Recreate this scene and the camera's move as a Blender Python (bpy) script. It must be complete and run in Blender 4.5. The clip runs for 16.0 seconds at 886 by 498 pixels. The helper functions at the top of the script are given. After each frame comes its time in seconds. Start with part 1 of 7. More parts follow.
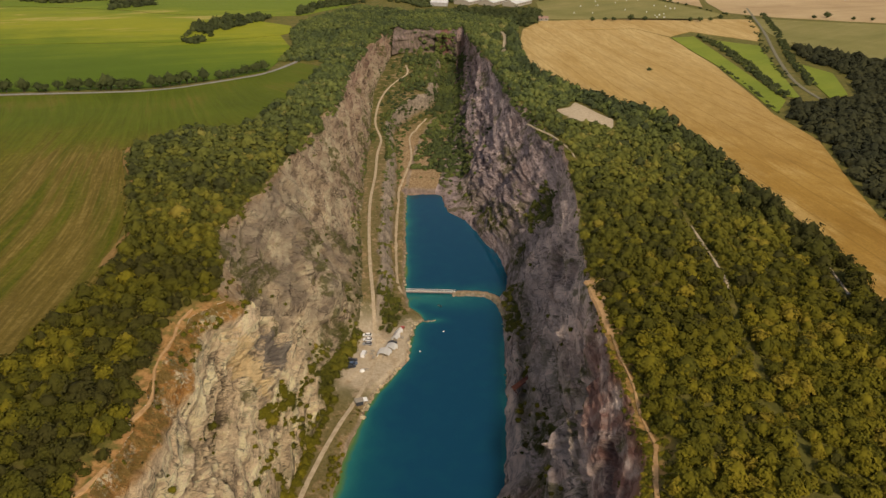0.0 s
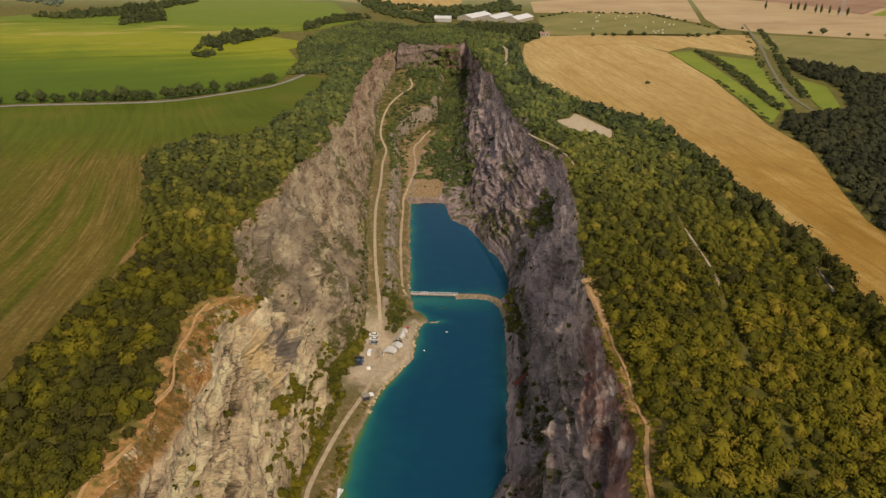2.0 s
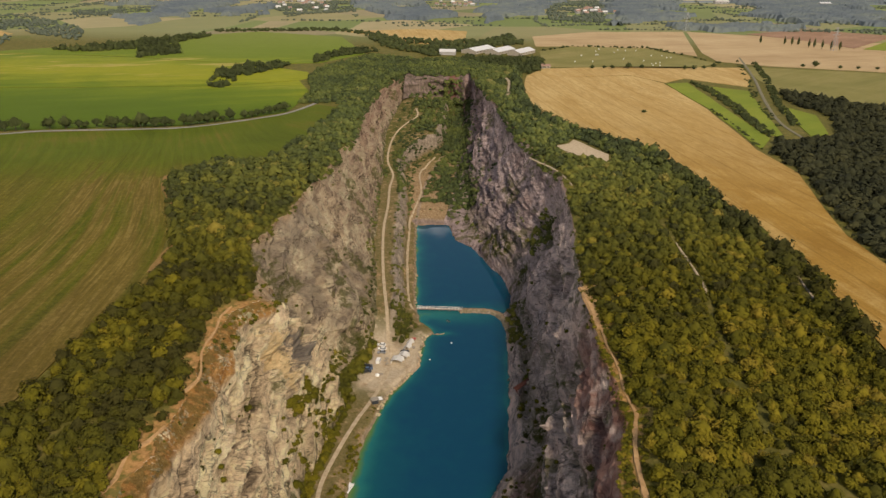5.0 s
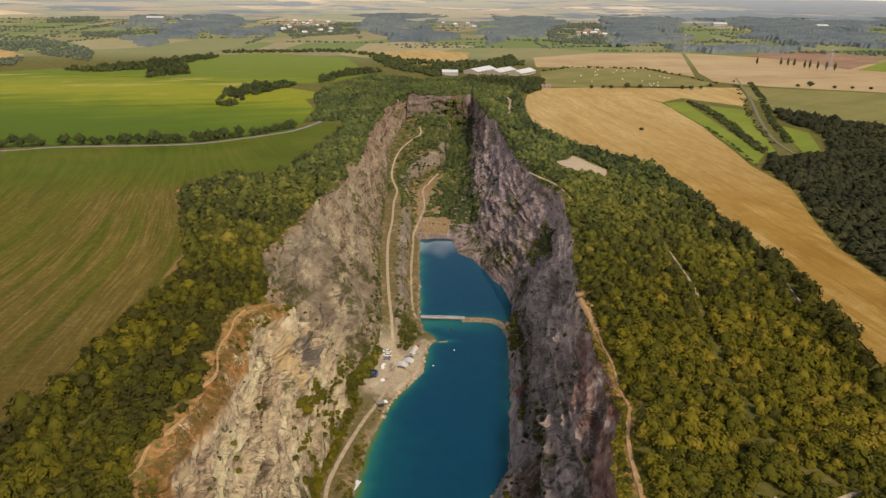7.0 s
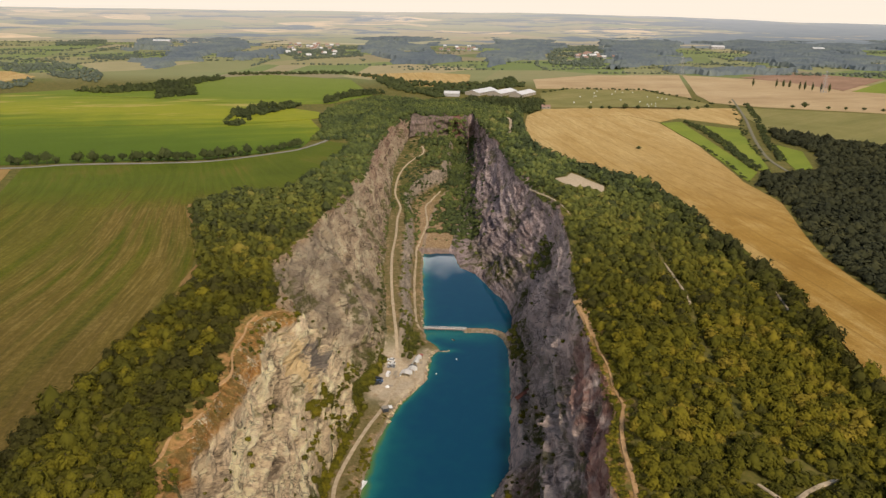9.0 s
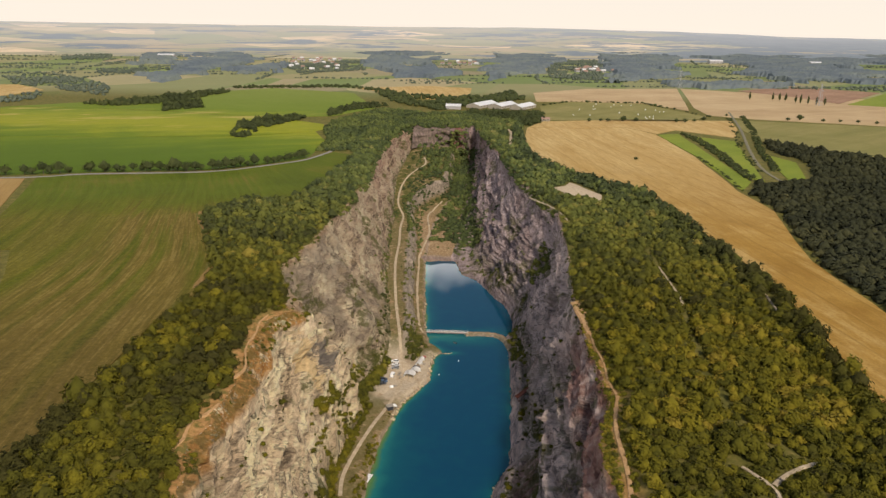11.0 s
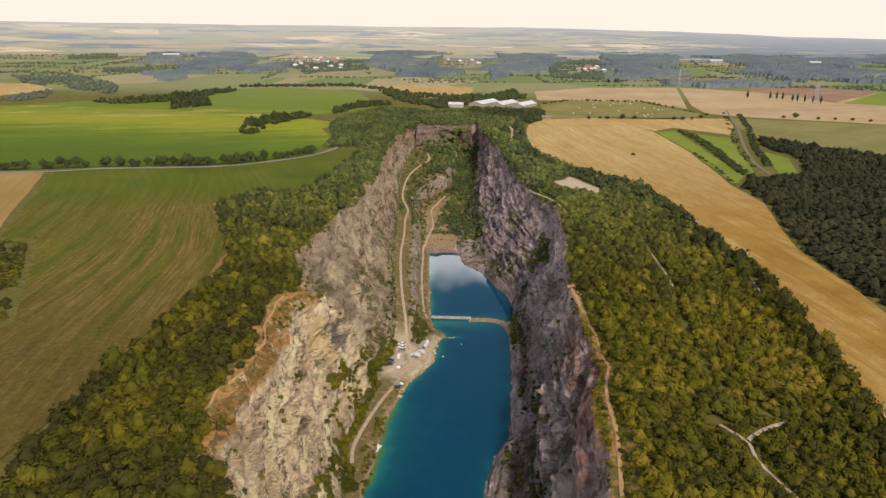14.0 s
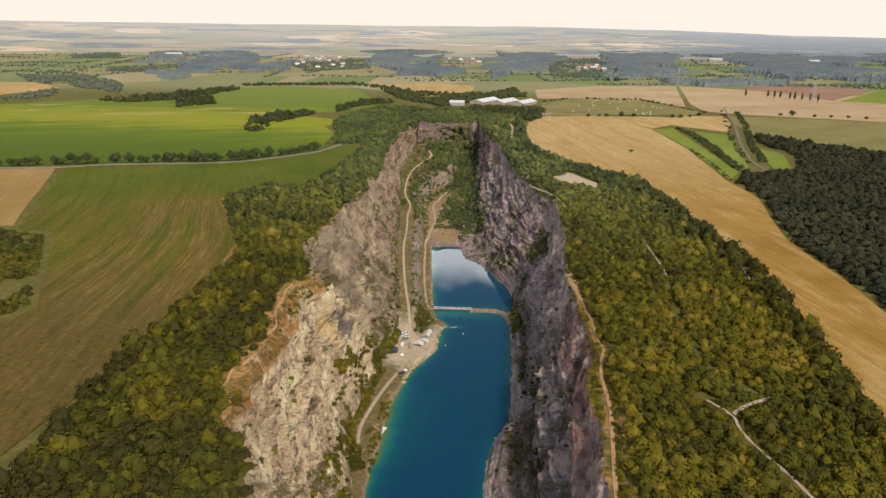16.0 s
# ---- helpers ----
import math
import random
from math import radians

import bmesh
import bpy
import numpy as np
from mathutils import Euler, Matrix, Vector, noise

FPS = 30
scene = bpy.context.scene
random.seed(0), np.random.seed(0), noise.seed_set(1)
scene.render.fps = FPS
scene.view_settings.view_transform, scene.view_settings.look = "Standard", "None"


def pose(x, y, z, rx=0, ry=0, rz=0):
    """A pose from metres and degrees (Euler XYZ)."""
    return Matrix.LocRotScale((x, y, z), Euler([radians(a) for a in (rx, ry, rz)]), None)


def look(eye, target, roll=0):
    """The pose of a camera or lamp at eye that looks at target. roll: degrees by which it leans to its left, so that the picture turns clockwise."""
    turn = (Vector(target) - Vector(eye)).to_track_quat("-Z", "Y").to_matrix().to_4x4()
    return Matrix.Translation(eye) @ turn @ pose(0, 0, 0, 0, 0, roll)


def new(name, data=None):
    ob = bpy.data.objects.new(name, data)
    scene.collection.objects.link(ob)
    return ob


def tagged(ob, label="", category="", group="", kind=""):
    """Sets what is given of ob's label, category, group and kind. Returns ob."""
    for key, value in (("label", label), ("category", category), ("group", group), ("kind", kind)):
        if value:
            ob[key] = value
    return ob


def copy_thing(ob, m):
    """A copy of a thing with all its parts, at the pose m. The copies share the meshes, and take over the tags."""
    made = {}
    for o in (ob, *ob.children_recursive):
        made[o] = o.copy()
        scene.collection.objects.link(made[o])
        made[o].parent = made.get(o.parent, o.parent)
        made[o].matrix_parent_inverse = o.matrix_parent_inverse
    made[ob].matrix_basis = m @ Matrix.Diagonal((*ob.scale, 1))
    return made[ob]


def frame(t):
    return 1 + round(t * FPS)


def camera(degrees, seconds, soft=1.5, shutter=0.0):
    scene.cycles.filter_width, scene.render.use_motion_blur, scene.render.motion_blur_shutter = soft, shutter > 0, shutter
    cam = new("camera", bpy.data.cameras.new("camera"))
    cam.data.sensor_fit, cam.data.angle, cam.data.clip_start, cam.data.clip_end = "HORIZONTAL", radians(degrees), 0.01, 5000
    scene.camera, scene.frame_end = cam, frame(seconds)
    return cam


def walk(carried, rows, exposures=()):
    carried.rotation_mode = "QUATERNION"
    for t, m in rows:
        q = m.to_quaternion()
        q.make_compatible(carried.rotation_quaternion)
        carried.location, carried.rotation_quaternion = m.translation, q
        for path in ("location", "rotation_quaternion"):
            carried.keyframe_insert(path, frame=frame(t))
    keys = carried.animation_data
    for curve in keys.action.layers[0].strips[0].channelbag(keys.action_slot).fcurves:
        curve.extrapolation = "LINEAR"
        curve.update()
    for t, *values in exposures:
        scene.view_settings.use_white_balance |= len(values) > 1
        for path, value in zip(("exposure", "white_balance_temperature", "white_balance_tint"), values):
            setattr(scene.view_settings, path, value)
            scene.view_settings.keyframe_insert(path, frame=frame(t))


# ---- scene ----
cam = camera(65.8, 16.0, soft=1.4)
METRES, EYE, TILT, LEAN, TURN = 125.0, 206.0, -26.8, -0.5, 0.0
ROWS = [
    (0.0, 0.0, 0.0, 0.0, 0.0, 0.0, -0.0),
    (0.5, -0.0009, -0.0257, -0.0128, 0.06, 0.17, -0.03),
    (1.0, -0.0023, -0.0535, -0.0264, 0.12, 0.53, -0.07),
    (1.5, -0.0045, -0.0794, -0.0395, 0.14, 0.89, -0.12),
    (2.0, -0.0047, -0.1081, -0.0545, 0.21, 1.29, -0.15),
    (2.5, -0.0056, -0.1341, -0.0678, 0.27, 1.74, -0.19),
    (3.0, -0.0076, -0.1632, -0.0822, 0.31, 2.21, -0.21),
    (3.5, -0.0079, -0.1895, -0.0964, 0.38, 2.6, -0.25),
    (4.0, -0.009, -0.2182, -0.111, 0.42, 3.07, -0.28),
    (6.5, -0.0142, -0.3559, -0.1826, 0.62, 5.24, -0.38),
    (7.0, -0.0156, -0.3856, -0.1967, 0.65, 5.67, -0.4),
    (7.5, -0.0169, -0.4124, -0.2104, 0.67, 6.11, -0.42),
    (8.0, -0.0183, -0.4416, -0.2256, 0.7, 6.56, -0.42),
    (8.5, -0.0192, -0.4695, -0.2391, 0.73, 6.96, -0.43),
    (9.0, -0.0207, -0.4983, -0.2537, 0.76, 7.44, -0.45),
    (11.5, -0.028, -0.6391, -0.325, 0.85, 8.62, -0.52),
    (12.0, -0.0292, -0.6684, -0.3396, 0.88, 8.63, -0.54),
    (12.5, -0.0307, -0.6954, -0.3535, 0.9, 8.62, -0.56),
    (13.0, -0.0322, -0.7248, -0.3682, 0.93, 8.56, -0.56),
    (13.5, -0.0338, -0.7513, -0.3816, 0.94, 8.57, -0.56),
    (14.0, -0.0347, -0.7802, -0.397, 0.97, 8.55, -0.57),
    (14.5, -0.0361, -0.8066, -0.4102, 0.99, 8.52, -0.56),
    (15.0, -0.0373, -0.8354, -0.4245, 1.02, 8.53, -0.56),
    (15.5, -0.0383, -0.8622, -0.4385, 1.03, 8.51, -0.56),
    (16.0, -0.0397, -0.8905, -0.4528, 1.04, 8.48, -0.56),
]
EXPOSURES = [(0.0, -0.40, 7850, 13), (7.0, -0.28, 7350, 13), (16.0, -0.20, 6850, 13)]
walk(cam, [(t, pose(0, 0, EYE, TILT, LEAN, TURN) @ pose(METRES * x, METRES * y, METRES * z, 90 + pitch, roll, yaw)) for t, x, y, z, yaw, pitch, roll in ROWS], EXPOSURES)

# ---------------------------------------------------------------- sky and sun
SUN_AZIMUTH, SUN_HEIGHT = 159.0, 42.0
SUN_STRENGTH, SKY_STRENGTH = 3.5, 0.125


def make_world():
    world = bpy.data.worlds.new("sky")
    world.use_nodes = True
    scene.world = world
    nt = world.node_tree
    nt.nodes.clear()
    out = nt.nodes.new("ShaderNodeOutputWorld")
    sky = nt.nodes.new("ShaderNodeTexSky")
    sky.sky_type = "NISHITA"
    sky.sun_disc = False
    sky.sun_elevation = radians(SUN_HEIGHT)
    sky.sun_rotation = radians(SUN_AZIMUTH)
    sky.air_density, sky.dust_density = 1.0, 1.6
    blue = nt.nodes.new("ShaderNodeBackground")
    blue.inputs["Strength"].default_value = SKY_STRENGTH
    nt.links.new(sky.outputs[0], blue.inputs["Color"])
    cloud = nt.nodes.new("ShaderNodeBackground")
    cloud.inputs["Strength"].default_value = 0.92
    geo = nt.nodes.new("ShaderNodeTexCoord")
    sep = nt.nodes.new("ShaderNodeSeparateXYZ")
    nt.links.new(geo.outputs["Generated"], sep.inputs[0])
    stretch = nt.nodes.new("ShaderNodeMapping")
    stretch.inputs["Scale"].default_value = (1.0, 1.0, 1.7)
    nt.links.new(geo.outputs["Generated"], stretch.inputs[0])
    puff = nt.nodes.new("ShaderNodeTexNoise")
    puff.inputs["Scale"].default_value = 5.5
    puff.inputs["Detail"].default_value = 5.0
    nt.links.new(stretch.outputs[0], puff.inputs["Vector"])
    # cloud bank near the horizon, broken blue higher up
    height = nt.nodes.new("ShaderNodeMapRange")
    height.inputs["From Min"].default_value, height.inputs["From Max"].default_value = 0.31, 0.40
    height.inputs["To Min"].default_value, height.inputs["To Max"].default_value = 0.32, -0.20
    nt.links.new(sep.outputs["Z"], height.inputs["Value"])
    # the bank stands over the far plain; thinned southwards, unseen, to cut fill light
    north = nt.nodes.new("ShaderNodeMapRange")
    north.inputs["From Min"].default_value, north.inputs["From Max"].default_value = -0.6, 0.6
    north.inputs["To Min"].default_value, north.inputs["To Max"].default_value = -0.22, 0.0
    nt.links.new(sep.outputs["Y"], north.inputs["Value"])
    thinned = nt.nodes.new("ShaderNodeMath")
    nt.links.new(puff.outputs[0], thinned.inputs[0])
    nt.links.new(north.outputs[0], thinned.inputs[1])
    add = nt.nodes.new("ShaderNodeMath")
    nt.links.new(thinned.outputs[0], add.inputs[0])
    nt.links.new(height.outputs[0], add.inputs[1])
    low = nt.nodes.new("ShaderNodeMapRange")
    low.inputs["From Min"].default_value, low.inputs["From Max"].default_value = 0.12, 0.24
    low.inputs["To Min"].default_value, low.inputs["To Max"].default_value = 0.5, 0.0
    nt.links.new(sep.outputs["Z"], low.inputs["Value"])
    total = nt.nodes.new("ShaderNodeMath")
    nt.links.new(add.outputs[0], total.inputs[0])
    nt.links.new(low.outputs[0], total.inputs[1])
    cover = nt.nodes.new("ShaderNodeMapRange")
    cover.inputs["From Min"].default_value, cover.inputs["From Max"].default_value = 0.56, 0.68
    nt.links.new(total.outputs[0], cover.inputs["Value"])
    tone = nt.nodes.new("ShaderNodeValToRGB")
    tone.color_ramp.elements[0].position, tone.color_ramp.elements[0].color = 0.0, (1.0, 0.945, 0.855, 1)
    tone.color_ramp.elements[1].position, tone.color_ramp.elements[1].color = 0.30, (0.80, 0.82, 0.84, 1)
    nt.links.new(sep.outputs["Z"], tone.inputs[0])
    nt.links.new(tone.outputs[0], cloud.inputs["Color"])
    bright = nt.nodes.new("ShaderNodeMapRange")
    bright.inputs["From Min"].default_value, bright.inputs["From Max"].default_value = 0.10, 0.30
    bright.inputs["To Min"].default_value, bright.inputs["To Max"].default_value = 1.12, 4.0
    nt.links.new(sep.outputs["Z"], bright.inputs["Value"])
    nt.links.new(bright.outputs[0], cloud.inputs["Strength"])
    mix = nt.nodes.new("ShaderNodeMixShader")
    nt.links.new(cover.outputs[0], mix.inputs[0])
    nt.links.new(blue.outputs[0], mix.inputs[1])
    nt.links.new(cloud.outputs[0], mix.inputs[2])
    nt.links.new(mix.outputs[0], out.inputs[0])


make_world()
sun = new("sun", bpy.data.lights.new("sun", "SUN"))
sun.data.energy = SUN_STRENGTH
sun.data.angle = radians(7.0)
sun.data.color = (1.0, 0.93, 0.82)
_a, _e = radians(SUN_AZIMUTH), radians(SUN_HEIGHT)
sun.matrix_world = look((0, 0, 600), (-math.sin(_a) * math.cos(_e), -math.cos(_a) * math.cos(_e), 600 - math.sin(_e)))

# ---------------------------------------------------------------- numeric helpers
WATER, PLATEAU = 0.0, 74.0


def lattice(i, j, k):
    h = (i * 374761393 + j * 668265263 + k * 2147483647) & 0xFFFFFFFF
    h = ((h ^ (h >> 13)) * 1274126177) & 0xFFFFFFFF
    h = ((h ^ (h >> 16)) * 2246822519) & 0xFFFFFFFF
    return ((h ^ (h >> 15)) & 0xFFFFFF) / float(0xFFFFFF) * 2 - 1


def vnoise(x, y, z=0.0):
    """Smooth value noise of arrays, -1 to 1."""
    x, y, z = np.broadcast_arrays(np.asarray(x, float), np.asarray(y, float), np.asarray(z, float))
    i, j, k = (np.floor(v).astype(np.int64) for v in (x, y, z))
    f, g, h = x - i, y - j, z - k
    f, g, h = (v * v * (3 - 2 * v) for v in (f, g, h))
    r = 0
    for a in (0, 1):
        for b in (0, 1):
            for c in (0, 1):
                w = (f if a else 1 - f) * (g if b else 1 - g) * (h if c else 1 - h)
                r = r + w * lattice(i + a, j + b, k + c)
    return r


def fbm(x, y, z=0.0, octaves=4):
    r, amp = 0, 1.0
    for o in range(octaves):
        r = r + amp * vnoise(np.asarray(x) * 2 ** o + 17.3 * o, np.asarray(y) * 2 ** o + 5.1 * o, np.asarray(z) * 2 ** o + 9.7 * o)
        amp *= 0.5
    return r


def ridged(x, y, z=0.0, octaves=4):
    r, amp = 0, 1.0
    for o in range(octaves):
        r = r + amp * (1 - 2 * np.abs(vnoise(np.asarray(x) * 2 ** o + 11.3 * o, np.asarray(y) * 2 ** o + 3.1 * o, np.asarray(z) * 2 ** o + 7.7 * o)))
        amp *= 0.5
    return r


def smooth(a, b, v):
    t = np.clip((np.asarray(v, float) - a) / (b - a), 0, 1)
    return t * t * (3 - 2 * t)


def along(pairs):
    """A function of y through (y, value) pairs."""
    ys, vs = [p[0] for p in pairs], [p[1] for p in pairs]
    return lambda y: np.interp(y, ys, vs)


def mesh_from(name, verts, faces, materials, shade=None, tint=None, mask=None):
    """One mesh from arrays: verts n x 3, faces m x 3 or m x 4."""
    verts, faces = np.asarray(verts, np.float32), np.asarray(faces, np.int32)
    m, k = faces.shape
    me = bpy.data.meshes.new(name)
    me.vertices.add(len(verts))
    me.vertices.foreach_set("co", verts.ravel())
    me.loops.add(m * k)
    me.loops.foreach_set("vertex_index", faces.ravel())
    me.polygons.add(m)
    me.polygons.foreach_set("loop_start", np.arange(0, m * k, k, dtype=np.int32))
    me.polygons.foreach_set("loop_total", np.full(m, k, dtype=np.int32))
    if shade is not None:
        me.polygons.foreach_set("use_smooth", np.broadcast_to(np.asarray(shade, bool), (m,)).copy())
    if tint is not None:
        me.attributes.new("tint", "FLOAT", "POINT").data.foreach_set("value", np.asarray(tint, np.float32))
    if mask is not None:
        me.attributes.new("mask", "FLOAT_COLOR", "POINT").data.foreach_set("color", np.asarray(mask, np.float32).ravel())
    me.update(calc_edges=True)
    for mt in materials if isinstance(materials, (list, tuple)) else [materials]:
        me.materials.append(mt)
    return me


def part(name, bm, material, parent, label=""):
    """Links a bmesh as one mesh object under a thing or a part."""
    me = bpy.data.meshes.new(name)
    bm.to_mesh(me)
    bm.free()
    me.materials.append(material)
    ob = new(name, me)
    ob.parent = parent
    return tagged(ob, label)


def box(bm, x0, y0, z0, x1, y1, z1, bevel=0.0):
    made = bmesh.ops.create_cube(bm, size=1)["verts"]
    for v in made:
        v.co = Vector(((x0 + x1) / 2 + v.co.x * (x1 - x0), (y0 + y1) / 2 + v.co.y * (y1 - y0), (z0 + z1) / 2 + v.co.z * (z1 - z0)))
    if bevel:
        edges = {e for v in made for e in v.link_edges}
        bmesh.ops.bevel(bm, geom=list(edges), offset=bevel, segments=1, affect="EDGES")
    return bm


def rod(bm, a, b, r0, r1=None, sides=6):
    """A tapered rod from a to b."""
    a, b = Vector(a), Vector(b)
    r1 = r0 if r1 is None else r1
    turn = (b - a).to_track_quat("Z", "Y").to_matrix()
    rings = []
    for p, r in ((a, r0), (b, r1)):
        rings.append([bm.verts.new(p + turn @ Vector((r * math.cos(2 * math.pi * i / sides), r * math.sin(2 * math.pi * i / sides), 0))) for i in range(sides)])
    for i in range(sides):
        j = (i + 1) % sides
        bm.faces.new((rings[0][i], rings[0][j], rings[1][j], rings[1][i]))
    bm.faces.new(rings[1])
    bm.faces.new(rings[0][::-1])
    return bm


def empty(name, m, label, category, group="", kind=""):
    ob = new(name)
    ob.matrix_world = m
    ob.empty_display_size = 0.5
    return tagged(ob, label, category, group, kind)


# ---------------------------------------------------------------- materials
class Nodes:
    """Short hand for building a node material."""

    def __init__(self, name, roughness=0.8, specular=0.3):
        self.mat = bpy.data.materials.new(name)
        self.mat.use_nodes = True
        self.nt = self.mat.node_tree
        self.bsdf = self.nt.nodes["Principled BSDF"]
        self.bsdf.inputs["Roughness"].default_value = roughness
        self.bsdf.inputs["Specular IOR Level"].default_value = specular
        self.pos = self.nt.nodes.new("ShaderNodeNewGeometry").outputs["Position"]

    def node(self, kind, **inputs):
        n = self.nt.nodes.new(kind)
        for key, value in inputs.items():
            self.plug(value, n.inputs[key.replace("_", " ")])
        return n

    def plug(self, value, socket):
        if isinstance(value, bpy.types.NodeSocket):
            self.nt.links.new(value, socket)
        else:
            socket.default_value = value

    def mapped(self, scale=(1, 1, 1), turn=0.0, vec=None, shift=(0, 0, 0), tip=0.0):
        """Turned about z and tipped about x first, stretched after."""
        spun = self.node("ShaderNodeMapping", Vector=vec or self.pos, Rotation=(radians(tip), 0, radians(turn))).outputs[0]
        return self.node("ShaderNodeMapping", Vector=spun, Scale=scale, Location=shift).outputs[0]

    def noise(self, scale, detail=4.0, vec=None, rough=0.55, bend=0.0):
        return self.node("ShaderNodeTexNoise", Vector=vec or self.pos, Scale=scale, Detail=detail, Roughness=rough, Distortion=bend).outputs[0]

    def math(self, op, a, b=0.0):
        n = self.nt.nodes.new("ShaderNodeMath")
        n.operation = op
        self.plug(a, n.inputs[0])
        self.plug(b, n.inputs[1])
        return n.outputs[0]

    def fit(self, v, a, b, c=0.0, d=1.0):
        return self.node("ShaderNodeMapRange", Value=v, From_Min=a, From_Max=b, To_Min=c, To_Max=d).outputs[0]

    def ramp(self, fac, *stops):
        n = self.nt.nodes.new("ShaderNodeValToRGB")
        self.plug(fac, n.inputs[0])
        e = n.color_ramp.elements
        while len(e) < len(stops):
            e.new(0.5)
        for el, (p, c) in zip(e, stops):
            el.position, el.color = p, (*c, 1)
        return n.outputs[0]

    def mix(self, fac, a, b, how="MIX"):
        n = self.nt.nodes.new("ShaderNodeMix")
        n.data_type, n.blend_type = "RGBA", how
        self.plug(fac, n.inputs[0])
        self.plug(a if isinstance(a, bpy.types.NodeSocket) else (*a, 1), n.inputs[6])
        self.plug(b if isinstance(b, bpy.types.NodeSocket) else (*b, 1), n.inputs[7])
        return n.outputs[2]

    def axis(self, which, vec=None):
        return self.node("ShaderNodeSeparateXYZ", Vector=vec or self.pos).outputs[which]

    def attribute(self, name, out="Fac"):
        n = self.nt.nodes.new("ShaderNodeAttribute")
        n.attribute_name = name
        return n.outputs[out]

    def bump(self, height, strength=0.5, distance=0.5):
        n = self.node("ShaderNodeBump", Height=height, Strength=strength, Distance=distance)
        self.plug(n.outputs[0], self.bsdf.inputs["Normal"])

    def done(self, color):
        self.plug(color if isinstance(color, bpy.types.NodeSocket) else (*color, 1), self.bsdf.inputs["Base Color"])
        return self.mat


def plain(name, color, roughness=0.6, metal=0.0, grain=3.0, vary=0.15, specular=0.4):
    """Paint, cloth or metal with slight unevenness."""
    n = Nodes(name, roughness, specular)
    n.bsdf.inputs["Metallic"].default_value = metal
    v = n.fit(n.noise(grain, 5), 0.25, 0.75, 1 - vary, 1 + vary * 0.5)
    return n.done(n.mix(1.0, color, n.node("ShaderNodeCombineColor", Red=v, Green=v, Blue=v).outputs[0], "MULTIPLY"))


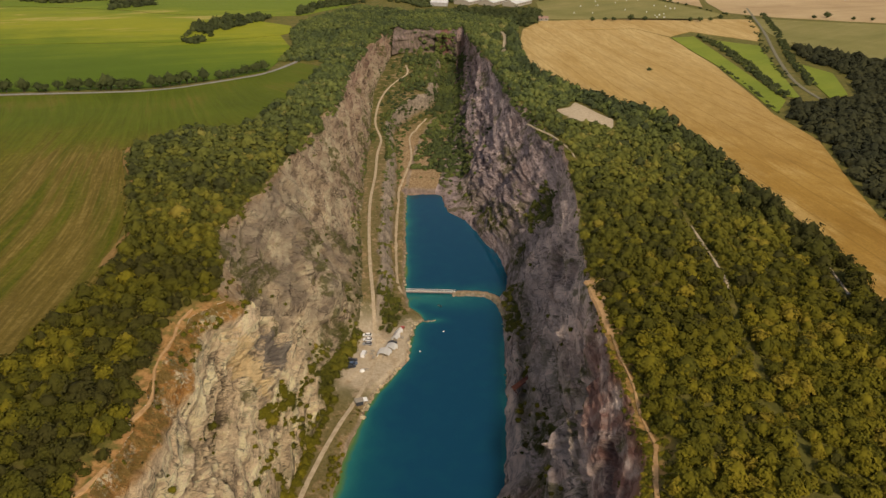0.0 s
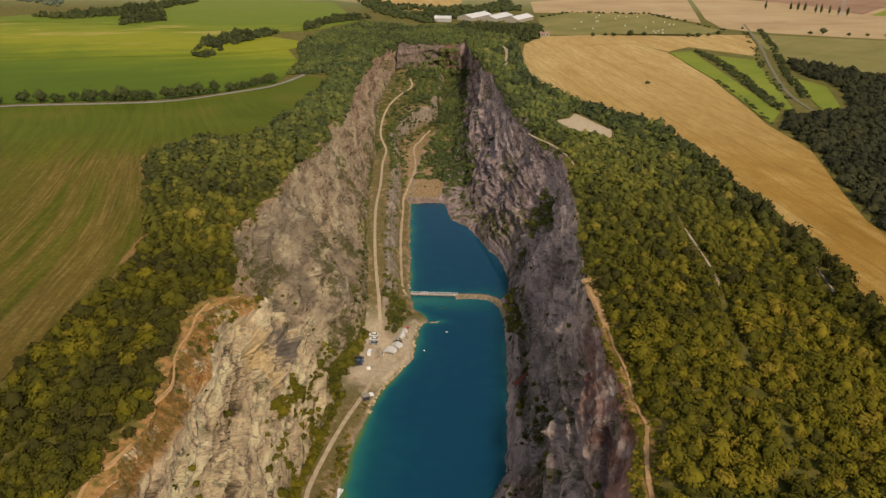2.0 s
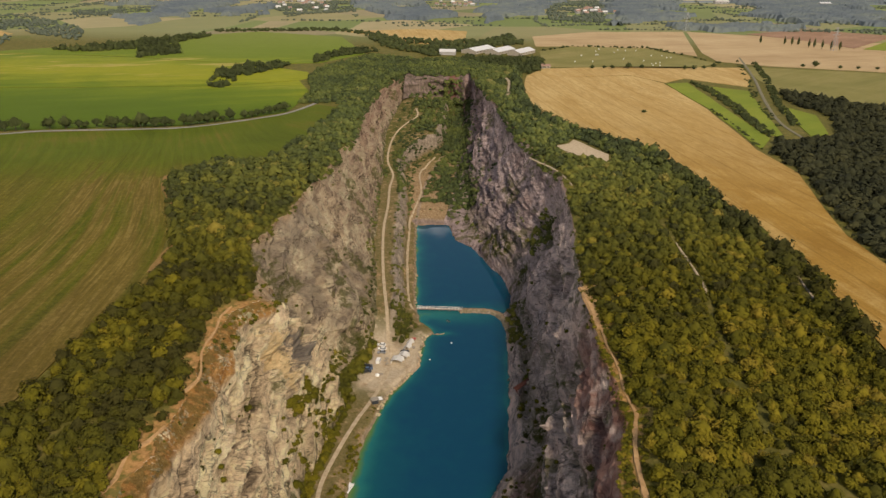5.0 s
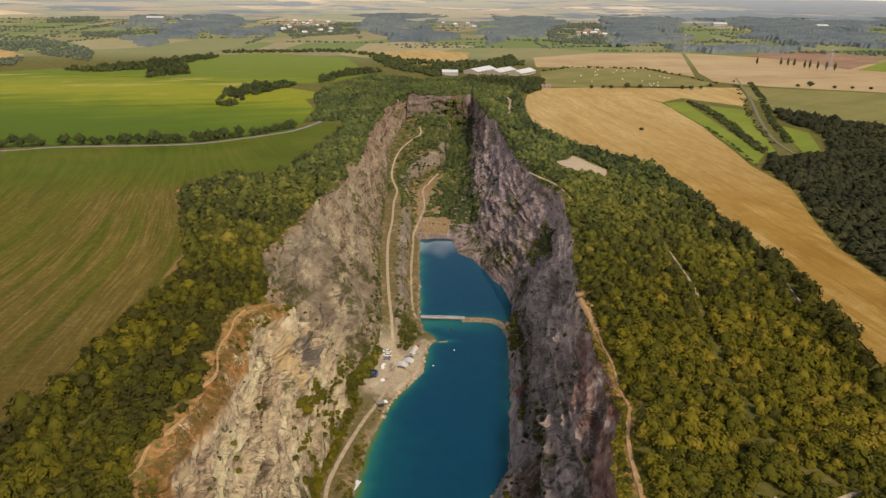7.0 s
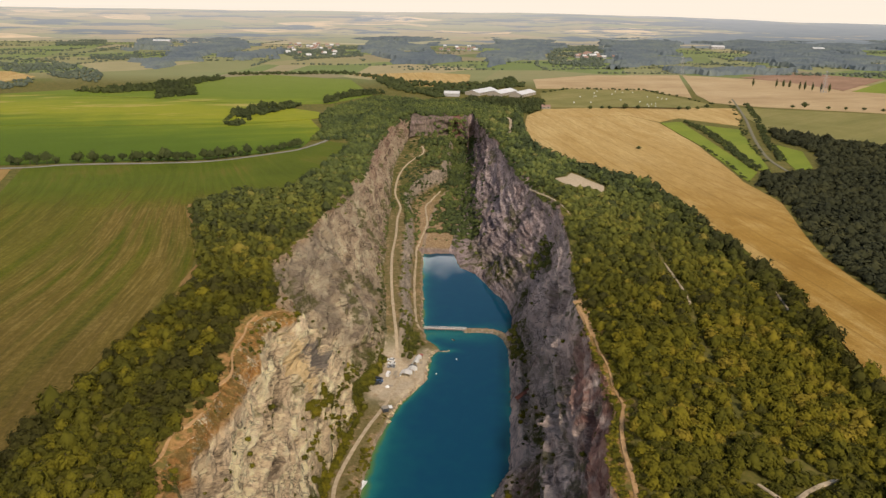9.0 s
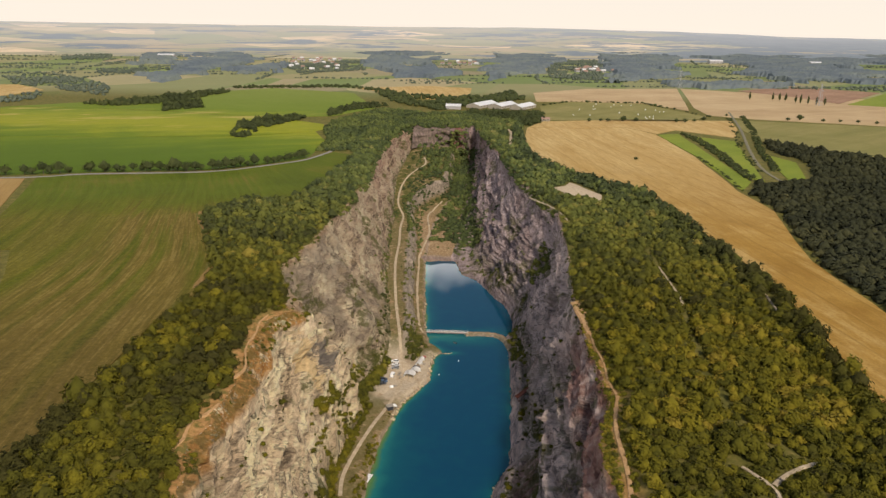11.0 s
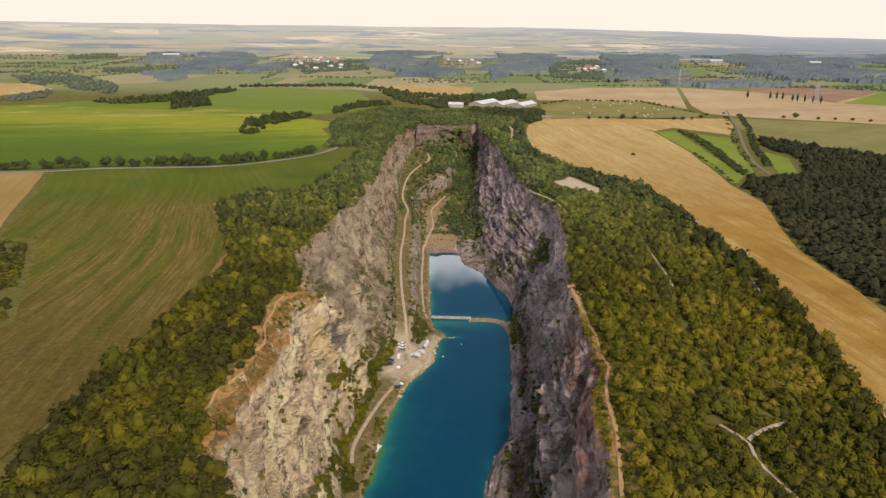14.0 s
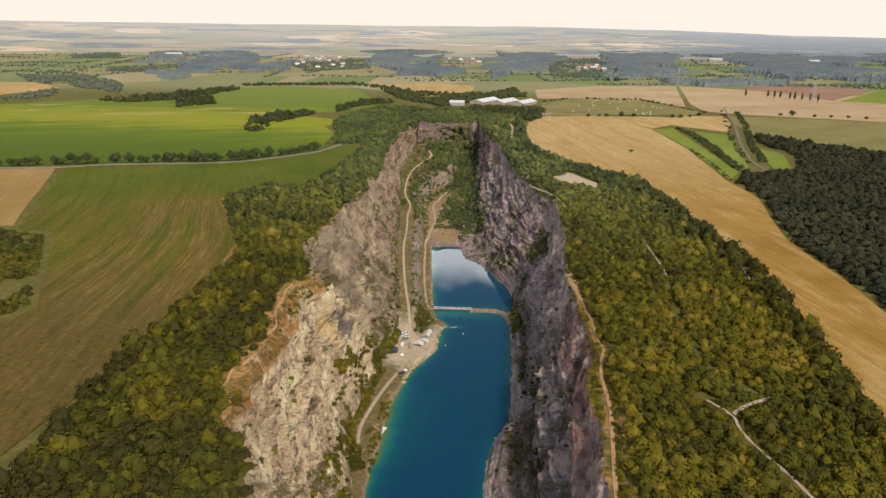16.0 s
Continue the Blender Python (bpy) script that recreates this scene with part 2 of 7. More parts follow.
def rock_material(name, pale, mid, dark, stain, tip, inner_tone, patches=()):
    """Quarried limestone: thin steep beds that run along the pit, cross joints, dark fractures, soil and plants on its ledges."""
    n = Nodes(name, 0.9, 0.15)
    mask = n.node("ShaderNodeSeparateColor", Color=n.attribute("mask", "Color"))
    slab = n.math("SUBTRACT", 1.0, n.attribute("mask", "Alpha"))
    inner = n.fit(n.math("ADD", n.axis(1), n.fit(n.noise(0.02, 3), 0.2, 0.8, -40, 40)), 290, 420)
    bend = n.node("ShaderNodeTexNoise", Vector=n.pos, Scale=0.045, Detail=3.0).outputs["Color"]
    shifted = n.nt.nodes.new("ShaderNodeVectorMath")
    shifted.operation = "MULTIPLY_ADD"
    n.plug(bend, shifted.inputs[0])
    shifted.inputs[1].default_value = (9.0, 9.0, 9.0)
    n.plug(n.pos, shifted.inputs[2])
    warped = shifted.outputs[0]
    thick = n.noise(0.11, 5, n.mapped((0.30, 0.10, 1.0), tip=tip, vec=warped), 0.58, 0.1)
    beds = n.noise(0.26, 6, n.mapped((0.30, 0.10, 1.0), tip=tip, vec=warped), 0.62, 0.1)
    hatch = n.noise(0.60, 5, n.mapped((0.30, 0.09, 1.0), tip=tip - 4, vec=warped), 0.66, 0.1)
    across = n.noise(0.42, 7, n.mapped((0.4, 1.0, 0.25), tip=tip + 14, vec=warped), 0.68, 0.1)
    blocks = n.axis(0, n.node("ShaderNodeTexVoronoi", Vector=n.mapped((0.5, 0.30, 1.0), tip=tip, vec=warped), Scale=0.40, Detail=2.0, Roughness=0.6, Randomness=1.0).outputs["Color"])
    large = n.noise(0.035, 5, None, 0.6, 0.3)
    fine = n.noise(1.8, 6, None, 0.72)
    tone = n.math("ADD", n.math("ADD", n.math("ADD", n.math("MULTIPLY", beds, 0.28), n.math("MULTIPLY", hatch, 0.28)), n.math("ADD", n.math("MULTIPLY", across, 0.10), n.math("MULTIPLY", thick, 0.20))), n.math("ADD", n.math("MULTIPLY", fine, 0.07), n.math("MULTIPLY", blocks, 0.07)))
    color = n.ramp(tone, (0.415, dark), (0.47, mid), (0.52, pale), (0.585, tuple(min(1, c * 1.4) for c in pale)))
    color = n.mix(n.fit(large, 0.44, 0.62, 0.0, 0.45), color, n.mix(n.fit(beds, 0.40, 0.60), tuple(c * 0.7 for c in mid), tuple(c * 1.25 for c in mid)))
    # slab behind the crest: greyer rock, its shade also put into the colour
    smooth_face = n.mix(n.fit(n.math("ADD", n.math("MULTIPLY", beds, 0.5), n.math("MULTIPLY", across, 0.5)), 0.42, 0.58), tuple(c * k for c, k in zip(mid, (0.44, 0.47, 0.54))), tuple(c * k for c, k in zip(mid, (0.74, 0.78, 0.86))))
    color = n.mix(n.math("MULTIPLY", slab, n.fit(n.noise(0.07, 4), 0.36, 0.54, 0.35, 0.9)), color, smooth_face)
    color = n.mix(n.fit(n.noise(0.06, 6, n.mapped((0.5, 0.4, 1), shift=(40, 10, 5), tip=tip), 0.66), 0.56, 0.68, 0.0, 0.45), color, stain)
    for at, where, width, amount in ((n.mapped((0.30, 0.14, 1.0), tip=tip, vec=warped), 0.16, 0.020, 0.85), (n.mapped((0.35, 1.0, 0.22), tip=tip + 10, vec=warped), 0.14, 0.014, 0.7), (n.mapped((0.30, 0.10, 1.0), tip=tip + 6, vec=warped), 0.34, 0.02, 0.6)):
        off = n.math("ABSOLUTE", n.math("SUBTRACT", n.noise(where, 4, at, 0.5, 0.2), 0.5))
        line = n.math("MULTIPLY", n.fit(off, 0.0, width, amount, 0.0), n.fit(n.noise(0.11, 4, n.mapped((1, 1, 1), shift=(where * 90, 0, 0))), 0.44, 0.56))
        color = n.mix(line, color, tuple(c * 0.42 for c in dark))
    color = n.mix(n.fit(fine, 0.30, 0.43, 0.35, 0.0), color, tuple(c * 0.6 for c in dark))
    # deeper walls multiplied darker and cooler, standing in for shade and haze
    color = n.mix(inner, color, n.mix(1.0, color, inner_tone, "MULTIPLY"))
    for py, pz, wy, wz, paint in patches:
        dy, dz = n.math("DIVIDE", n.math("SUBTRACT", n.axis(1), py), wy), n.math("DIVIDE", n.math("SUBTRACT", n.axis(2), pz), wz)
        near = n.math("ADD", n.math("SQRT", n.math("ADD", n.math("MULTIPLY", dy, dy), n.math("MULTIPLY", dz, dz))), n.fit(across, 0.2, 0.8, -0.9, 0.9))
        color = n.mix(n.fit(near, 0.75, 1.1, 0.85, 0.0), color, n.mix(n.fit(hatch, 0.4, 0.6), tuple(c * 0.8 for c in paint), paint))
    color = n.mix(n.math("MULTIPLY", mask.outputs[2], n.fit(n.noise(0.12, 5), 0.30, 0.55)), color, n.ramp(n.math("ADD", n.math("MULTIPLY", beds, 0.7), n.math("MULTIPLY", blocks, 0.3)), (0.36, (0.075, 0.036, 0.030)), (0.5, (0.20, 0.098, 0.078)), (0.66, (0.36, 0.20, 0.16))))
    soil = n.ramp(n.noise(0.35, 7, None, 0.7), (0.3, (0.30, 0.13, 0.035)), (0.5, (0.50, 0.25, 0.075)), (0.7, (0.68, 0.40, 0.16)))
    color = n.mix(n.math("MULTIPLY", mask.outputs[0], n.fit(n.math("ADD", n.math("MULTIPLY", n.noise(0.10, 6, None, 0.65), 0.6), n.math("MULTIPLY", n.noise(0.8, 6, None, 0.7), 0.4)), 0.40, 0.46)), color, soil)
    weeds = n.ramp(n.noise(0.9, 5, None, 0.65), (0.3, (0.05, 0.06, 0.012)), (0.55, (0.115, 0.115, 0.028)), (0.75, (0.22, 0.18, 0.07)))
    color = n.mix(n.math("MULTIPLY", mask.outputs[1], n.fit(n.noise(0.22, 6, None, 0.7), 0.42, 0.52)), color, weeds)
    n.bump(n.math("ADD", n.math("ADD", n.math("ADD", n.math("MULTIPLY", beds, 1.3), hatch), n.math("MULTIPLY", blocks, 0.3)), n.math("MULTIPLY", n.math("ADD", fine, across), 0.6)), 1.0, 2.6)
    return n.done(color)


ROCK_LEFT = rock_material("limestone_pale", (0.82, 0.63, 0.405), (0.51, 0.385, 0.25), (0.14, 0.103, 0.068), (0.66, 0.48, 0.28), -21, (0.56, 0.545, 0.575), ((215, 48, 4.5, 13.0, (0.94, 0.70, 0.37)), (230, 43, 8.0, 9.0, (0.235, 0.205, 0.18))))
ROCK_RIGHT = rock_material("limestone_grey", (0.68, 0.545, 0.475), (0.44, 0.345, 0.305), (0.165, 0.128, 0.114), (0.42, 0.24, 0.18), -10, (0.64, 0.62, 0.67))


def floor_material():
    n = Nodes("quarry_gravel", 0.95, 0.15)
    mask = n.node("ShaderNodeSeparateColor", Color=n.attribute("mask", "Color"))
    gravel = n.ramp(n.noise(0.6, 7, None, 0.7), (0.30, (0.17, 0.105, 0.052)), (0.5, (0.34, 0.228, 0.122)), (0.72, (0.54, 0.405, 0.25)))
    trodden = n.math("MULTIPLY", n.fit(n.axis(1), 244, 262), n.fit(n.axis(1), 316, 324, 1.0, 0.0))
    gravel = n.mix(n.math("MULTIPLY", trodden, n.fit(n.noise(0.12, 6, None, 0.65), 0.34, 0.48, 0.35, 0.95)), gravel, n.ramp(n.noise(0.7, 6, None, 0.7), (0.3, (0.42, 0.33, 0.22)), (0.7, (0.62, 0.52, 0.38))))
    rock = n.ramp(n.noise(0.5, 7, n.mapped((1, 0.4, 1)), 0.7, 0.5), (0.3, (0.11, 0.09, 0.07)), (0.5, (0.29, 0.235, 0.185)), (0.72, (0.50, 0.41, 0.32)))
    weeds = n.ramp(n.noise(0.8, 6, None, 0.65), (0.3, (0.05, 0.06, 0.012)), (0.55, (0.115, 0.11, 0.028)), (0.78, (0.24, 0.18, 0.08)))
    rock = n.mix(mask.outputs[2], rock, n.ramp(n.noise(0.25, 7, n.mapped((1, 1, 0.3)), 0.7), (0.34, (0.055, 0.040, 0.040)), (0.5, (0.165, 0.118, 0.112)), (0.68, (0.32, 0.23, 0.21))))
    iron = n.math("ADD", n.math("ABSOLUTE", n.math("DIVIDE", n.math("SUBTRACT", n.axis(0), 4.0), 10.0)), n.fit(n.noise(0.12, 5), 0.3, 0.7, -0.6, 0.6))
    rock = n.mix(n.math("MULTIPLY", n.fit(iron, 0.2, 1.0, 0.7, 0.0), n.fit(n.axis(1), 815, 825)), rock, (0.22, 0.075, 0.062))
    color = n.mix(mask.outputs[0], gravel, rock)
    color = n.mix(n.math("MULTIPLY", mask.outputs[1], n.fit(n.noise(0.16, 6, None, 0.7), 0.36, 0.50)), color, weeds)
    n.bump(n.noise(1.2, 8, None, 0.7), 0.8, 0.5)
    return n.done(color)


FLOOR = floor_material()


def ground_material():
    """Rough grass near the rims, soil on the lips, parcels of farmland far off."""
    n = Nodes("meadow_ground", 0.95, 0.1)
    mask = n.node("ShaderNodeSeparateColor", Color=n.attribute("mask", "Color"))
    grass = n.ramp(n.noise(0.25, 7, None, 0.65), (0.3, (0.08, 0.078, 0.018)), (0.5, (0.13, 0.118, 0.028)), (0.74, (0.22, 0.17, 0.055)))
    soil = n.ramp(n.noise(0.4, 6, None, 0.65), (0.3, (0.24, 0.12, 0.04)), (0.7, (0.54, 0.30, 0.12)))
    near = n.mix(n.math("MULTIPLY", mask.outputs[0], n.fit(n.noise(0.2, 7, None, 0.65), 0.40, 0.54)), grass, soil)
    cells = n.node("ShaderNodeTexVoronoi", Vector=n.mapped((0.0050, 0.0045, 0.0), 12), Scale=1.0, Randomness=0.9)
    pick = n.axis(0, cells.outputs["Color"])
    # far parcels keep a paler palette in place of haze
    parcels = n.ramp(pick, (0.0, (0.15, 0.20, 0.06)), (0.22, (0.20, 0.24, 0.08)), (0.45, (0.15, 0.18, 0.07)), (0.62, (0.33, 0.28, 0.14)), (0.76, (0.22, 0.235, 0.10)), (0.9, (0.42, 0.34, 0.19)), (1.0, (0.26, 0.21, 0.13)))
    parcels = n.mix(n.fit(n.noise(0.02, 6, None, 0.7), 0.3, 0.7, 0.0, 0.4), parcels, (0.17, 0.20, 0.09))
    color = n.mix(n.fit(n.axis(1), 1150, 1350), near, parcels)
    n.bump(n.noise(0.7, 7, None, 0.7), 0.6, 0.5)
    return n.done(color)


def backdrop_material():
    """Distance of plain, woods and low hills at the horizon, with haze painted in and a glow."""
    n = Nodes("far_land", 1.0, 0.0)
    cells = n.node("ShaderNodeTexVoronoi", Vector=n.mapped((0.0026, 0.0045, 0.0), 7), Scale=1.0, Randomness=1.0)
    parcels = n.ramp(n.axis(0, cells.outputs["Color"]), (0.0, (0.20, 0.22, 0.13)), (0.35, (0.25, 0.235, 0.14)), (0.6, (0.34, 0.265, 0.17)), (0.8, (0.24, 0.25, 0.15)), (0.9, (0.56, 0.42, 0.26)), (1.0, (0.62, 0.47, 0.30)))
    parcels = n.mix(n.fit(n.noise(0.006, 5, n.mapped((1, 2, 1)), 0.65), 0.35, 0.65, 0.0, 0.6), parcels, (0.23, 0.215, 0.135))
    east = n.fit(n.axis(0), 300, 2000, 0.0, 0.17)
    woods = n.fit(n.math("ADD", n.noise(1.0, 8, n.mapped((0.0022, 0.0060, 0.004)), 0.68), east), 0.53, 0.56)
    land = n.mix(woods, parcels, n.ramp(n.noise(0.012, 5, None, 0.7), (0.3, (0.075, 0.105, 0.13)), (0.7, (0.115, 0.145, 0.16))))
    # haze mixed into the colour with distance, and the land glows by itself
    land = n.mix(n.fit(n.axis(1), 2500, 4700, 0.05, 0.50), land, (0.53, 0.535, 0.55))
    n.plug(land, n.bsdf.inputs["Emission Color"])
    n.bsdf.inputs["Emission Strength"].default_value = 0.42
    return n.done(land)


GROUND, FAR_LAND = ground_material(), backdrop_material()


def crop(name, low, mid, high, turn=0.0, patch=0.012, streaks=0.5, second=None, second_at=(0.5, 0.6), long=0.07, third=None, tracks=0.0):
    """A field: patches of growth, drifts along the rows, fine drills and wheel tracks."""
    n = Nodes(name, 0.95, 0.1)
    row = n.mapped((1.0, long, 1), turn)
    drift = n.noise(0.045, 7, row, 0.66, 0.35)
    fine = n.noise(0.38, 5, row, 0.6, 0.2)
    base = n.ramp(n.math("ADD", n.math("MULTIPLY", n.noise(patch, 6, None, 0.6, 0.3), 0.6), n.math("MULTIPLY", drift, 0.4)), (0.36, low), (0.5, mid), (0.64, high))
    if second:
        where = n.fit(n.math("ADD", n.math("MULTIPLY", drift, 0.6), n.math("MULTIPLY", n.noise(0.02, 5, None, 0.6), 0.4)), *second_at)
        base = n.mix(where, base, second)
    if third:
        base = n.mix(n.fit(n.axis(1), third[1], third[2]), base, n.mix(n.fit(drift, 0.4, 0.62, 0.0, 0.5), third[0], mid))
    base = n.mix(n.fit(fine, 0.38, 0.62, streaks, 0.0), base, tuple(c * 0.72 for c in low))
    if tracks:
        bent = n.node("ShaderNodeTexWave", Vector=n.mapped((1, 1, 1), turn), Scale=0.018, Distortion=2.2, Detail=1.0, Detail_Scale=0.25).outputs[1]
        base = n.mix(n.fit(bent, 0.985, 0.998, 0.0, tracks), base, tuple(c * 0.6 for c in low))
    base = n.mix(n.fit(n.noise(0.9, 6, None, 0.7), 0.3, 0.6, 0.45, 0.0), base, tuple(c * 0.6 for c in low))
    n.bump(n.noise(1.5, 6, None, 0.7), 0.5, 0.3)
    return n.done(base)


WHEAT = crop("ripe_wheat", (0.28, 0.150, 0.028), (0.38, 0.218, 0.048), (0.48, 0.300, 0.085), turn=-8, patch=0.03, streaks=0.28, third=((0.60, 0.43, 0.185), 340, 640), second=(0.53, 0.355, 0.125), second_at=(0.50, 0.60), tracks=0.35, long=0.18)
STUBBLE = crop("stubble", (0.40, 0.275, 0.145), (0.50, 0.36, 0.195), (0.56, 0.42, 0.24), turn=70, streaks=0.2, tracks=0.2)
DRY_FALLOW = crop("dry_fallow", (0.28, 0.175, 0.055), (0.36, 0.23, 0.080), (0.43, 0.29, 0.115), turn=-22, streaks=0.3, long=0.04)
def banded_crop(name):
    """One green crop from road to crest, thinner mid-field, with cloud shade and sun painted in."""
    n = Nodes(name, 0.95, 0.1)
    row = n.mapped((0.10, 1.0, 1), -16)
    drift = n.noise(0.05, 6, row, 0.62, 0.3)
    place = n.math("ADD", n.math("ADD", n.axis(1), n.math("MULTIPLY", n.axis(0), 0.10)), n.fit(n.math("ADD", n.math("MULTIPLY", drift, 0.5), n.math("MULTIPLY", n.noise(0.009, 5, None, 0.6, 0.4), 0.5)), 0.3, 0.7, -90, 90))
    # dark stops are cloud shade, yellow ones a sun patch, put into the colour
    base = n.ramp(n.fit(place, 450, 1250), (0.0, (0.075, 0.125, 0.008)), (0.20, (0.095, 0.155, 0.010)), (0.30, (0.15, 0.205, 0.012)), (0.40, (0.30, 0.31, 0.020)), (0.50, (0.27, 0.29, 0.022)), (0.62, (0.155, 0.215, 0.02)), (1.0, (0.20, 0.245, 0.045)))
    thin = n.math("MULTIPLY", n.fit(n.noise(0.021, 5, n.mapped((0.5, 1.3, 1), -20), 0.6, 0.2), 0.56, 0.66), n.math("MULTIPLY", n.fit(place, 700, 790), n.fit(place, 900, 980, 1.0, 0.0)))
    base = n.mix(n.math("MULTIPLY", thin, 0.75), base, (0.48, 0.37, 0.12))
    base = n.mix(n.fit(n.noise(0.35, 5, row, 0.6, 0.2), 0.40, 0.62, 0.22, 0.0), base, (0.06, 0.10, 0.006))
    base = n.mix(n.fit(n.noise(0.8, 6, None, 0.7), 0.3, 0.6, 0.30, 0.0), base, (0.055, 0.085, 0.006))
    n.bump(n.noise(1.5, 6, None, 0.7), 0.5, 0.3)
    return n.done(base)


def tilled_crop(name):
    """Thin row crop: smooth and green by the road, brown tilled rows between green ones towards the wood."""
    n = Nodes(name, 0.95, 0.1)
    sway = n.fit(n.noise(0.0035, 1), 0.3, 0.7, -10, 10)
    past = n.math("MAXIMUM", n.math("SUBTRACT", n.axis(1), 235), 0.0)
    curve = n.math("MULTIPLY", n.math("MULTIPLY", past, past), n.fit(n.axis(0), -240, -140, 0.0008, 0.0021))
    side = n.math("ADD", n.math("ADD", n.math("ADD", n.axis(0), n.math("MULTIPLY", n.axis(1), 0.06)), curve), sway)
    row = n.node("ShaderNodeCombineXYZ", X=side, Y=n.math("MULTIPLY", n.axis(1), 0.055), Z=0.0).outputs[0]
    wide, mid, thin = n.noise(0.045, 4, row, 0.55), n.noise(0.16, 4, row, 0.6), n.noise(0.6, 4, row, 0.6)
    clods = n.noise(0.45, 7, None, 0.7)
    green = n.ramp(n.math("ADD", n.math("MULTIPLY", clods, 0.55), n.math("MULTIPLY", mid, 0.45)), (0.36, (0.062, 0.072, 0.005)), (0.5, (0.100, 0.112, 0.007)), (0.64, (0.160, 0.152, 0.012)))
    brown = n.ramp(n.math("ADD", n.math("MULTIPLY", thin, 0.6), n.math("MULTIPLY", clods, 0.4)), (0.36, (0.130, 0.082, 0.018)), (0.5, (0.185, 0.118, 0.030)), (0.64, (0.29, 0.195, 0.065)))
    top = n.math("ADD", n.math("ADD", n.axis(1), n.math("MULTIPLY", n.axis(0), -0.22)), n.fit(n.math("ADD", n.math("MULTIPLY", mid, 0.5), n.math("MULTIPLY", n.noise(0.02, 5), 0.5)), 0.3, 0.7, -40, 40))
    far_left = n.fit(n.math("ADD", side, n.fit(wide, 0.3, 0.7, -30, 30)), -205, -175, 0.0, 1.0)
    bare = n.math("MULTIPLY", n.fit(n.math("ADD", n.math("MULTIPLY", wide, 0.5), n.math("MULTIPLY", mid, 0.5)), 0.41, 0.51), n.math("MULTIPLY", n.fit(top, 430, 465, 1.0, 0.0), n.fit(far_left, 0.0, 1.0, 0.45, 1.0)))
    color = n.mix(n.math("MULTIPLY", bare, 0.72), green, brown)
    meadow = n.ramp(n.math("ADD", n.math("MULTIPLY", n.noise(0.015, 6, None, 0.6), 0.6), n.math("MULTIPLY", mid, 0.4)), (0.36, (0.075, 0.105, 0.008)), (0.52, (0.100, 0.135, 0.010)), (0.66, (0.155, 0.135, 0.022)))
    color = n.mix(n.fit(top, 440, 500), color, meadow)
    # near end browner, and darkened in colour for the dim lower left corner
    near_dark = n.math("MULTIPLY", n.fit(n.axis(1), 140, 250, 0.75, 0.0), n.fit(mid, 0.36, 0.60, 1.0, 0.5))
    color = n.mix(near_dark, color, n.mix(n.fit(clods, 0.38, 0.62), (0.060, 0.040, 0.012), (0.135, 0.088, 0.026)))
    color = n.mix(n.fit(thin, 0.36, 0.56, 0.22, 0.0), color, (0.06, 0.052, 0.006))
    color = n.mix(n.fit(n.noise(1.2, 5, None, 0.7), 0.3, 0.55, 0.4, 0.0), color, (0.055, 0.05, 0.006))
    n.bump(n.math("ADD", n.noise(1.5, 6, None, 0.7), thin), 0.7, 0.4)
    return n.done(color)


CROP_LIGHT_BANDS = banded_crop("green_crop_light_bands")
CROP_SUN_BAND = CROP_LIGHT_BANDS
CROP_GREEN = crop("clover", (0.15, 0.20, 0.025), (0.20, 0.25, 0.03), (0.26, 0.29, 0.04), turn=60, streaks=0.15, patch=0.008)
CROP_MIXED = tilled_crop("thin_beet")
MEADOW = crop("mown_meadow", (0.18, 0.17, 0.05), (0.24, 0.215, 0.07), (0.31, 0.26, 0.10), turn=50, streaks=0.15)
PLOUGHED = crop("ploughed_soil", (0.26, 0.15, 0.09), (0.34, 0.205, 0.13), (0.40, 0.25, 0.16), turn=40, streaks=0.25)


def track_material(name, pale, dark):
    n = Nodes(name, 0.95, 0.15)
    n.bump(n.noise(2.0, 6, None, 0.7), 0.5, 0.2)
    return n.done(n.ramp(n.noise(0.5, 7, None, 0.7), (0.3, dark), (0.7, pale)))


GRAVEL_ROAD = track_material("pale_gravel", (0.60, 0.49, 0.34), (0.36, 0.275, 0.175))
DIRT_PATH = track_material("orange_dirt", (0.58, 0.365, 0.18), (0.36, 0.205, 0.09))
FARM_LANE = track_material("grassy_lane", (0.24, 0.215, 0.15), (0.13, 0.125, 0.075))
HEADLAND = track_material("headland_soil", (0.33, 0.20, 0.075), (0.18, 0.11, 0.035))
ASPHALT = track_material("worn_asphalt", (0.30, 0.285, 0.26), (0.18, 0.17, 0.155))


def water_material():
    n = Nodes("lake_water", 0.03, 0.5)
    n.bsdf.inputs["IOR"].default_value = 1.33
    shallow = n.attribute("tint")
    edge = n.math("ADD", shallow, n.fit(n.noise(0.12, 4), 0.3, 0.7, -0.06, 0.06))
    color = n.ramp(edge, (0.0, (0.003, 0.056, 0.108)), (0.30, (0.004, 0.084, 0.116)), (0.62, (0.012, 0.15, 0.145)), (0.82, (0.075, 0.19, 0.06)), (1.0, (0.20, 0.18, 0.07)))
    n.bump(n.noise(0.6, 4, n.mapped((1, 0.6, 1))), 0.05, 0.1)
    return n.done(color)


LAKE = water_material()


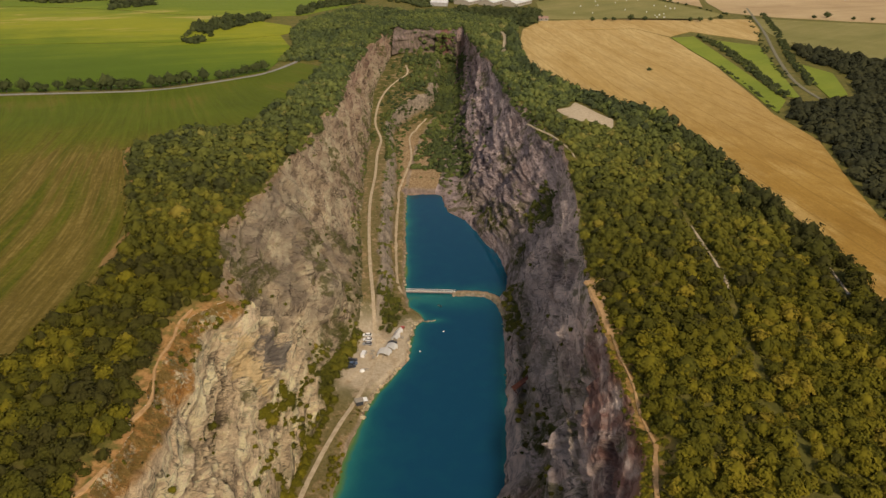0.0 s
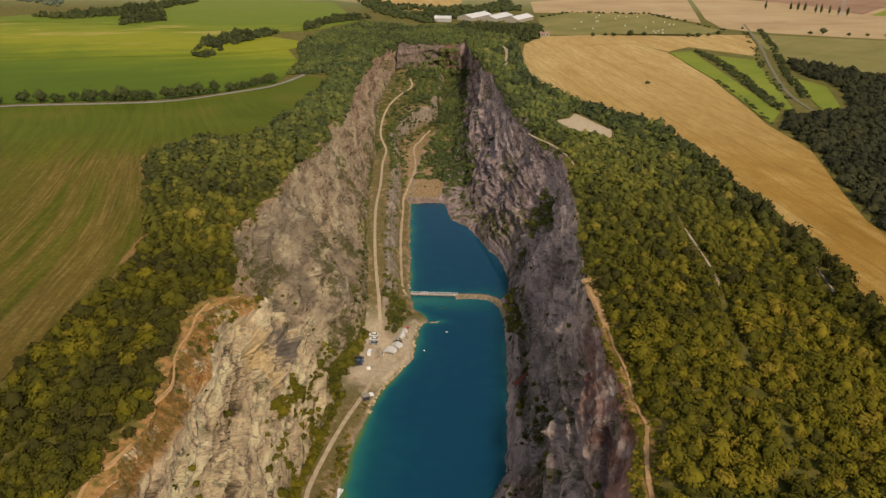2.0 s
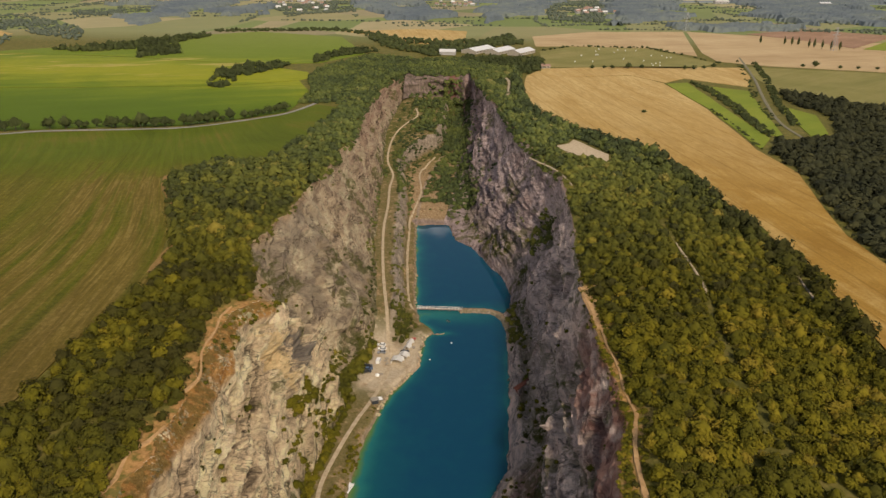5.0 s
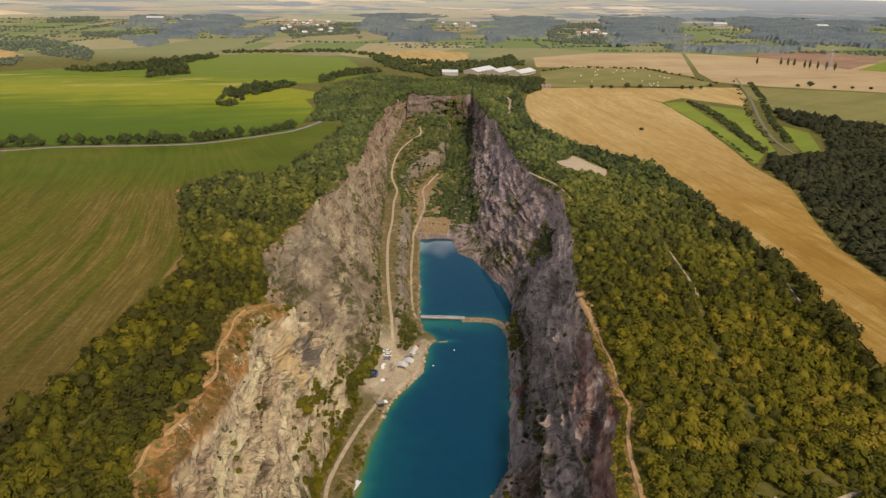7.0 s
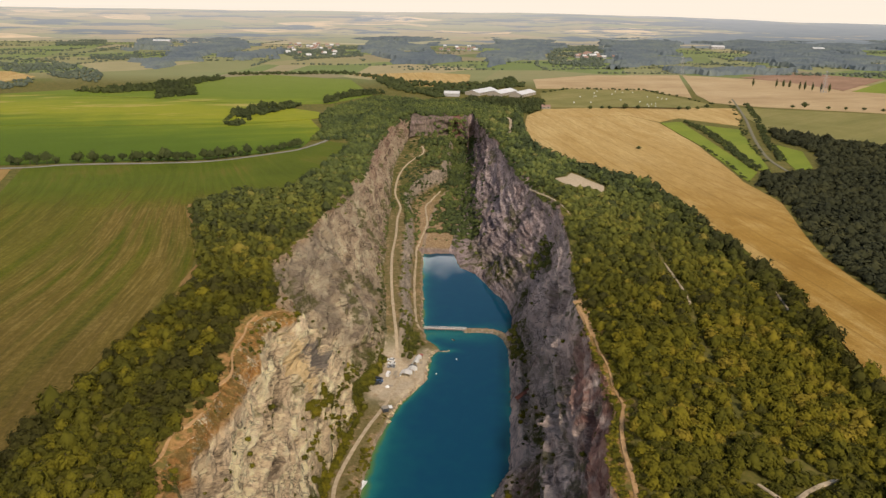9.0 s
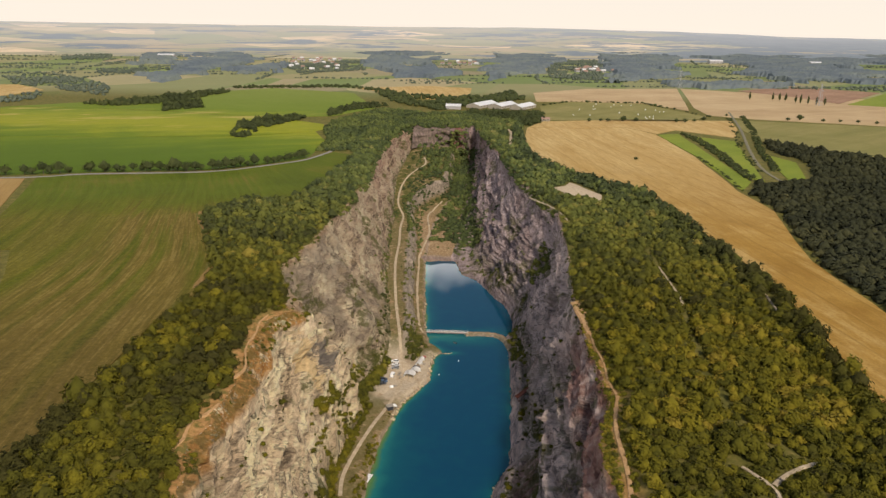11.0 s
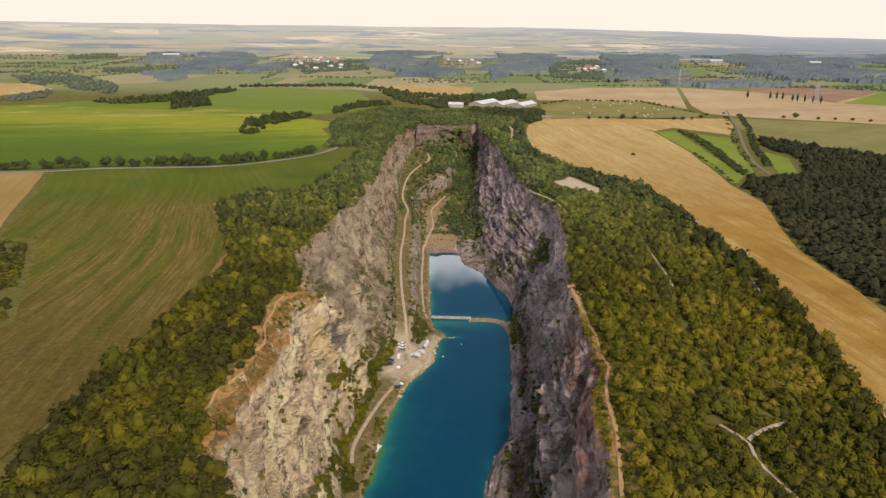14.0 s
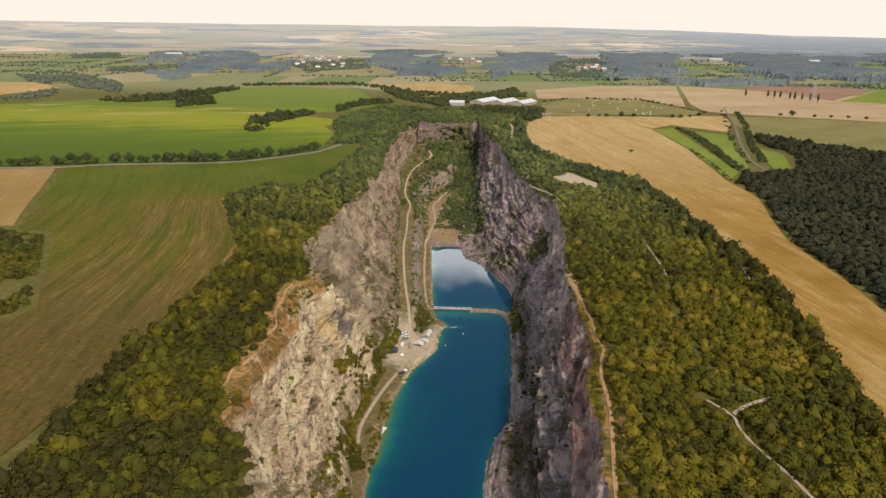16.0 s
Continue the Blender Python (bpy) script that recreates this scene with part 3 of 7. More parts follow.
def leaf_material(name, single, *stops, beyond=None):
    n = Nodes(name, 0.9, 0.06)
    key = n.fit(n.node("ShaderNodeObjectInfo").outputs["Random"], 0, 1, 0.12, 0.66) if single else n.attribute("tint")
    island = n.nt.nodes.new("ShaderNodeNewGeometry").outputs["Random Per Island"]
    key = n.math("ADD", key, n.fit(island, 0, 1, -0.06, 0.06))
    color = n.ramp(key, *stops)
    # distant crowns fade to a paler ramp: haze put into the leaf colour
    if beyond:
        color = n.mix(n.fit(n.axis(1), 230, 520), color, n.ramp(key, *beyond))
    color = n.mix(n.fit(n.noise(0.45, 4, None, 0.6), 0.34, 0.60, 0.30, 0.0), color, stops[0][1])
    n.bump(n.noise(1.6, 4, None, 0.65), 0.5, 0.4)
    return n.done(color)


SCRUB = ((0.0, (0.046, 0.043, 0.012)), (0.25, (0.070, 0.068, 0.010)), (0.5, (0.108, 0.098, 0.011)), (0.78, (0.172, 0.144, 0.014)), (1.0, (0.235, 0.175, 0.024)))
SCRUB_HAZED = ((0.0, (0.054, 0.072, 0.034)), (0.25, (0.082, 0.107, 0.040)), (0.5, (0.118, 0.146, 0.045)), (0.78, (0.168, 0.188, 0.054)), (1.0, (0.215, 0.205, 0.072)))
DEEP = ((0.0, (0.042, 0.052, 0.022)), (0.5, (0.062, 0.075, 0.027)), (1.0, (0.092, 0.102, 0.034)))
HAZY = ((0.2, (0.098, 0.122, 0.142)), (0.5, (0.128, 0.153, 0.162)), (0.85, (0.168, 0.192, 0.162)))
LEAF_MASS, LEAF_SINGLE = leaf_material("scrub_leaves", False, *SCRUB, beyond=SCRUB_HAZED), leaf_material("tree_leaves", True, *SCRUB)
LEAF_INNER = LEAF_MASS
LEAF_CLOUD_SHADE = leaf_material("cloud_shaded_leaves", False, (0.0, (0.030, 0.033, 0.018)), (0.5, (0.046, 0.048, 0.023)), (1.0, (0.072, 0.069, 0.029)))
LEAF_DEEP, LEAF_DEEP_SINGLE = leaf_material("wood_leaves", False, *DEEP), leaf_material("roadside_leaves", True, *DEEP)


# far and valley leaves carry the blue-grey of haze in their colour
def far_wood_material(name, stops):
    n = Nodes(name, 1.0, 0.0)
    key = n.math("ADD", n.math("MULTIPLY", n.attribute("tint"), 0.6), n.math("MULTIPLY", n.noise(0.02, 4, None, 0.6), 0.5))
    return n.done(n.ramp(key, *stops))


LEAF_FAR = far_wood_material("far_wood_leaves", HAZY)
LEAF_VALLEY = far_wood_material("valley_leaves", ((0.2, (0.080, 0.100, 0.080)), (0.5, (0.110, 0.132, 0.096)), (0.85, (0.152, 0.165, 0.105))))
BARK = plain("bark", (0.10, 0.075, 0.05), 0.9, grain=6, vary=0.4)

# ---------------------------------------------------------------- lines of the quarry, as functions of y
rim_left = along([(-160, -58), (40, -64), (62, -74), (79, -82), (95, -89), (102, -91), (120, -91), (150, -89), (178, -91), (210, -93), (221, -86), (245, -89), (268, -95), (285, -98), (320, -95), (370, -91), (410, -88), (445, -84), (511, -80), (610, -83), (700, -80), (767, -76), (800, -71), (817, -67), (840, -63), (856, -60), (900, -60)])
rim_right = along([(-160, 30), (40, 40), (66, 43), (90, 48), (127, 51), (141, 56), (170, 58), (237, 59), (287, 64), (344, 70), (400, 75), (436, 66), (468, 64), (510, 56), (600, 50), (700, 38), (770, 31), (850, 26), (900, 20)])
foot_left = along([(-160, -40), (60, -46), (130, -50), (155, -53), (180, -59), (222, -55), (240, -52), (250, -53), (262, -55), (280, -51), (300, -43), (326, -42), (400, -52), (482, -57), (577, -62), (687, -68), (760, -62), (815, -58), (840, -57), (856, -56), (900, -56)])
road_height = along([(-160, 2.5), (240, 2.6), (290, 3.2), (302, 6.0), (326, 12.5), (400, 18.5), (482, 20.5), (577, 23), (687, 36), (760, 44), (815, 47), (829, 50), (844, 71), (851, 73.6), (900, 74)])
shore_left = along([(-160, -38), (100, -45), (156, -44), (184, -42), (222, -38.5), (256, -30.5), (282, -16.5), (313, -14.5), (320, -9.5), (325, -10.5), (334, -18), (352, -21), (417, -24), (505, -28), (600, -22), (660, -12), (690, 2), (720, 4), (850, 4), (900, 4)])
shore_right = along([(-160, 8), (137, 10), (181, 16), (200, 26.5), (240, 30), (285, 33), (325, 35), (343, 33), (355, 40), (362, 41), (382, 41), (401, 38), (436, 24), (455, 17), (470, 5), (505, -1), (560, 6), (700, 12), (800, 18), (856, 22), (900, 22)])
floor_height = along([(-160, 1.0), (503, 1.0), (507, 3.8), (540, 6.5), (640, 10), (700, 16), (760, 23), (806, 29), (822, 40), (830, 45), (844, 70.5), (851, 73.6), (856, 73.9), (900, 74)])
bench_height = along([(-160, 9), (150, 9), (200, 11.5), (250, 7), (280, 12), (310, 6), (345, 3), (380, 10), (487, 12), (600, 16), (700, 20), (815, 32), (846, 72), (900, 74)])
END = 856.0

ROWS_Y = np.unique(np.concatenate([np.arange(-160, 30, 4.0), np.arange(30, 330, 0.65), np.arange(330, 560, 1.0), np.arange(560, 815, 1.4), np.arange(815, END + 0.1, 0.8), [END]]))


def section(points, counts, y):
    """Points: list of (x, z, roughness) arrays over y. Returns grids of x, z, roughness and the place along the section."""
    xs, zs, rs, vs = [], [], [], []
    for k, c in enumerate(counts):
        last = k == len(counts) - 1
        for t in np.linspace(0, 1, c + 1)[: c + 1 if last else c]:
            for grid, q in ((xs, 0), (zs, 1), (rs, 2)):
                grid.append(points[k][q] * (1 - t) + points[k + 1][q] * t + 0 * y)
            vs.append(np.full(len(y), k + t))
    return [np.stack(g, 1) for g in (xs, zs, rs, vs)]


def grid_faces(n, m, flip=False):
    a = (np.arange(n - 1)[:, None] * m + np.arange(m - 1)[None]).ravel()
    f = np.stack([a, a + 1, a + m + 1, a + m], 1)
    return f[:, ::-1] if flip else f


def bump_at(y, z, y0, z0, wy, wz, depth):
    return depth * np.exp(-((y - y0) / wy) ** 2 - ((z - z0) / wz) ** 2)


def saw(p, q, seed, power=1.4):
    """Ribs that stand out sharply and die away slowly along p, each of its own strength."""
    k = np.floor(p)
    f = p - k
    own = 0.55 + 0.45 * lattice(k.astype(np.int64), np.floor(q).astype(np.int64), np.full(k.shape, seed, np.int64))
    return own * (1 - f) ** power * smooth(0.0, 0.10, f)


def ledge(p, q, seed, power=1.5):
    """Beds that lean out slowly along p and then step back, each of its own strength."""
    k = np.floor(p)
    f = p - k
    own = 0.55 + 0.45 * lattice(k.astype(np.int64), np.floor(q).astype(np.int64), np.full(k.shape, seed, np.int64))
    return own * f ** power * (1 - smooth(0.90, 1.0, f))


def facets(p, q, seed):
    """Broken blocks: each cell of an uneven net is a tilted face of its own, about -1 to 1."""
    i, j = np.floor(p).astype(np.int64), np.floor(q).astype(np.int64)
    best, out = np.full(p.shape, 1e9), np.zeros(p.shape)
    for a in (-1, 0, 1):
        for b in (-1, 0, 1):
            ci, cj = i + a, j + b
            fx = ci + 0.5 + 0.45 * lattice(ci, cj, seed * 7 + 1)
            fy = cj + 0.5 + 0.45 * lattice(ci, cj, seed * 7 + 2)
            d = (p - fx) ** 2 + (q - fy) ** 2
            face = 0.55 * lattice(ci, cj, seed * 7 + 3) + (p - fx) * lattice(ci, cj, seed * 7 + 4) * 0.8 + (q - fy) * lattice(ci, cj, seed * 7 + 5) * 0.8
            out = np.where(d < best, face, out)
            best = np.minimum(best, d)
    return out


crest_line = along([(0, 240), (25, 243), (40, 242), (61, 232), (73, 220)])


def gully(y, z):
    """Two overgrown gullies that run along the right wall, 0 to 1."""
    low = np.exp(-((z - 25 - 0.05 * (y - 170) - 3 * vnoise(y / 22, 1.7)) / 4.0) ** 2) * smooth(80, 110, y) * (1 - smooth(240, 290, y))
    high = np.exp(-((z - 45 + 0.06 * (y - 170) - 3 * vnoise(y / 18, 6.7)) / 3.5) ** 2) * smooth(90, 130, y) * (1 - smooth(190, 240, y))
    return np.maximum(low, 0.8 * high)


def wall_relief(x, y, z, seed):
    """Buttresses, stepped and broken beds near by, upright columns farther in, in metres out of the wall."""
    s = seed * 31.7
    wy = y + 2.2 * fbm(y / 16, z / 16, s, 3)
    wz = z + 1.6 * fbm(y / 14 + 3, z / 14, s, 3)
    big = fbm(y / 60 + s, z / 80, s, 3) * 3.5
    tier = z / 23 + 0.8 * vnoise(y / 19, z / 30, s)
    cosine, sine = (0.92, 0.39) if seed == 1 else (0.985, 0.17)
    up, run = cosine * wz - sine * wy, cosine * wy + sine * wz
    k = seed * 10
    beds = ledge(up / 16 + s, run / 60, k) * 4.6 + ledge(up / 6 + s, run / 30, k + 1) * 2.3
    beds = beds + facets(run / 30 + s, up / 8, k + 2) * 5.2 + facets(run / 17, up / 3.2 + s, k + 3) * 2.2 + facets(run / 9, up / 1.6, k + 4) * 0.7
    ribs = saw((wy + 0.2 * z) / 30 + s, tier * 0.6, k + 5) * 5.0 + saw((wy + 0.3 * z) / 11 + s, tier, k + 6) * 2.0
    lean = wy + (0.25 if seed == 1 else -0.12) * wz
    cols = saw(lean / 17 + s, tier, k + 7) * 6.0 + facets(lean / 8, wz / 24 + s, k + 8) * 3.8 + facets(lean / 4.6 + s, wz / 13, k + 9) * 2.4 + facets(lean / 2.8, wz / 6, k + 10) * 1.1
    far = smooth(300, 400, y + 25 * vnoise(y / 30, z / 30, s))
    strata = ledge(up / 9 + s, run / 60, k + 11) * 3.2 + facets(run / 34, up / 3.6 + s, k + 12) * 2.4 + facets(run / 18 + s, up / 1.7, k + 13) * 1.4
    if seed == 1:
        lead = y - crest_line(z) - 1.5 * vnoise(z / 6, 3.3, s)
        crest = np.where(lead < 0, np.exp(np.minimum(lead, 0) / 26), np.exp(-np.maximum(lead, 0) / 2.4)) * (15.0 - 4.0 * smooth(50, 70, z))
        own = crest + bump_at(y, z, 266, 40, 16, 30, -12.0) + bump_at(y, z, 303, 27, 14, 13, 10.0) + bump_at(y, z, 283, 46, 24, 20, -3.0) + bump_at(y, z, 190, 36, 12, 9, -3.5)
    else:
        own = bump_at(y, z, 384, 46, 14, 12, -9.0) + bump_at(y, z, 150, 34, 14, 18, 1.5) + bump_at(y, z, 198, 34, 8, 30, -5.0) + bump_at(y, z, 425, 20, 26, 24, 4.5) + bump_at(y, z, 300, 26, 14, 30, -3.5) + bump_at(y, z, 250, 18, 16, 14, 3.0) - 3.0
        own = own - 7.0 * gully(y, z)
        for y0, slope, size, reach in ((107, 0.22, 3.0, 22), (186, 0.10, 2.0, 30), (262, -0.05, 3.0, 26)):
            lead = y - y0 - slope * (z - 25) - 2.0 * vnoise(z / 6, y0, s)
            own = own + np.where(lead < 0, np.exp(np.minimum(lead, 0) / reach), np.exp(-np.maximum(lead, 0) / 3.5)) * size * smooth(12, 24, z)
    blocks = fbm(y / 2.4 + s, z / 2.0, x / 4, 3) * 0.30
    return big + ribs * (1 - 0.3 * far) * (1.0 if seed == 1 else 0.4) + beds * (1 - 0.55 * far) + strata * (0.35 + 0.65 * far) + cols * 0.10 + blocks + own - 2.6


def noise_mask(x, y, z, scale, low, high, seed):
    return smooth(low, high, 0.5 + 0.5 * fbm(x / scale + seed, y / scale, z / scale, 4))


Y = ROWS_Y
fade = smooth(-160, -120, Y) * (1 - smooth(822, END - 4, Y))
rl, rr, fl, sl, sr = rim_left(Y), rim_right(Y), foot_left(Y), shore_left(Y), shore_right(Y)
rl = rl + fade * (fbm(Y / 14, 3.3, 0, 3) * 1.8)
rr = rr + fade * (fbm(Y / 14, 9.3, 0, 3) * 1.5)
sl = sl + (fbm(Y / 7, 5.5, 0, 3) * 0.8)
sr = sr + (fbm(Y / 7, 7.5, 0, 3) * 1.0)
zrim_l = np.where(Y > 840, 74.0, 72.0) - 1.5 * (1 - smooth(130, 220, Y)) * smooth(20, 60, Y)
zrim_r = 70.2 + 3.8 * smooth(300, 420, Y)
zr, fz, bh = road_height(Y), floor_height(Y), bench_height(Y)

# left wall: rim, lip, hollow middle, foot
hollow = smooth(80, 140, Y) * (1 - smooth(225, 270, Y))
mid_z = zr + (zrim_l - zr) * 0.60
mid_x = rl + (fl - rl) * (0.40 - 0.10 * hollow)
lip_x, lip_z = rl + 1.5 + 5.0 * hollow, zrim_l - 1.2 - 4.2 * hollow
PL = [(rl, zrim_l, (0.40 - 0.2 * smooth(300, 400, Y)) * fade), (lip_x, lip_z, (0.75 - 0.42 * hollow - 0.30 * smooth(260, 330, Y)) * fade), (mid_x, mid_z, 1.0 * fade), (fl, zr, 0.25 * fade)]
gx, gz, gr, gv = section(PL, (6, 44, 64), Y)
gy = np.repeat(Y[:, None], gx.shape[1], 1)
d = wall_relief(gx, gy, gz, 1) * gr
gx2 = gx + d * 0.92
gz2 = gz + d * 0.30 * smooth(0.0, 1.2, gv)
gy2 = gy + gr * fbm(gy / 5, gz / 5, 4.4, 2) * 0.6
LEFT_EDGE = np.stack([gx2[:, 0], gy2[:, 0], gz2[:, 0]], 1)
LEFT_FOOT = np.stack([gx2[:, -1], gy2[:, -1], gz2[:, -1]], 1)
soil = smooth(1.16, 0.93, gv + 0.22 * fbm(gy / 9, gz / 7, 3, 3)) * smooth(60, 100, gy) * (1 - smooth(218, 232, gy))
soil = soil + smooth(1.12, 0.9, gv) * 0.25 * (1 - soil)
weed = noise_mask(gx, gy, gz, 17, 0.70, 0.82, 3) * 0.8 + smooth(2.80, 3.0, gv) * 0.8 + 0.6 * smooth(1.10, 0.8, gv) * smooth(60, 90, gy) * (1 - smooth(215, 230, gy))
# where the grey slab and its painted shade lie, past the crest
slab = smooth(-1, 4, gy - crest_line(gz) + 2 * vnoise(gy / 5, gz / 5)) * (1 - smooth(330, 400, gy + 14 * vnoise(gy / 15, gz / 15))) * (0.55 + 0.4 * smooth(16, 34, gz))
red = smooth(430, 640, gy) * smooth(2.9, 1.6, gv) + 0.3 * smooth(740, 800, gy)
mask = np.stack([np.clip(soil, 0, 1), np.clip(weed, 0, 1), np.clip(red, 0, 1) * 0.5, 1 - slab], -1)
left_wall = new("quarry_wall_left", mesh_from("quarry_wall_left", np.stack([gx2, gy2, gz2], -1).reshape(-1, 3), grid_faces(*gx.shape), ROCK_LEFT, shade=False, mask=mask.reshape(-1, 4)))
tagged(left_wall, "pale grey and ochre limestone quarry face, bedded and fractured", "rock wall", kind="structure")
LEFT_WALL = np.stack([gx2, gy2, gz2], -1)
LEFT_V = gv

# right wall: under water, shore, bench, middle, rim
spread = 1 - smooth(190, 235, Y)
set_back = smooth(435, 465, Y) * (1 - smooth(540, 600, Y))
bh = bh - 7.0 * set_back
bench_x = sr + 4.5 + 3.0 * spread + 9.0 * set_back
back_x = bench_x + 2.0 + 9.0 * spread + 2.5 * (1 - spread) * (1 - smooth(290, 320, Y))
back_z = bh + 3.0 + 7.0 * spread
m_x = back_x + (rr - back_x) * (0.48 - 0.05 * spread)
m_z = back_z + (zrim_r - back_z) * 0.52
dry = smooth(500, 506, Y)
PR = [(sr - 2.5, -2.5 * (1 - dry) + fz * dry, 0 * Y), (sr, 0.3 * (1 - dry) + (fz + 0.3) * dry, 0.1 * fade), (bench_x, np.maximum(bh, fz + 0.5), 0.30 * fade), (back_x, np.maximum(back_z, fz + 1), 0.45 * fade), (m_x, np.maximum(m_z, fz + 1.5), 1.0 * fade), (rr, zrim_r, (0.35 - 0.15 * smooth(300, 400, Y)) * fade)]
gx, gz, gr, gv = section(PR, (2, 14, 10, 40, 48), Y)
gy = np.repeat(Y[:, None], gx.shape[1], 1)
d = wall_relief(gx, gy, gz, 2) * gr
trough = np.sin(np.pi * np.clip(gv - 2, 0, 1)) * smooth(90, 130, gy) * (1 - smooth(285, 315, gy))
gx2, gz2 = gx - d * 0.92, gz + d * 0.25 * (1 - smooth(4.4, 5.0, gv)) - trough * (3.6 - 0.8 * smooth(190, 235, gy))
gy2 = gy + gr * fbm(gy / 5, gz / 5, 8.4, 2) * 0.6
RIGHT_EDGE = np.stack([gx2[:, -1], gy2[:, -1], gz2[:, -1]], 1)
weed = noise_mask(gx, gy, gz, 15, 0.66, 0.80, 13) * 0.75 + 0.7 * gully(gy, gz) + smooth(1.6, 2.2, gv) * (1 - smooth(3.0, 3.5, gv)) * 0.55
red = (1 - smooth(190, 250, gy)) * smooth(4.0, 4.5, gv) * smooth(40, 90, gy) + np.exp(-((gy - 165) / 34) ** 2) * smooth(2.1, 2.4, gv) * (1 - smooth(2.9, 3.3, gv)) + smooth(600, 780, gy) * 0.45
soil = smooth(4.88, 5.0, gv) * 0.4
mask = np.stack([soil, np.clip(weed, 0, 1), np.clip(red, 0, 1), np.ones_like(soil)], -1)
right_wall = new("quarry_wall_right", mesh_from("quarry_wall_right", np.stack([gx2, gy2, gz2], -1).reshape(-1, 3), grid_faces(*gx.shape), ROCK_RIGHT, shade=False, mask=mask.reshape(-1, 4)))
tagged(right_wall, "steep grey limestone quarry face with reddish stains", "rock wall", kind="structure")
RIGHT_WALL = np.stack([gx2, gy2, gz2], -1)
RIGHT_V = gv
RIGHT_FOOT = np.stack([gx2[:, 0], gy2[:, 0], gz2[:, 0]], 1)

# quarry floor: upper road, rock ridge between the roads, lower road, shore, bed
road_w = 6.0 + 5.0 * (1 - smooth(150, 190, Y)) + 1.0 * smooth(255, 275, Y) * (1 - smooth(296, 302, Y)) * 8
step = smooth(296, 330, Y)
low = np.maximum(2.4, fz)
terrace = along([(302, -36), (326, -35), (362, -37.5), (400, -40.5), (444, -42.3), (492, -43.4), (535, -44.6), (583, -50), (610, -52.5), (639, -46), (671, -31), (685, -18), (720, -13), (770, -10), (815, -8), (856, -6)])(Y) + 1.5 * vnoise(Y / 7, 2.2)
c_x = np.minimum(fl + road_w, sl - 6) * (1 - step) + np.minimum(terrace, sl - 8) * step
d_x = np.minimum(c_x + 3 + 7 * step - 5 * smooth(590, 630, Y) * (1 - smooth(690, 720, Y)), sl - 5)
ridge_up = step * (1 - smooth(640, 700, Y)) * 1.6
PF = [(LEFT_FOOT[:, 0], LEFT_FOOT[:, 2], 0 * Y), (c_x, zr, 0.03 + 0 * Y), (c_x * 0.70 + d_x * 0.30, zr * (0.75 + 0.15 * step) + low * (0.25 - 0.15 * step) + ridge_up, 0.05 + 0.65 * step), (d_x, np.minimum(low, zr), 0.12 + 0.2 * step), (sl - 2.6, np.minimum(low, zr), 0.10 + 0.25 * dry), (sl, 0.35 * (1 - dry) + fz * dry, 0.12 + 0.3 * dry), (sl + 2.5, -2.5 * (1 - dry) + fz * dry, 0.45 * dry), (RIGHT_FOOT[:, 0], RIGHT_FOOT[:, 2], 0 * Y)]
gx, gz, gr, gv = section(PF, (6, 6, 8, 8, 4, 3, 14), Y)
gy = np.repeat(Y[:, None], gx.shape[1], 1)
n1 = fbm(gy / 9, gx / 6, 2.2, 4)
gz2 = gz + gr * (n1 * 3.0 + ridged(gy / 12, gx / 5, 1.1, 3) * 1.2) * np.repeat(fade[:, None], gx.shape[1], 1)
gx2 = gx + np.where((gr > 0.06) & (gv > 1) & (gv < 4), gr * fbm(gy / 6, gz / 5, 6.6, 3) * 1.6, 0)
rocky = smooth(0.9, 1.6, gv) * (1 - smooth(2.6, 3.0, gv)) * np.repeat(step[:, None], gx.shape[1], 1) + smooth(4.4, 4.8, gv) * (1 - smooth(5.5, 6, gv)) * 0.6
rocky = rocky + np.exp(-((gy - 505) / 2.2) ** 2) * smooth(3.5, 4.0, gv)
end_face = smooth(818, 828, gy)
weed = 0.72 - 0.25 * smooth(4.2, 4.9, gv)
weed = weed * (1 - 0.85 * np.clip(rocky, 0, 1))
weed = weed * (1 - 0.9 * smooth(500, 508, gy) * (1 - smooth(600, 680, gy)) * smooth(2.9, 3.2, gv))
weed = weed * (1 - smooth(254, 264, gy) * (1 - smooth(300, 318, gy)) * smooth(-50, -45, gx) * 0.95) + smooth(540, 620, gy) * 0.7 * (1 - smooth(1.0, 1.2, gv) * (1 - smooth(2.9, 3.1, gv)))  * (1 - smooth(2.9, 3.2, gv) * (1 - smooth(640, 700, gy)))
mask = np.stack([np.clip(rocky + end_face, 0, 1), np.clip(weed * (1 - 0.8 * end_face), 0, 1), np.clip(end_face + 0.8 * np.exp(-((gy - 504.5) / 2.4) ** 2) * smooth(3.5, 4.0, gv), 0, 1), 0 * gv + 1], -1)
lump = end_face * (1 - smooth(66, 73, gz2))
gy2 = gy + lump * (fbm(gx / 18, gz2 / 26, 3.3, 4) * 10.0 - saw(gx / 12, gz2 / 14, 3) * 6.0 - facets(gx / 6, gz2 / 7, 4) * 6.0)
gy2 = gy2 - lump * 16.0 * np.clip((np.abs(gx + 18) - 14) / 26, 0, 1.2) ** 1.5
gy2 = gy2 + 3.0 * fbm(gx / 7, 4.4, 0, 3) * np.exp(-((gy - 505) / 8) ** 2) * smooth(3.5, 4.5, gv) * (1 - smooth(6.4, 7.0, gv))
floor_ob = new("quarry_floor", mesh_from("quarry_floor", np.stack([gx2, gy2, gz2], -1).reshape(-1, 3), grid_faces(*gx.shape), FLOOR, shade=True, mask=mask.reshape(-1, 4)))
tagged(floor_ob, "dusty gravel quarry floor with weeds and rock ridge", "ground", kind="structure")
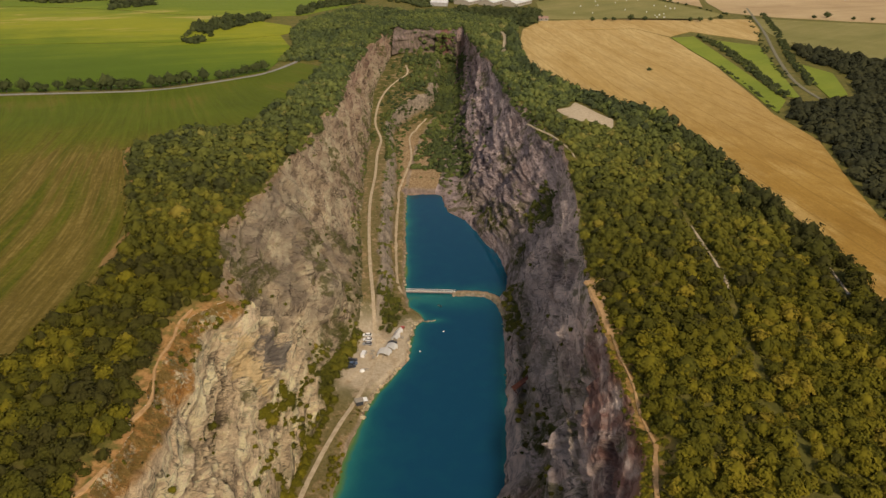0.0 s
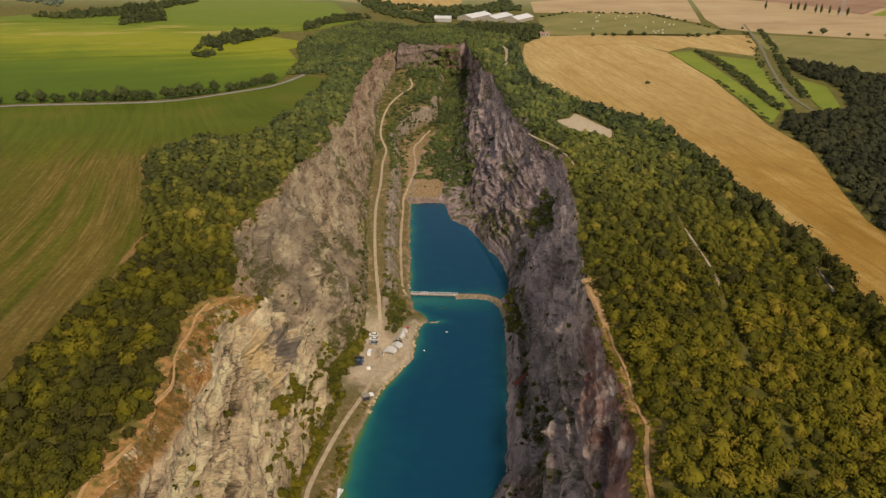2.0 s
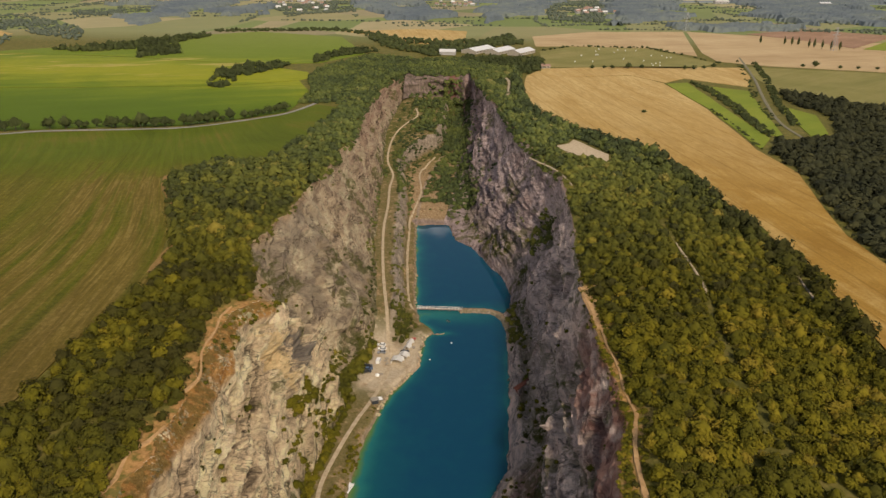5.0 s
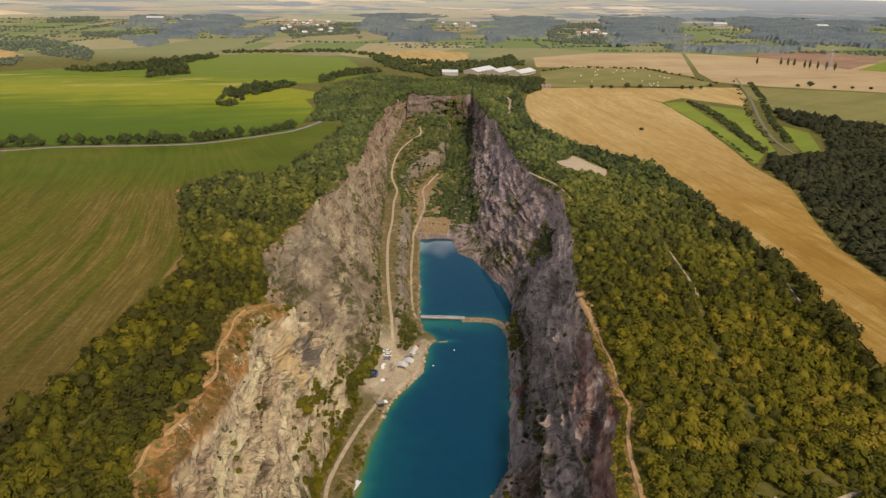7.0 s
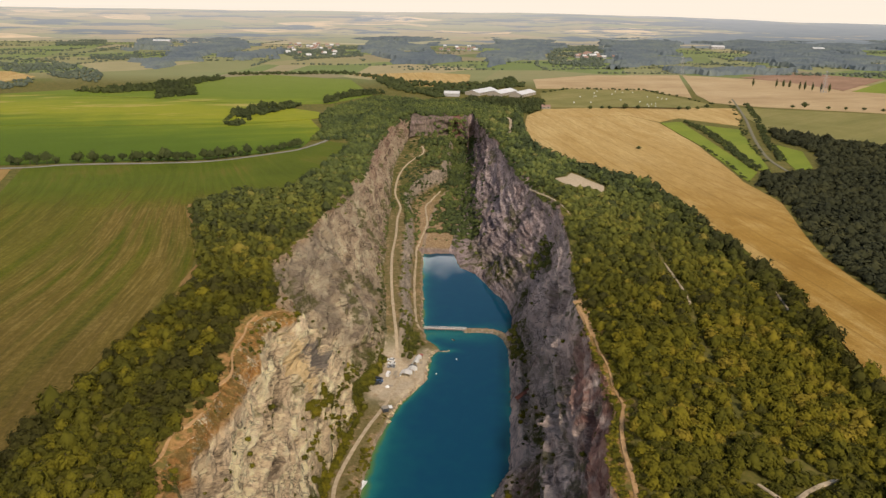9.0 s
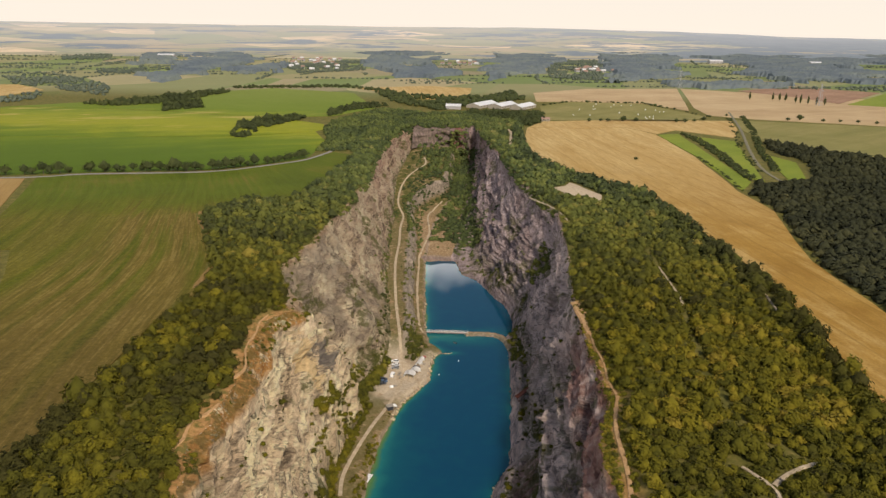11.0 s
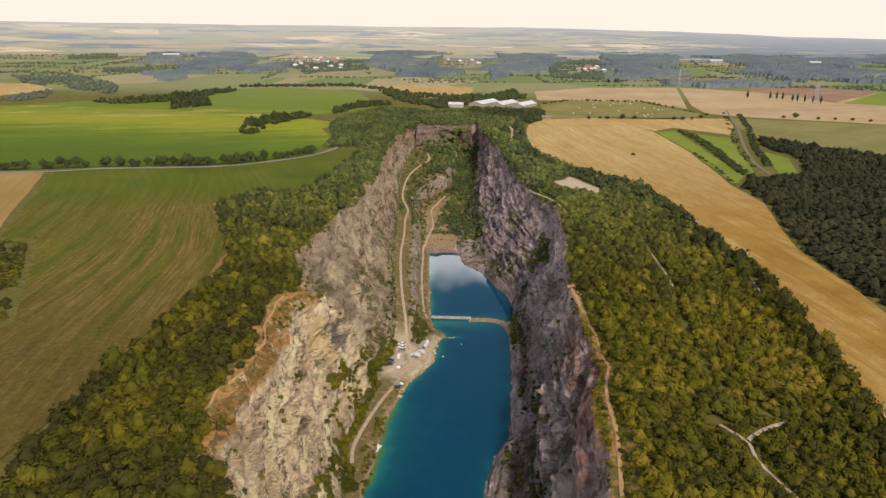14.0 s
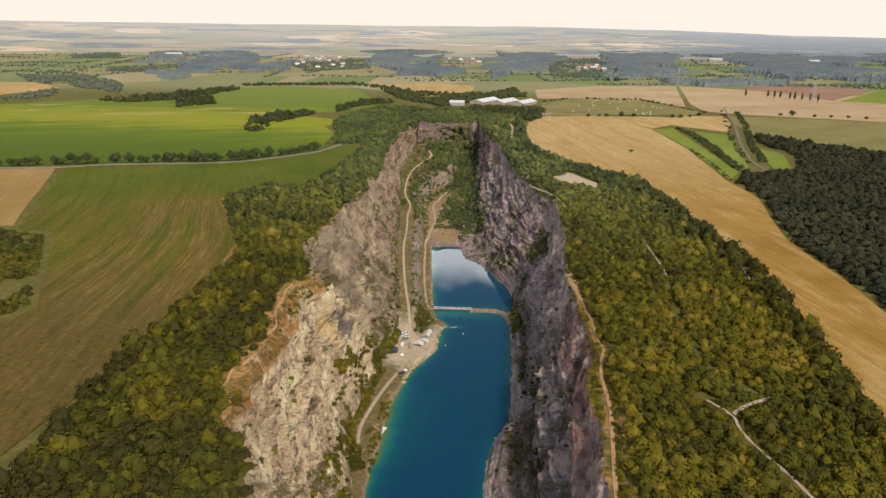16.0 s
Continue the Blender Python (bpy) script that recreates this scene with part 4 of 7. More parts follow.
FLOOR_GRID = np.stack([gx2, np.where(gy > 800, gy2, gy), gz2], -1)
FLOOR_V = gv


def floor_at(x, y):
    i = int(np.argmin(np.abs(Y - y)))
    return float(np.interp(x, FLOOR_GRID[i, :, 0], FLOOR_GRID[i, :, 2]))


# ---------------------------------------------------------------- the ground sheet with the pit in it
def land_height(x, y):
    return PLATEAU + 0.0 * x


def build_ground():
    out = np.array([0, 2, 5, 9, 14, 20, 28, 40, 60, 90, 130, 190, 270, 380, 540, 760, 1050, 1450, 2000, 2800, 3900.0])
    rows = np.unique(np.concatenate([np.arange(-900, -160, 60.0), Y, np.arange(END, 1000, 20.0), np.arange(1000, 2601, 80.0)]))
    inside = (rows >= Y[0]) & (rows <= Y[-1])
    def edge(line, e):
        x = line(np.clip(rows, Y[0], Y[-1]))
        z = np.full(len(rows), PLATEAU)
        x[inside], z[inside] = e[:, 0], e[:, 2]
        return x, z
    lx, lz = edge(rim_left, LEFT_EDGE)
    rx, rz = edge(rim_right, RIGHT_EDGE)
    n, k = len(rows), len(out)
    w = smooth(0, 16, out)
    rough = fbm(rows[:, None] / 6, out[None] / 6, 2.0, 3) * 0.35 * (smooth(0, 3, out) * (1 - smooth(14, 30, out)))[None] * inside[:, None]
    left = np.stack([lx[:, None] - out, np.repeat(rows[:, None], k, 1), lz[:, None] + (PLATEAU - lz[:, None]) * w + rough], -1)
    right = np.stack([rx[:, None] + out, np.repeat(rows[:, None], k, 1), rz[:, None] + (PLATEAU - rz[:, None]) * w + rough], -1)
    verts = np.concatenate([left.reshape(-1, 3), right.reshape(-1, 3)])
    faces = [grid_faces(n, k, True), grid_faces(n, k) + n * k]
    base = np.arange(n - 1)
    shut = ~((rows[:-1] >= Y[0]) & (rows[1:] <= Y[-1]))
    b = base[shut]
    faces.append(np.stack([b * k, n * k + b * k, n * k + (b + 1) * k, (b + 1) * k], 1))
    yy, oo = verts[:, 1], np.concatenate([np.tile(out, n), np.tile(out, n)])
    is_left = np.arange(len(verts)) < n * k
    lip = (1 - smooth(2, 10, oo)) * np.where(is_left, smooth(60, 90, yy) * (1 - smooth(215, 235, yy)), 0.85 * (1 - smooth(230, 260, yy)))
    mask = np.stack([lip, 0 * lip, 0 * lip, 0 * lip + 1], 1)
    ob = new("ground", mesh_from("ground", verts, np.concatenate(faces), GROUND, shade=True, mask=mask))
    return tagged(ob, "rough grassland plateau round the open quarry", "ground", kind="structure")


build_ground()
EDGE_HEIGHT = along([(-4200, 188), (-1500, 184), (0, 180), (900, 176), (1500, 165), (2200, 142), (4200, 118)])


def build_backdrop():
    xs, ys = np.arange(-4200, 4201, 60.0), np.arange(2600, 4801, 44.0)
    gx, gy = np.meshgrid(xs, ys)
    top = EDGE_HEIGHT(gx) + fbm(gx / 500, gy / 900, 1, 4) * 5
    z = PLATEAU + (top - PLATEAU) * smooth(2700, 4900, gy) ** 1.1 / smooth(2700, 4900, 4800.0) ** 1.1
    z = z + fbm(gx / 420, gy / 300, 3, 4) * 9 * smooth(2600, 3000, gy) * (1 - smooth(4300, 4800, gy))
    verts = np.stack([gx, gy, z], -1).reshape(-1, 3)
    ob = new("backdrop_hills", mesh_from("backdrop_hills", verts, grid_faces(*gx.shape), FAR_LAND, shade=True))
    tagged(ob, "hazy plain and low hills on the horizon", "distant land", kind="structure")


build_backdrop()


# ---------------------------------------------------------------- lake
def build_lake():
    ys = np.arange(-156, 507, 1.5)
    t = np.linspace(0, 1, 60)
    t = 0.5 - 0.5 * np.cos(np.pi * t)
    a, b = shore_left(ys) - 1.8, shore_right(ys) + 1.8
    gx = a[:, None] + (b - a)[:, None] * t
    gy = np.repeat(ys[:, None], len(t), 1)
    wob = fbm(gx / 9, gy / 14, 3, 3) * 2.0
    dl, dr = gx - shore_left(gy), shore_right(gy) - gx
    left_reach = 4.0 + 5.0 * smooth(140, 180, gy) * (1 - smooth(215, 250, gy))
    shallow = np.maximum(np.exp(-np.maximum(dl + wob * 0.6, 0) / left_reach), (0.55 - 0.40 * smooth(350, 372, gy)) * np.exp(-np.maximum(dr + wob * 0.6, 0) / 3.0))
    bar = np.exp(-((gy - 344 + wob) / 12) ** 2) * (0.55 - 0.008 * (gx - 0)) * (gy < 349) + np.exp(-((gy - 352 + wob) / 7) ** 2) * 0.40 * (gy >= 349)
    spit = np.exp(-(((gx + 4) / 7) ** 2 + ((gy - 319 + wob) / 3.0) ** 2)) * 0.7
    tip = np.clip(np.maximum.reduce([shallow * 0.95, bar, spit]), 0, 1)
    verts = np.stack([gx, gy, np.full_like(gx, WATER)], -1).reshape(-1, 3)
    ob = new("lake", mesh_from("lake", verts, grid_faces(*gx.shape), LAKE, shade=True, tint=tip.ravel()))
    tagged(ob, "deep blue quarry lake with turquoise shallows", "water", kind="structure")


build_lake()


# ---------------------------------------------------------------- fields, roads and paths
def field(name, points, material, label, top=0.4, jitter=1.5, seed=0):
    """A crop standing as a low slab on the plateau, with a slightly uneven outline."""
    ring = []
    count = len(points)
    for i in range(count):
        a, b = Vector(points[i]), Vector(points[(i + 1) % count])
        steps = max(1, int((b - a).length / 25))
        for s in range(steps):
            p = a + (b - a) * s / steps
            w = jitter * noise.noise(Vector((p.x * 0.03, p.y * 0.03, seed)))
            ring.append((p.x + w, p.y + w * 1.5))
    bm = bmesh.new()
    up = [bm.verts.new((x, y, PLATEAU + top)) for x, y in ring]
    low = [bm.verts.new((x, y, PLATEAU - 0.3)) for x, y in ring]
    bm.faces.new(up)
    for i in range(len(ring)):
        j = (i + 1) % len(ring)
        bm.faces.new((low[i], low[j], up[j], up[i]))
    bmesh.ops.recalc_face_normals(bm, faces=bm.faces)
    bmesh.ops.triangulate(bm, faces=bm.faces)
    ob = part(name, bm, material, None)
    return tagged(ob, label, "field", kind="structure")


field("field_beet", [(-420, 40), (-150, 40), (-141, 100), (-139, 166), (-139, 195), (-132, 232), (-146, 292), (-188, 388), (-160, 436), (-128, 438), (-112, 520), (-108, 625), (-130, 636), (-153, 585), (-183, 557), (-230, 525), (-333, 506), (-368, 499), (-292, 300), (-268, 300), (-245, 258), (-220, 204), (-204, 172), (-212, 150), (-300, 120), (-420, 100)], CROP_MIXED, "green and brown field of thin row crop beside the wood", seed=1)
field("field_fallow", [(-425, 484), (-374, 492), (-300, 308), (-330, 300), (-520, 300), (-520, 460)], DRY_FALLOW, "pale tan stubble field by the road", seed=2)
field("field_dark", [(-900, 470), (-427, 498), (-332, 520), (-229, 538), (-184, 570), (-152, 600), (-150, 700), (-178, 780), (-250, 735), (-420, 712), (-640, 700), (-1000, 690)], CROP_LIGHT_BANDS, "green beet field behind the roadside trees, cloud shade in its colour", seed=3)
field("field_bright", [(-1000, 694), (-640, 704), (-420, 716), (-250, 739), (-178, 784), (-168, 800), (-180, 845), (-262, 905), (-290, 915), (-360, 930), (-430, 960), (-560, 985), (-700, 990), (-1000, 900)], CROP_SUN_BAND, "green field with sunlight painted in as a yellow band", seed=4)
field("field_crest", [(-1000, 905), (-700, 995), (-560, 990), (-430, 965), (-360, 935), (-262, 910), (-180, 930), (-130, 1035), (-200, 1280), (-376, 1360), (-515, 1243), (-600, 1085), (-750, 960), (-1000, 930)], CROP_LIGHT_BANDS, "fresh green field on the rise", seed=5)
field("field_wheat", [(96, 838), (82, 740), (80, 640), (84, 606), (104, 552), (130, 500), (156, 468), (164, 385), (170, 256), (162, 185), (155, 138), (147, 90), (150, 40), (190, 40), (196, 110), (203, 180), (208, 234), (209, 300), (219, 340), (238, 416), (236, 478), (252, 640), (253, 790), (228, 846), (150, 830)], WHEAT, "ripe golden wheat field with tractor lines", top=0.6, seed=6)
field("field_stubble", [(98, 842), (150, 834), (228, 850), (256, 794), (290, 829), (346, 770), (378, 846), (402, 930), (246, 930), (124, 900)], WHEAT, "pale stubble strip above the wheat", seed=7)
field("meadow_strip", [(254, 636), (255, 786), (284, 797), (262, 516), (240, 480)], CROP_GREEN, "narrow green meadow beside the wheat", seed=8)
field("meadow_middle", [(297, 776), (335, 743), (276, 520), (266, 532)], CROP_GREEN, "green meadow between hedges", seed=9)
field("meadow_far", [(331, 666), (347, 612), (320, 536), (300, 524)], CROP_GREEN, "green meadow beyond the lane", seed=10)
field("field_dry", [(410, 938), (612, 879), (520, 700), (458, 620), (396, 700), (370, 750), (380, 830)], MEADOW, "dry olive grassland", seed=11)
field("meadow_clearing", [(318, 402), (330, 434), (380, 436), (350, 380)], CROP_GREEN, "green clearing in the wood", seed=12)
field("meadow_bales", [(128, 918), (326, 918), (382, 972), (326, 1146), (206, 1162), (142, 1090)], MEADOW, "mown meadow with scattered wrapped bales", seed=13)
field("field_tan", [(144, 1160), (206, 1168), (328, 1152), (380, 1050), (484, 1456), (284, 1430), (156, 1324)], STUBBLE, "broad tan stubble field", seed=14)
field("field_tan_far", [(390, 992), (448, 950), (618, 888), (900, 700), (1200, 800), (900, 1200), (625, 1381), (492, 1456), (402, 1095)], STUBBLE, "broad tan field below the poplars", seed=15)
field("field_red", [(600, 1420), (668, 1290), (690, 1180), (899, 1412), (780, 1540)], PLOUGHED, "reddish ploughed field", top=0.7, seed=16)
field("field_green_far", [(700, 1170), (905, 1400), (1100, 1400), (1000, 1120), (820, 1100)], CROP_GREEN, "green field beyond the ploughland", top=0.8, seed=17)
field("field_yellow", [(-210, 1384), (-67, 1460), (34, 1415), (24, 1195), (-45, 1167), (-129, 1290)], WHEAT, "ripe yellow field behind the ridge", seed=18)
field("field_gold", [(-1400, 1330), (-920, 1376), (-804, 1268), (-806, 1185), (-830, 1110), (-1400, 1080)], WHEAT, "golden grain field far off", seed=19)


def ribbon(name, pts, width, height, material, label, category, drape=None, kind="structure", thick=0.35, wobble=0.25):
    """A track that follows points, smoothed, laid on the ground."""
    pts = [Vector((*p, 0)) if len(p) == 2 else Vector(p) for p in pts]
    line = []
    for i in range(len(pts) - 1):
        p0, p1, p2, p3 = pts[max(i - 1, 0)], pts[i], pts[i + 1], pts[min(i + 2, len(pts) - 1)]
        steps = max(2, int((p2 - p1).length / 4))
        for s in range(steps):
            t = s / steps
            line.append(0.5 * (2 * p1 + (p2 - p0) * t + (2 * p0 - 5 * p1 + 4 * p2 - p3) * t * t + (3 * p1 - p0 - 3 * p2 + p3) * t ** 3))
    line.append(pts[-1])
    bm = bmesh.new()
    rows = []
    for i, p in enumerate(line):
        d = (line[min(i + 1, len(line) - 1)] - line[max(i - 1, 0)]).normalized()
        side = Vector((d.y, -d.x, 0))
        w = width / 2 * (1 + wobble * noise.noise(p * 0.15))
        row = []
        for u in (-1, -0.7, 0, 0.7, 1):
            q = p + side * (u * w)
            z = (drape(q.x, q.y) if drape else PLATEAU + q.z) + height
            row.append(bm.verts.new((q.x, q.y, z - (thick if abs(u) == 1 else 0))))
        rows.append(row)
    for a, b in zip(rows, rows[1:]):
        for k in range(4):
            bm.faces.new((a[k], a[k + 1], b[k + 1], b[k]))
    bmesh.ops.recalc_face_normals(bm, faces=bm.faces)
    ob = part(name, bm, material, None)
    return tagged(ob, label, category, kind=kind)


def rim_ground(x, y):
    """The plateau's height beside the rims."""
    i = int(np.argmin(np.abs(Y - y)))
    if x > 0:
        e, o = RIGHT_EDGE[i], x - RIGHT_EDGE[i][0]
    else:
        e, o = LEFT_EDGE[i], LEFT_EDGE[i][0] - x
    o = max(o, 0)
    return float(e[2] + (PLATEAU - e[2]) * smooth(0, 16, o))


ribbon("country_road", [(-900, 455), (-425, 489), (-331, 512), (-228, 529), (-181, 562), (-152, 592), (-138, 628), (-134, 644)], 3.8, 0.6, ASPHALT, "narrow asphalt country road lined with trees", "road", wobble=0.0)
ribbon("lane", [(440, 1040), (383, 848), (327, 679), (297, 574), (290, 500)], 3.4, 0.6, FARM_LANE, "narrow lane between hedges", "road", wobble=0.05)
ribbon("lane_end", [(62, 880), (70, 800), (66, 740), (60, 690)], 4.0, 0.6, GRAVEL_ROAD, "gravel lane to the quarry end", "road")
ribbon("rim_clearing", [(60.5, 241), (61.5, 228), (61.5, 214), (61.2, 202)], 5.2, 0.45, DIRT_PATH, "bare orange dirt viewpoint on the rim", "path", rim_ground, wobble=0.7, thick=0.9)
ribbon("rim_clearing_arm", [(61, 237), (65, 240), (69.5, 239)], 2.6, 0.44, DIRT_PATH, "bare orange dirt arm of the viewpoint", "path", rim_ground, wobble=0.7, thick=0.8)
ribbon("rim_path", [(61, 204), (60.5, 190), (61.2, 174), (60, 158), (61, 145)], 1.0, 0.42, DIRT_PATH, "narrow trodden dirt path along the rim", "path", rim_ground, wobble=0.6, thick=0.9)
ribbon("rim_path_near", [(61, 147), (57, 133), (54.5, 118), (53, 96), (49, 72), (45, 49), (41, 20)], 1.8, 0.42, DIRT_PATH, "trodden orange dirt path along the rim", "path", rim_ground, wobble=0.5, thick=0.9)
ribbon("lip_path", [(-90.6, 214), (-92.6, 206), (-91.4, 196), (-91.9, 186), (-91.2, 178), (-88, 168), (-87.2, 162), (-89.6, 155)], 1.1, 0.35, DIRT_PATH, "narrow trodden dirt path along the bare rim", "path", rim_ground, wobble=0.8, thick=0.7)
ribbon("lip_path_near", [(-89, 137), (-91.2, 129), (-94, 122), (-93.6, 113), (-95.2, 103), (-93.2, 98), (-88.5, 93)], 1.3, 0.35, DIRT_PATH, "trodden dirt path looping along the bare rim", "path", rim_ground, wobble=0.8, thick=0.7)
ribbon("headland", [(-186, 392), (-178, 368), (-164, 342), (-150, 315), (-139.5, 290), (-138, 264), (-136, 242)], 3.4, 0.48, HEADLAND, "bare brown headland strip between crop and wood", "path", wobble=0.5, thick=0.5)
ribbon("wood_path", [(115.4, 286), (114.6, 268), (114, 252), (112.6, 236), (111, 228)], 1.3, 0.55, GRAVEL_ROAD, "pale footpath through the scrub", "path", rim_ground, wobble=0.9)
ribbon("fork_path", [(118, 101), (112, 101), (102, 96), (95, 90)], 1.7, 0.5, GRAVEL_ROAD, "pale curving footpath in the scrub", "path", rim_ground, wobble=0.5)
ribbon("fork_path_near", [(89, 99), (93, 92), (94.5, 86), (93.5, 79), (96, 66), (99, 56), (101, 44), (104, 20)], 1.3, 0.52, GRAVEL_ROAD, "pale footpath through the scrub", "path", rim_ground, wobble=0.8)
ribbon("rim_path_far", [(58, 448), (63, 437), (70, 424), (75, 408), (78, 392), (78.5, 380)], 1.0, 0.5, GRAVEL_ROAD, "pale footpath along the rim among scrub", "path", rim_ground, wobble=0.8, thick=0.8)
ribbon("edge_path", [(162, 262), (159, 245), (156, 225)], 1.6, 0.4, GRAVEL_ROAD, "short pale track in the scrub", "path", rim_ground, wobble=0.8)
field("clearing", [(82, 484), (92, 490), (101, 508), (105, 494), (111, 478), (118, 460), (113, 434), (104, 446), (92, 456), (85, 464)], GRAVEL_ROAD, "bare pale gravel clearing among scrub", top=0.12, jitter=4, seed=20)


# ---------------------------------------------------------------- trees
def crown_shape(seed, sub, leaves, tall=0.72, lobes=0.42, leaf=0.24):
    """A crown of unit radius standing on z = 0: a lumpy inner mass with many leaf clumps over it. Triangles, and which are smooth."""
    rng = np.random.RandomState(seed)
    bm = bmesh.new()
    bmesh.ops.create_icosphere(bm, subdivisions=sub, radius=1.0)
    v = np.array([q.co[:] for q in bm.verts])
    f = np.array([[q.index for q in p.verts] for p in bm.faces])
    bm.free()
    def radius(d):
        r = 0.80 + lobes * fbm(d[:, 0] * 1.9 + seed, d[:, 1] * 1.9, d[:, 2] * 1.9 + seed * 0.7, 2)
        r = r + 0.12 * vnoise(d[:, 0] * 5 + seed, d[:, 1] * 5, d[:, 2] * 5)
        return r * np.where(d[:, 2] < -0.2, 0.82, 1.0)
    hull = v * radius(v)[:, None]
    verts, faces = [hull], [f]
    if leaves:
        d = rng.normal(size=(leaves, 3))
        d[:, 2] = np.abs(d[:, 2]) * 1.0 - 0.35
        d /= np.linalg.norm(d, axis=1)[:, None]
        c = d * (radius(d) * rng.uniform(0.93, 1.10, leaves))[:, None]
        nrm = d + rng.normal(size=(leaves, 3)) * 0.20 + (0, 0, 0.35)
        nrm /= np.linalg.norm(nrm, axis=1)[:, None]
        a = np.cross(nrm, rng.normal(size=(leaves, 3)))
        a /= np.linalg.norm(a, axis=1)[:, None]
        b = np.cross(nrm, a)
        size = (leaf * rng.uniform(0.6, 1.25, leaves))[:, None]
        corners = [c + size * (a * p + b * q + nrm * r) for p, q, r in ((-1.0, -0.35, -0.2), (0.1, -0.9, 0.15), (1.0, 0.3, -0.2), (-0.15, 0.95, 0.15))]
        n0 = len(hull)
        verts.append(np.stack(corners, 1).reshape(-1, 3))
        k = n0 + np.arange(leaves) * 4
        faces.append(np.concatenate([np.stack([k, k + 1, k + 2], 1), np.stack([k, k + 2, k + 3], 1)]))
    v = np.concatenate(verts) * (1, 1, tall)
    v[:, 2] += 0.62 * tall
    f = np.concatenate(faces)
    sm = np.zeros(len(f), bool)
    sm[: len(faces[0])] = True
    return v, f, sm


CROWNS_NEAR = [crown_shape(s, 1, 160, leaf=0.16) for s in range(12)]
CROWNS_MID = [crown_shape(20 + s, 1, 90, leaf=0.17) for s in range(8)]
CROWNS_FAR = [crown_shape(40 + s, 1, 30, leaf=0.28) for s in range(6)]
CROWNS_WOOD = [crown_shape(80 + s, 1, 26, leaf=0.32) for s in range(6)]
CROWNS_TINY = [crown_shape(60 + s, 1, 0, lobes=0.5) for s in range(5)]


def plant(name, places, shapes, material, label, category, tint=None, seed=0, kind="stuff"):
    """Many crowns in one mesh. places: x, y, z of the foot, radius, height factor."""
    places = np.asarray(places, float)
    if not len(places):
        return None
    rng = np.random.RandomState(seed)
    pick = rng.randint(0, len(shapes), len(places))
    patch = 0.36 + 0.28 * fbm(places[:, 0] / 26, places[:, 1] / 26, seed, 3) + rng.normal(size=len(places)) * 0.16 if tint is None else tint
    vs, fs, sm, tn, base = [], [], [], [], 0
    for k, (v, f, s) in enumerate(shapes):
        mine = places[pick == k]
        if not len(mine):
            continue
        ang = rng.uniform(0, 6.283, len(mine))
        ca, sa = np.cos(ang)[:, None], np.sin(ang)[:, None]
        r = mine[:, 3][:, None]
        x = (v[None, :, 0] * ca - v[None, :, 1] * sa) * r + mine[:, 0][:, None]
        y = (v[None, :, 0] * sa + v[None, :, 1] * ca) * r + mine[:, 1][:, None]
        z = v[None, :, 2] * r * mine[:, 4][:, None] + mine[:, 2][:, None]
        vs.append(np.stack([x, y, z], -1).reshape(-1, 3))
        fs.append((f[None] + (base + np.arange(len(mine)) * len(v))[:, None, None]).reshape(-1, 3))
        sm.append(np.tile(s, len(mine)))
        tn.append(np.repeat(np.clip(patch[pick == k], 0, 1), len(v)))
        base += len(mine) * len(v)
    me = mesh_from(name, np.concatenate(vs), np.concatenate(fs), material, shade=np.concatenate(sm), tint=np.concatenate(tn))
    return tagged(new(name, me), label, category, kind=kind)


def inside_ring(x, y, ring):
    ok = np.zeros(len(x), bool)
    for i in range(len(ring)):
        (x0, y0), (x1, y1) = ring[i], ring[i - 1]
        if y0 == y1:
            continue
        cross = ((y0 > y) != (y1 > y)) & (x < (x1 - x0) * (y - y0) / (y1 - y0) + x0)
        ok ^= cross
    return ok


def jittered(x0, x1, y0, y1, gap, seed):
    rng = np.random.RandomState(seed)
    gx, gy = np.meshgrid(np.arange(x0, x1, gap), np.arange(y0, y1, gap * 0.9))
    gx = gx + (np.arange(gx.shape[0]) % 2)[:, None] * gap / 2
    return gx.ravel() + rng.uniform(-0.42, 0.42, gx.size) * gap, gy.ravel() + rng.uniform(-0.42, 0.42, gx.size) * gap


def off_line(x, y, pts, reach):
    """True where farther than reach from a line of points."""
    best = np.full(len(x), 1e9)
    for (ax, ay), (bx, by) in zip(pts, pts[1:]):
        dx, dy = bx - ax, by - ay
        t = np.clip(((x - ax) * dx + (y - ay) * dy) / (dx * dx + dy * dy), 0, 1)
        best = np.minimum(best, np.hypot(x - ax - t * dx, y - ay - t * dy))
    return best > reach


outer_left = along([(-160, -140), (63, -140), (100, -141), (142, -139), (166, -137), (195, -138), (232, -131), (270, -137), (292, -145), (345, -168), (380, -184), (400, -183), (428, -160), (437, -130), (505, -116), (628, -106), (660, -118), (900, -118)])
outer_right = along([(-160, 140), (79, 142), (105, 147), (138, 153), (189, 160), (256, 168), (318, 162), (385, 162), (470, 155), (500, 128), (548, 103), (605, 83), (640, 78), (795, 82), (900, 92)])
RIM_PATH = [(58.5, 236), (60.5, 215), (60, 198), (61, 178), (59, 158), (61, 145), (55, 126), (52, 96), (48, 72), (44, 49), (40, 20)]
WOOD_PATH = [(117, 318), (115, 280), (114, 252), (112, 230), (106, 205), (103, 180)]
TRAIL = [(103, 180), (100, 158), (97, 130)]
FORKS = [(118, 101), (112, 101), (102, 96), (95, 90), (94.5, 86), (93.5, 79), (96, 66), (99, 56), (101, 44), (104, 20)]
EDGE_PATH = [(162, 262), (159, 245), (156, 225)]
CLEARING = [(80, 486), (91, 493), (101, 512), (107, 496), (113, 480), (121, 461), (114, 430), (103, 443), (90, 453), (83, 463)]
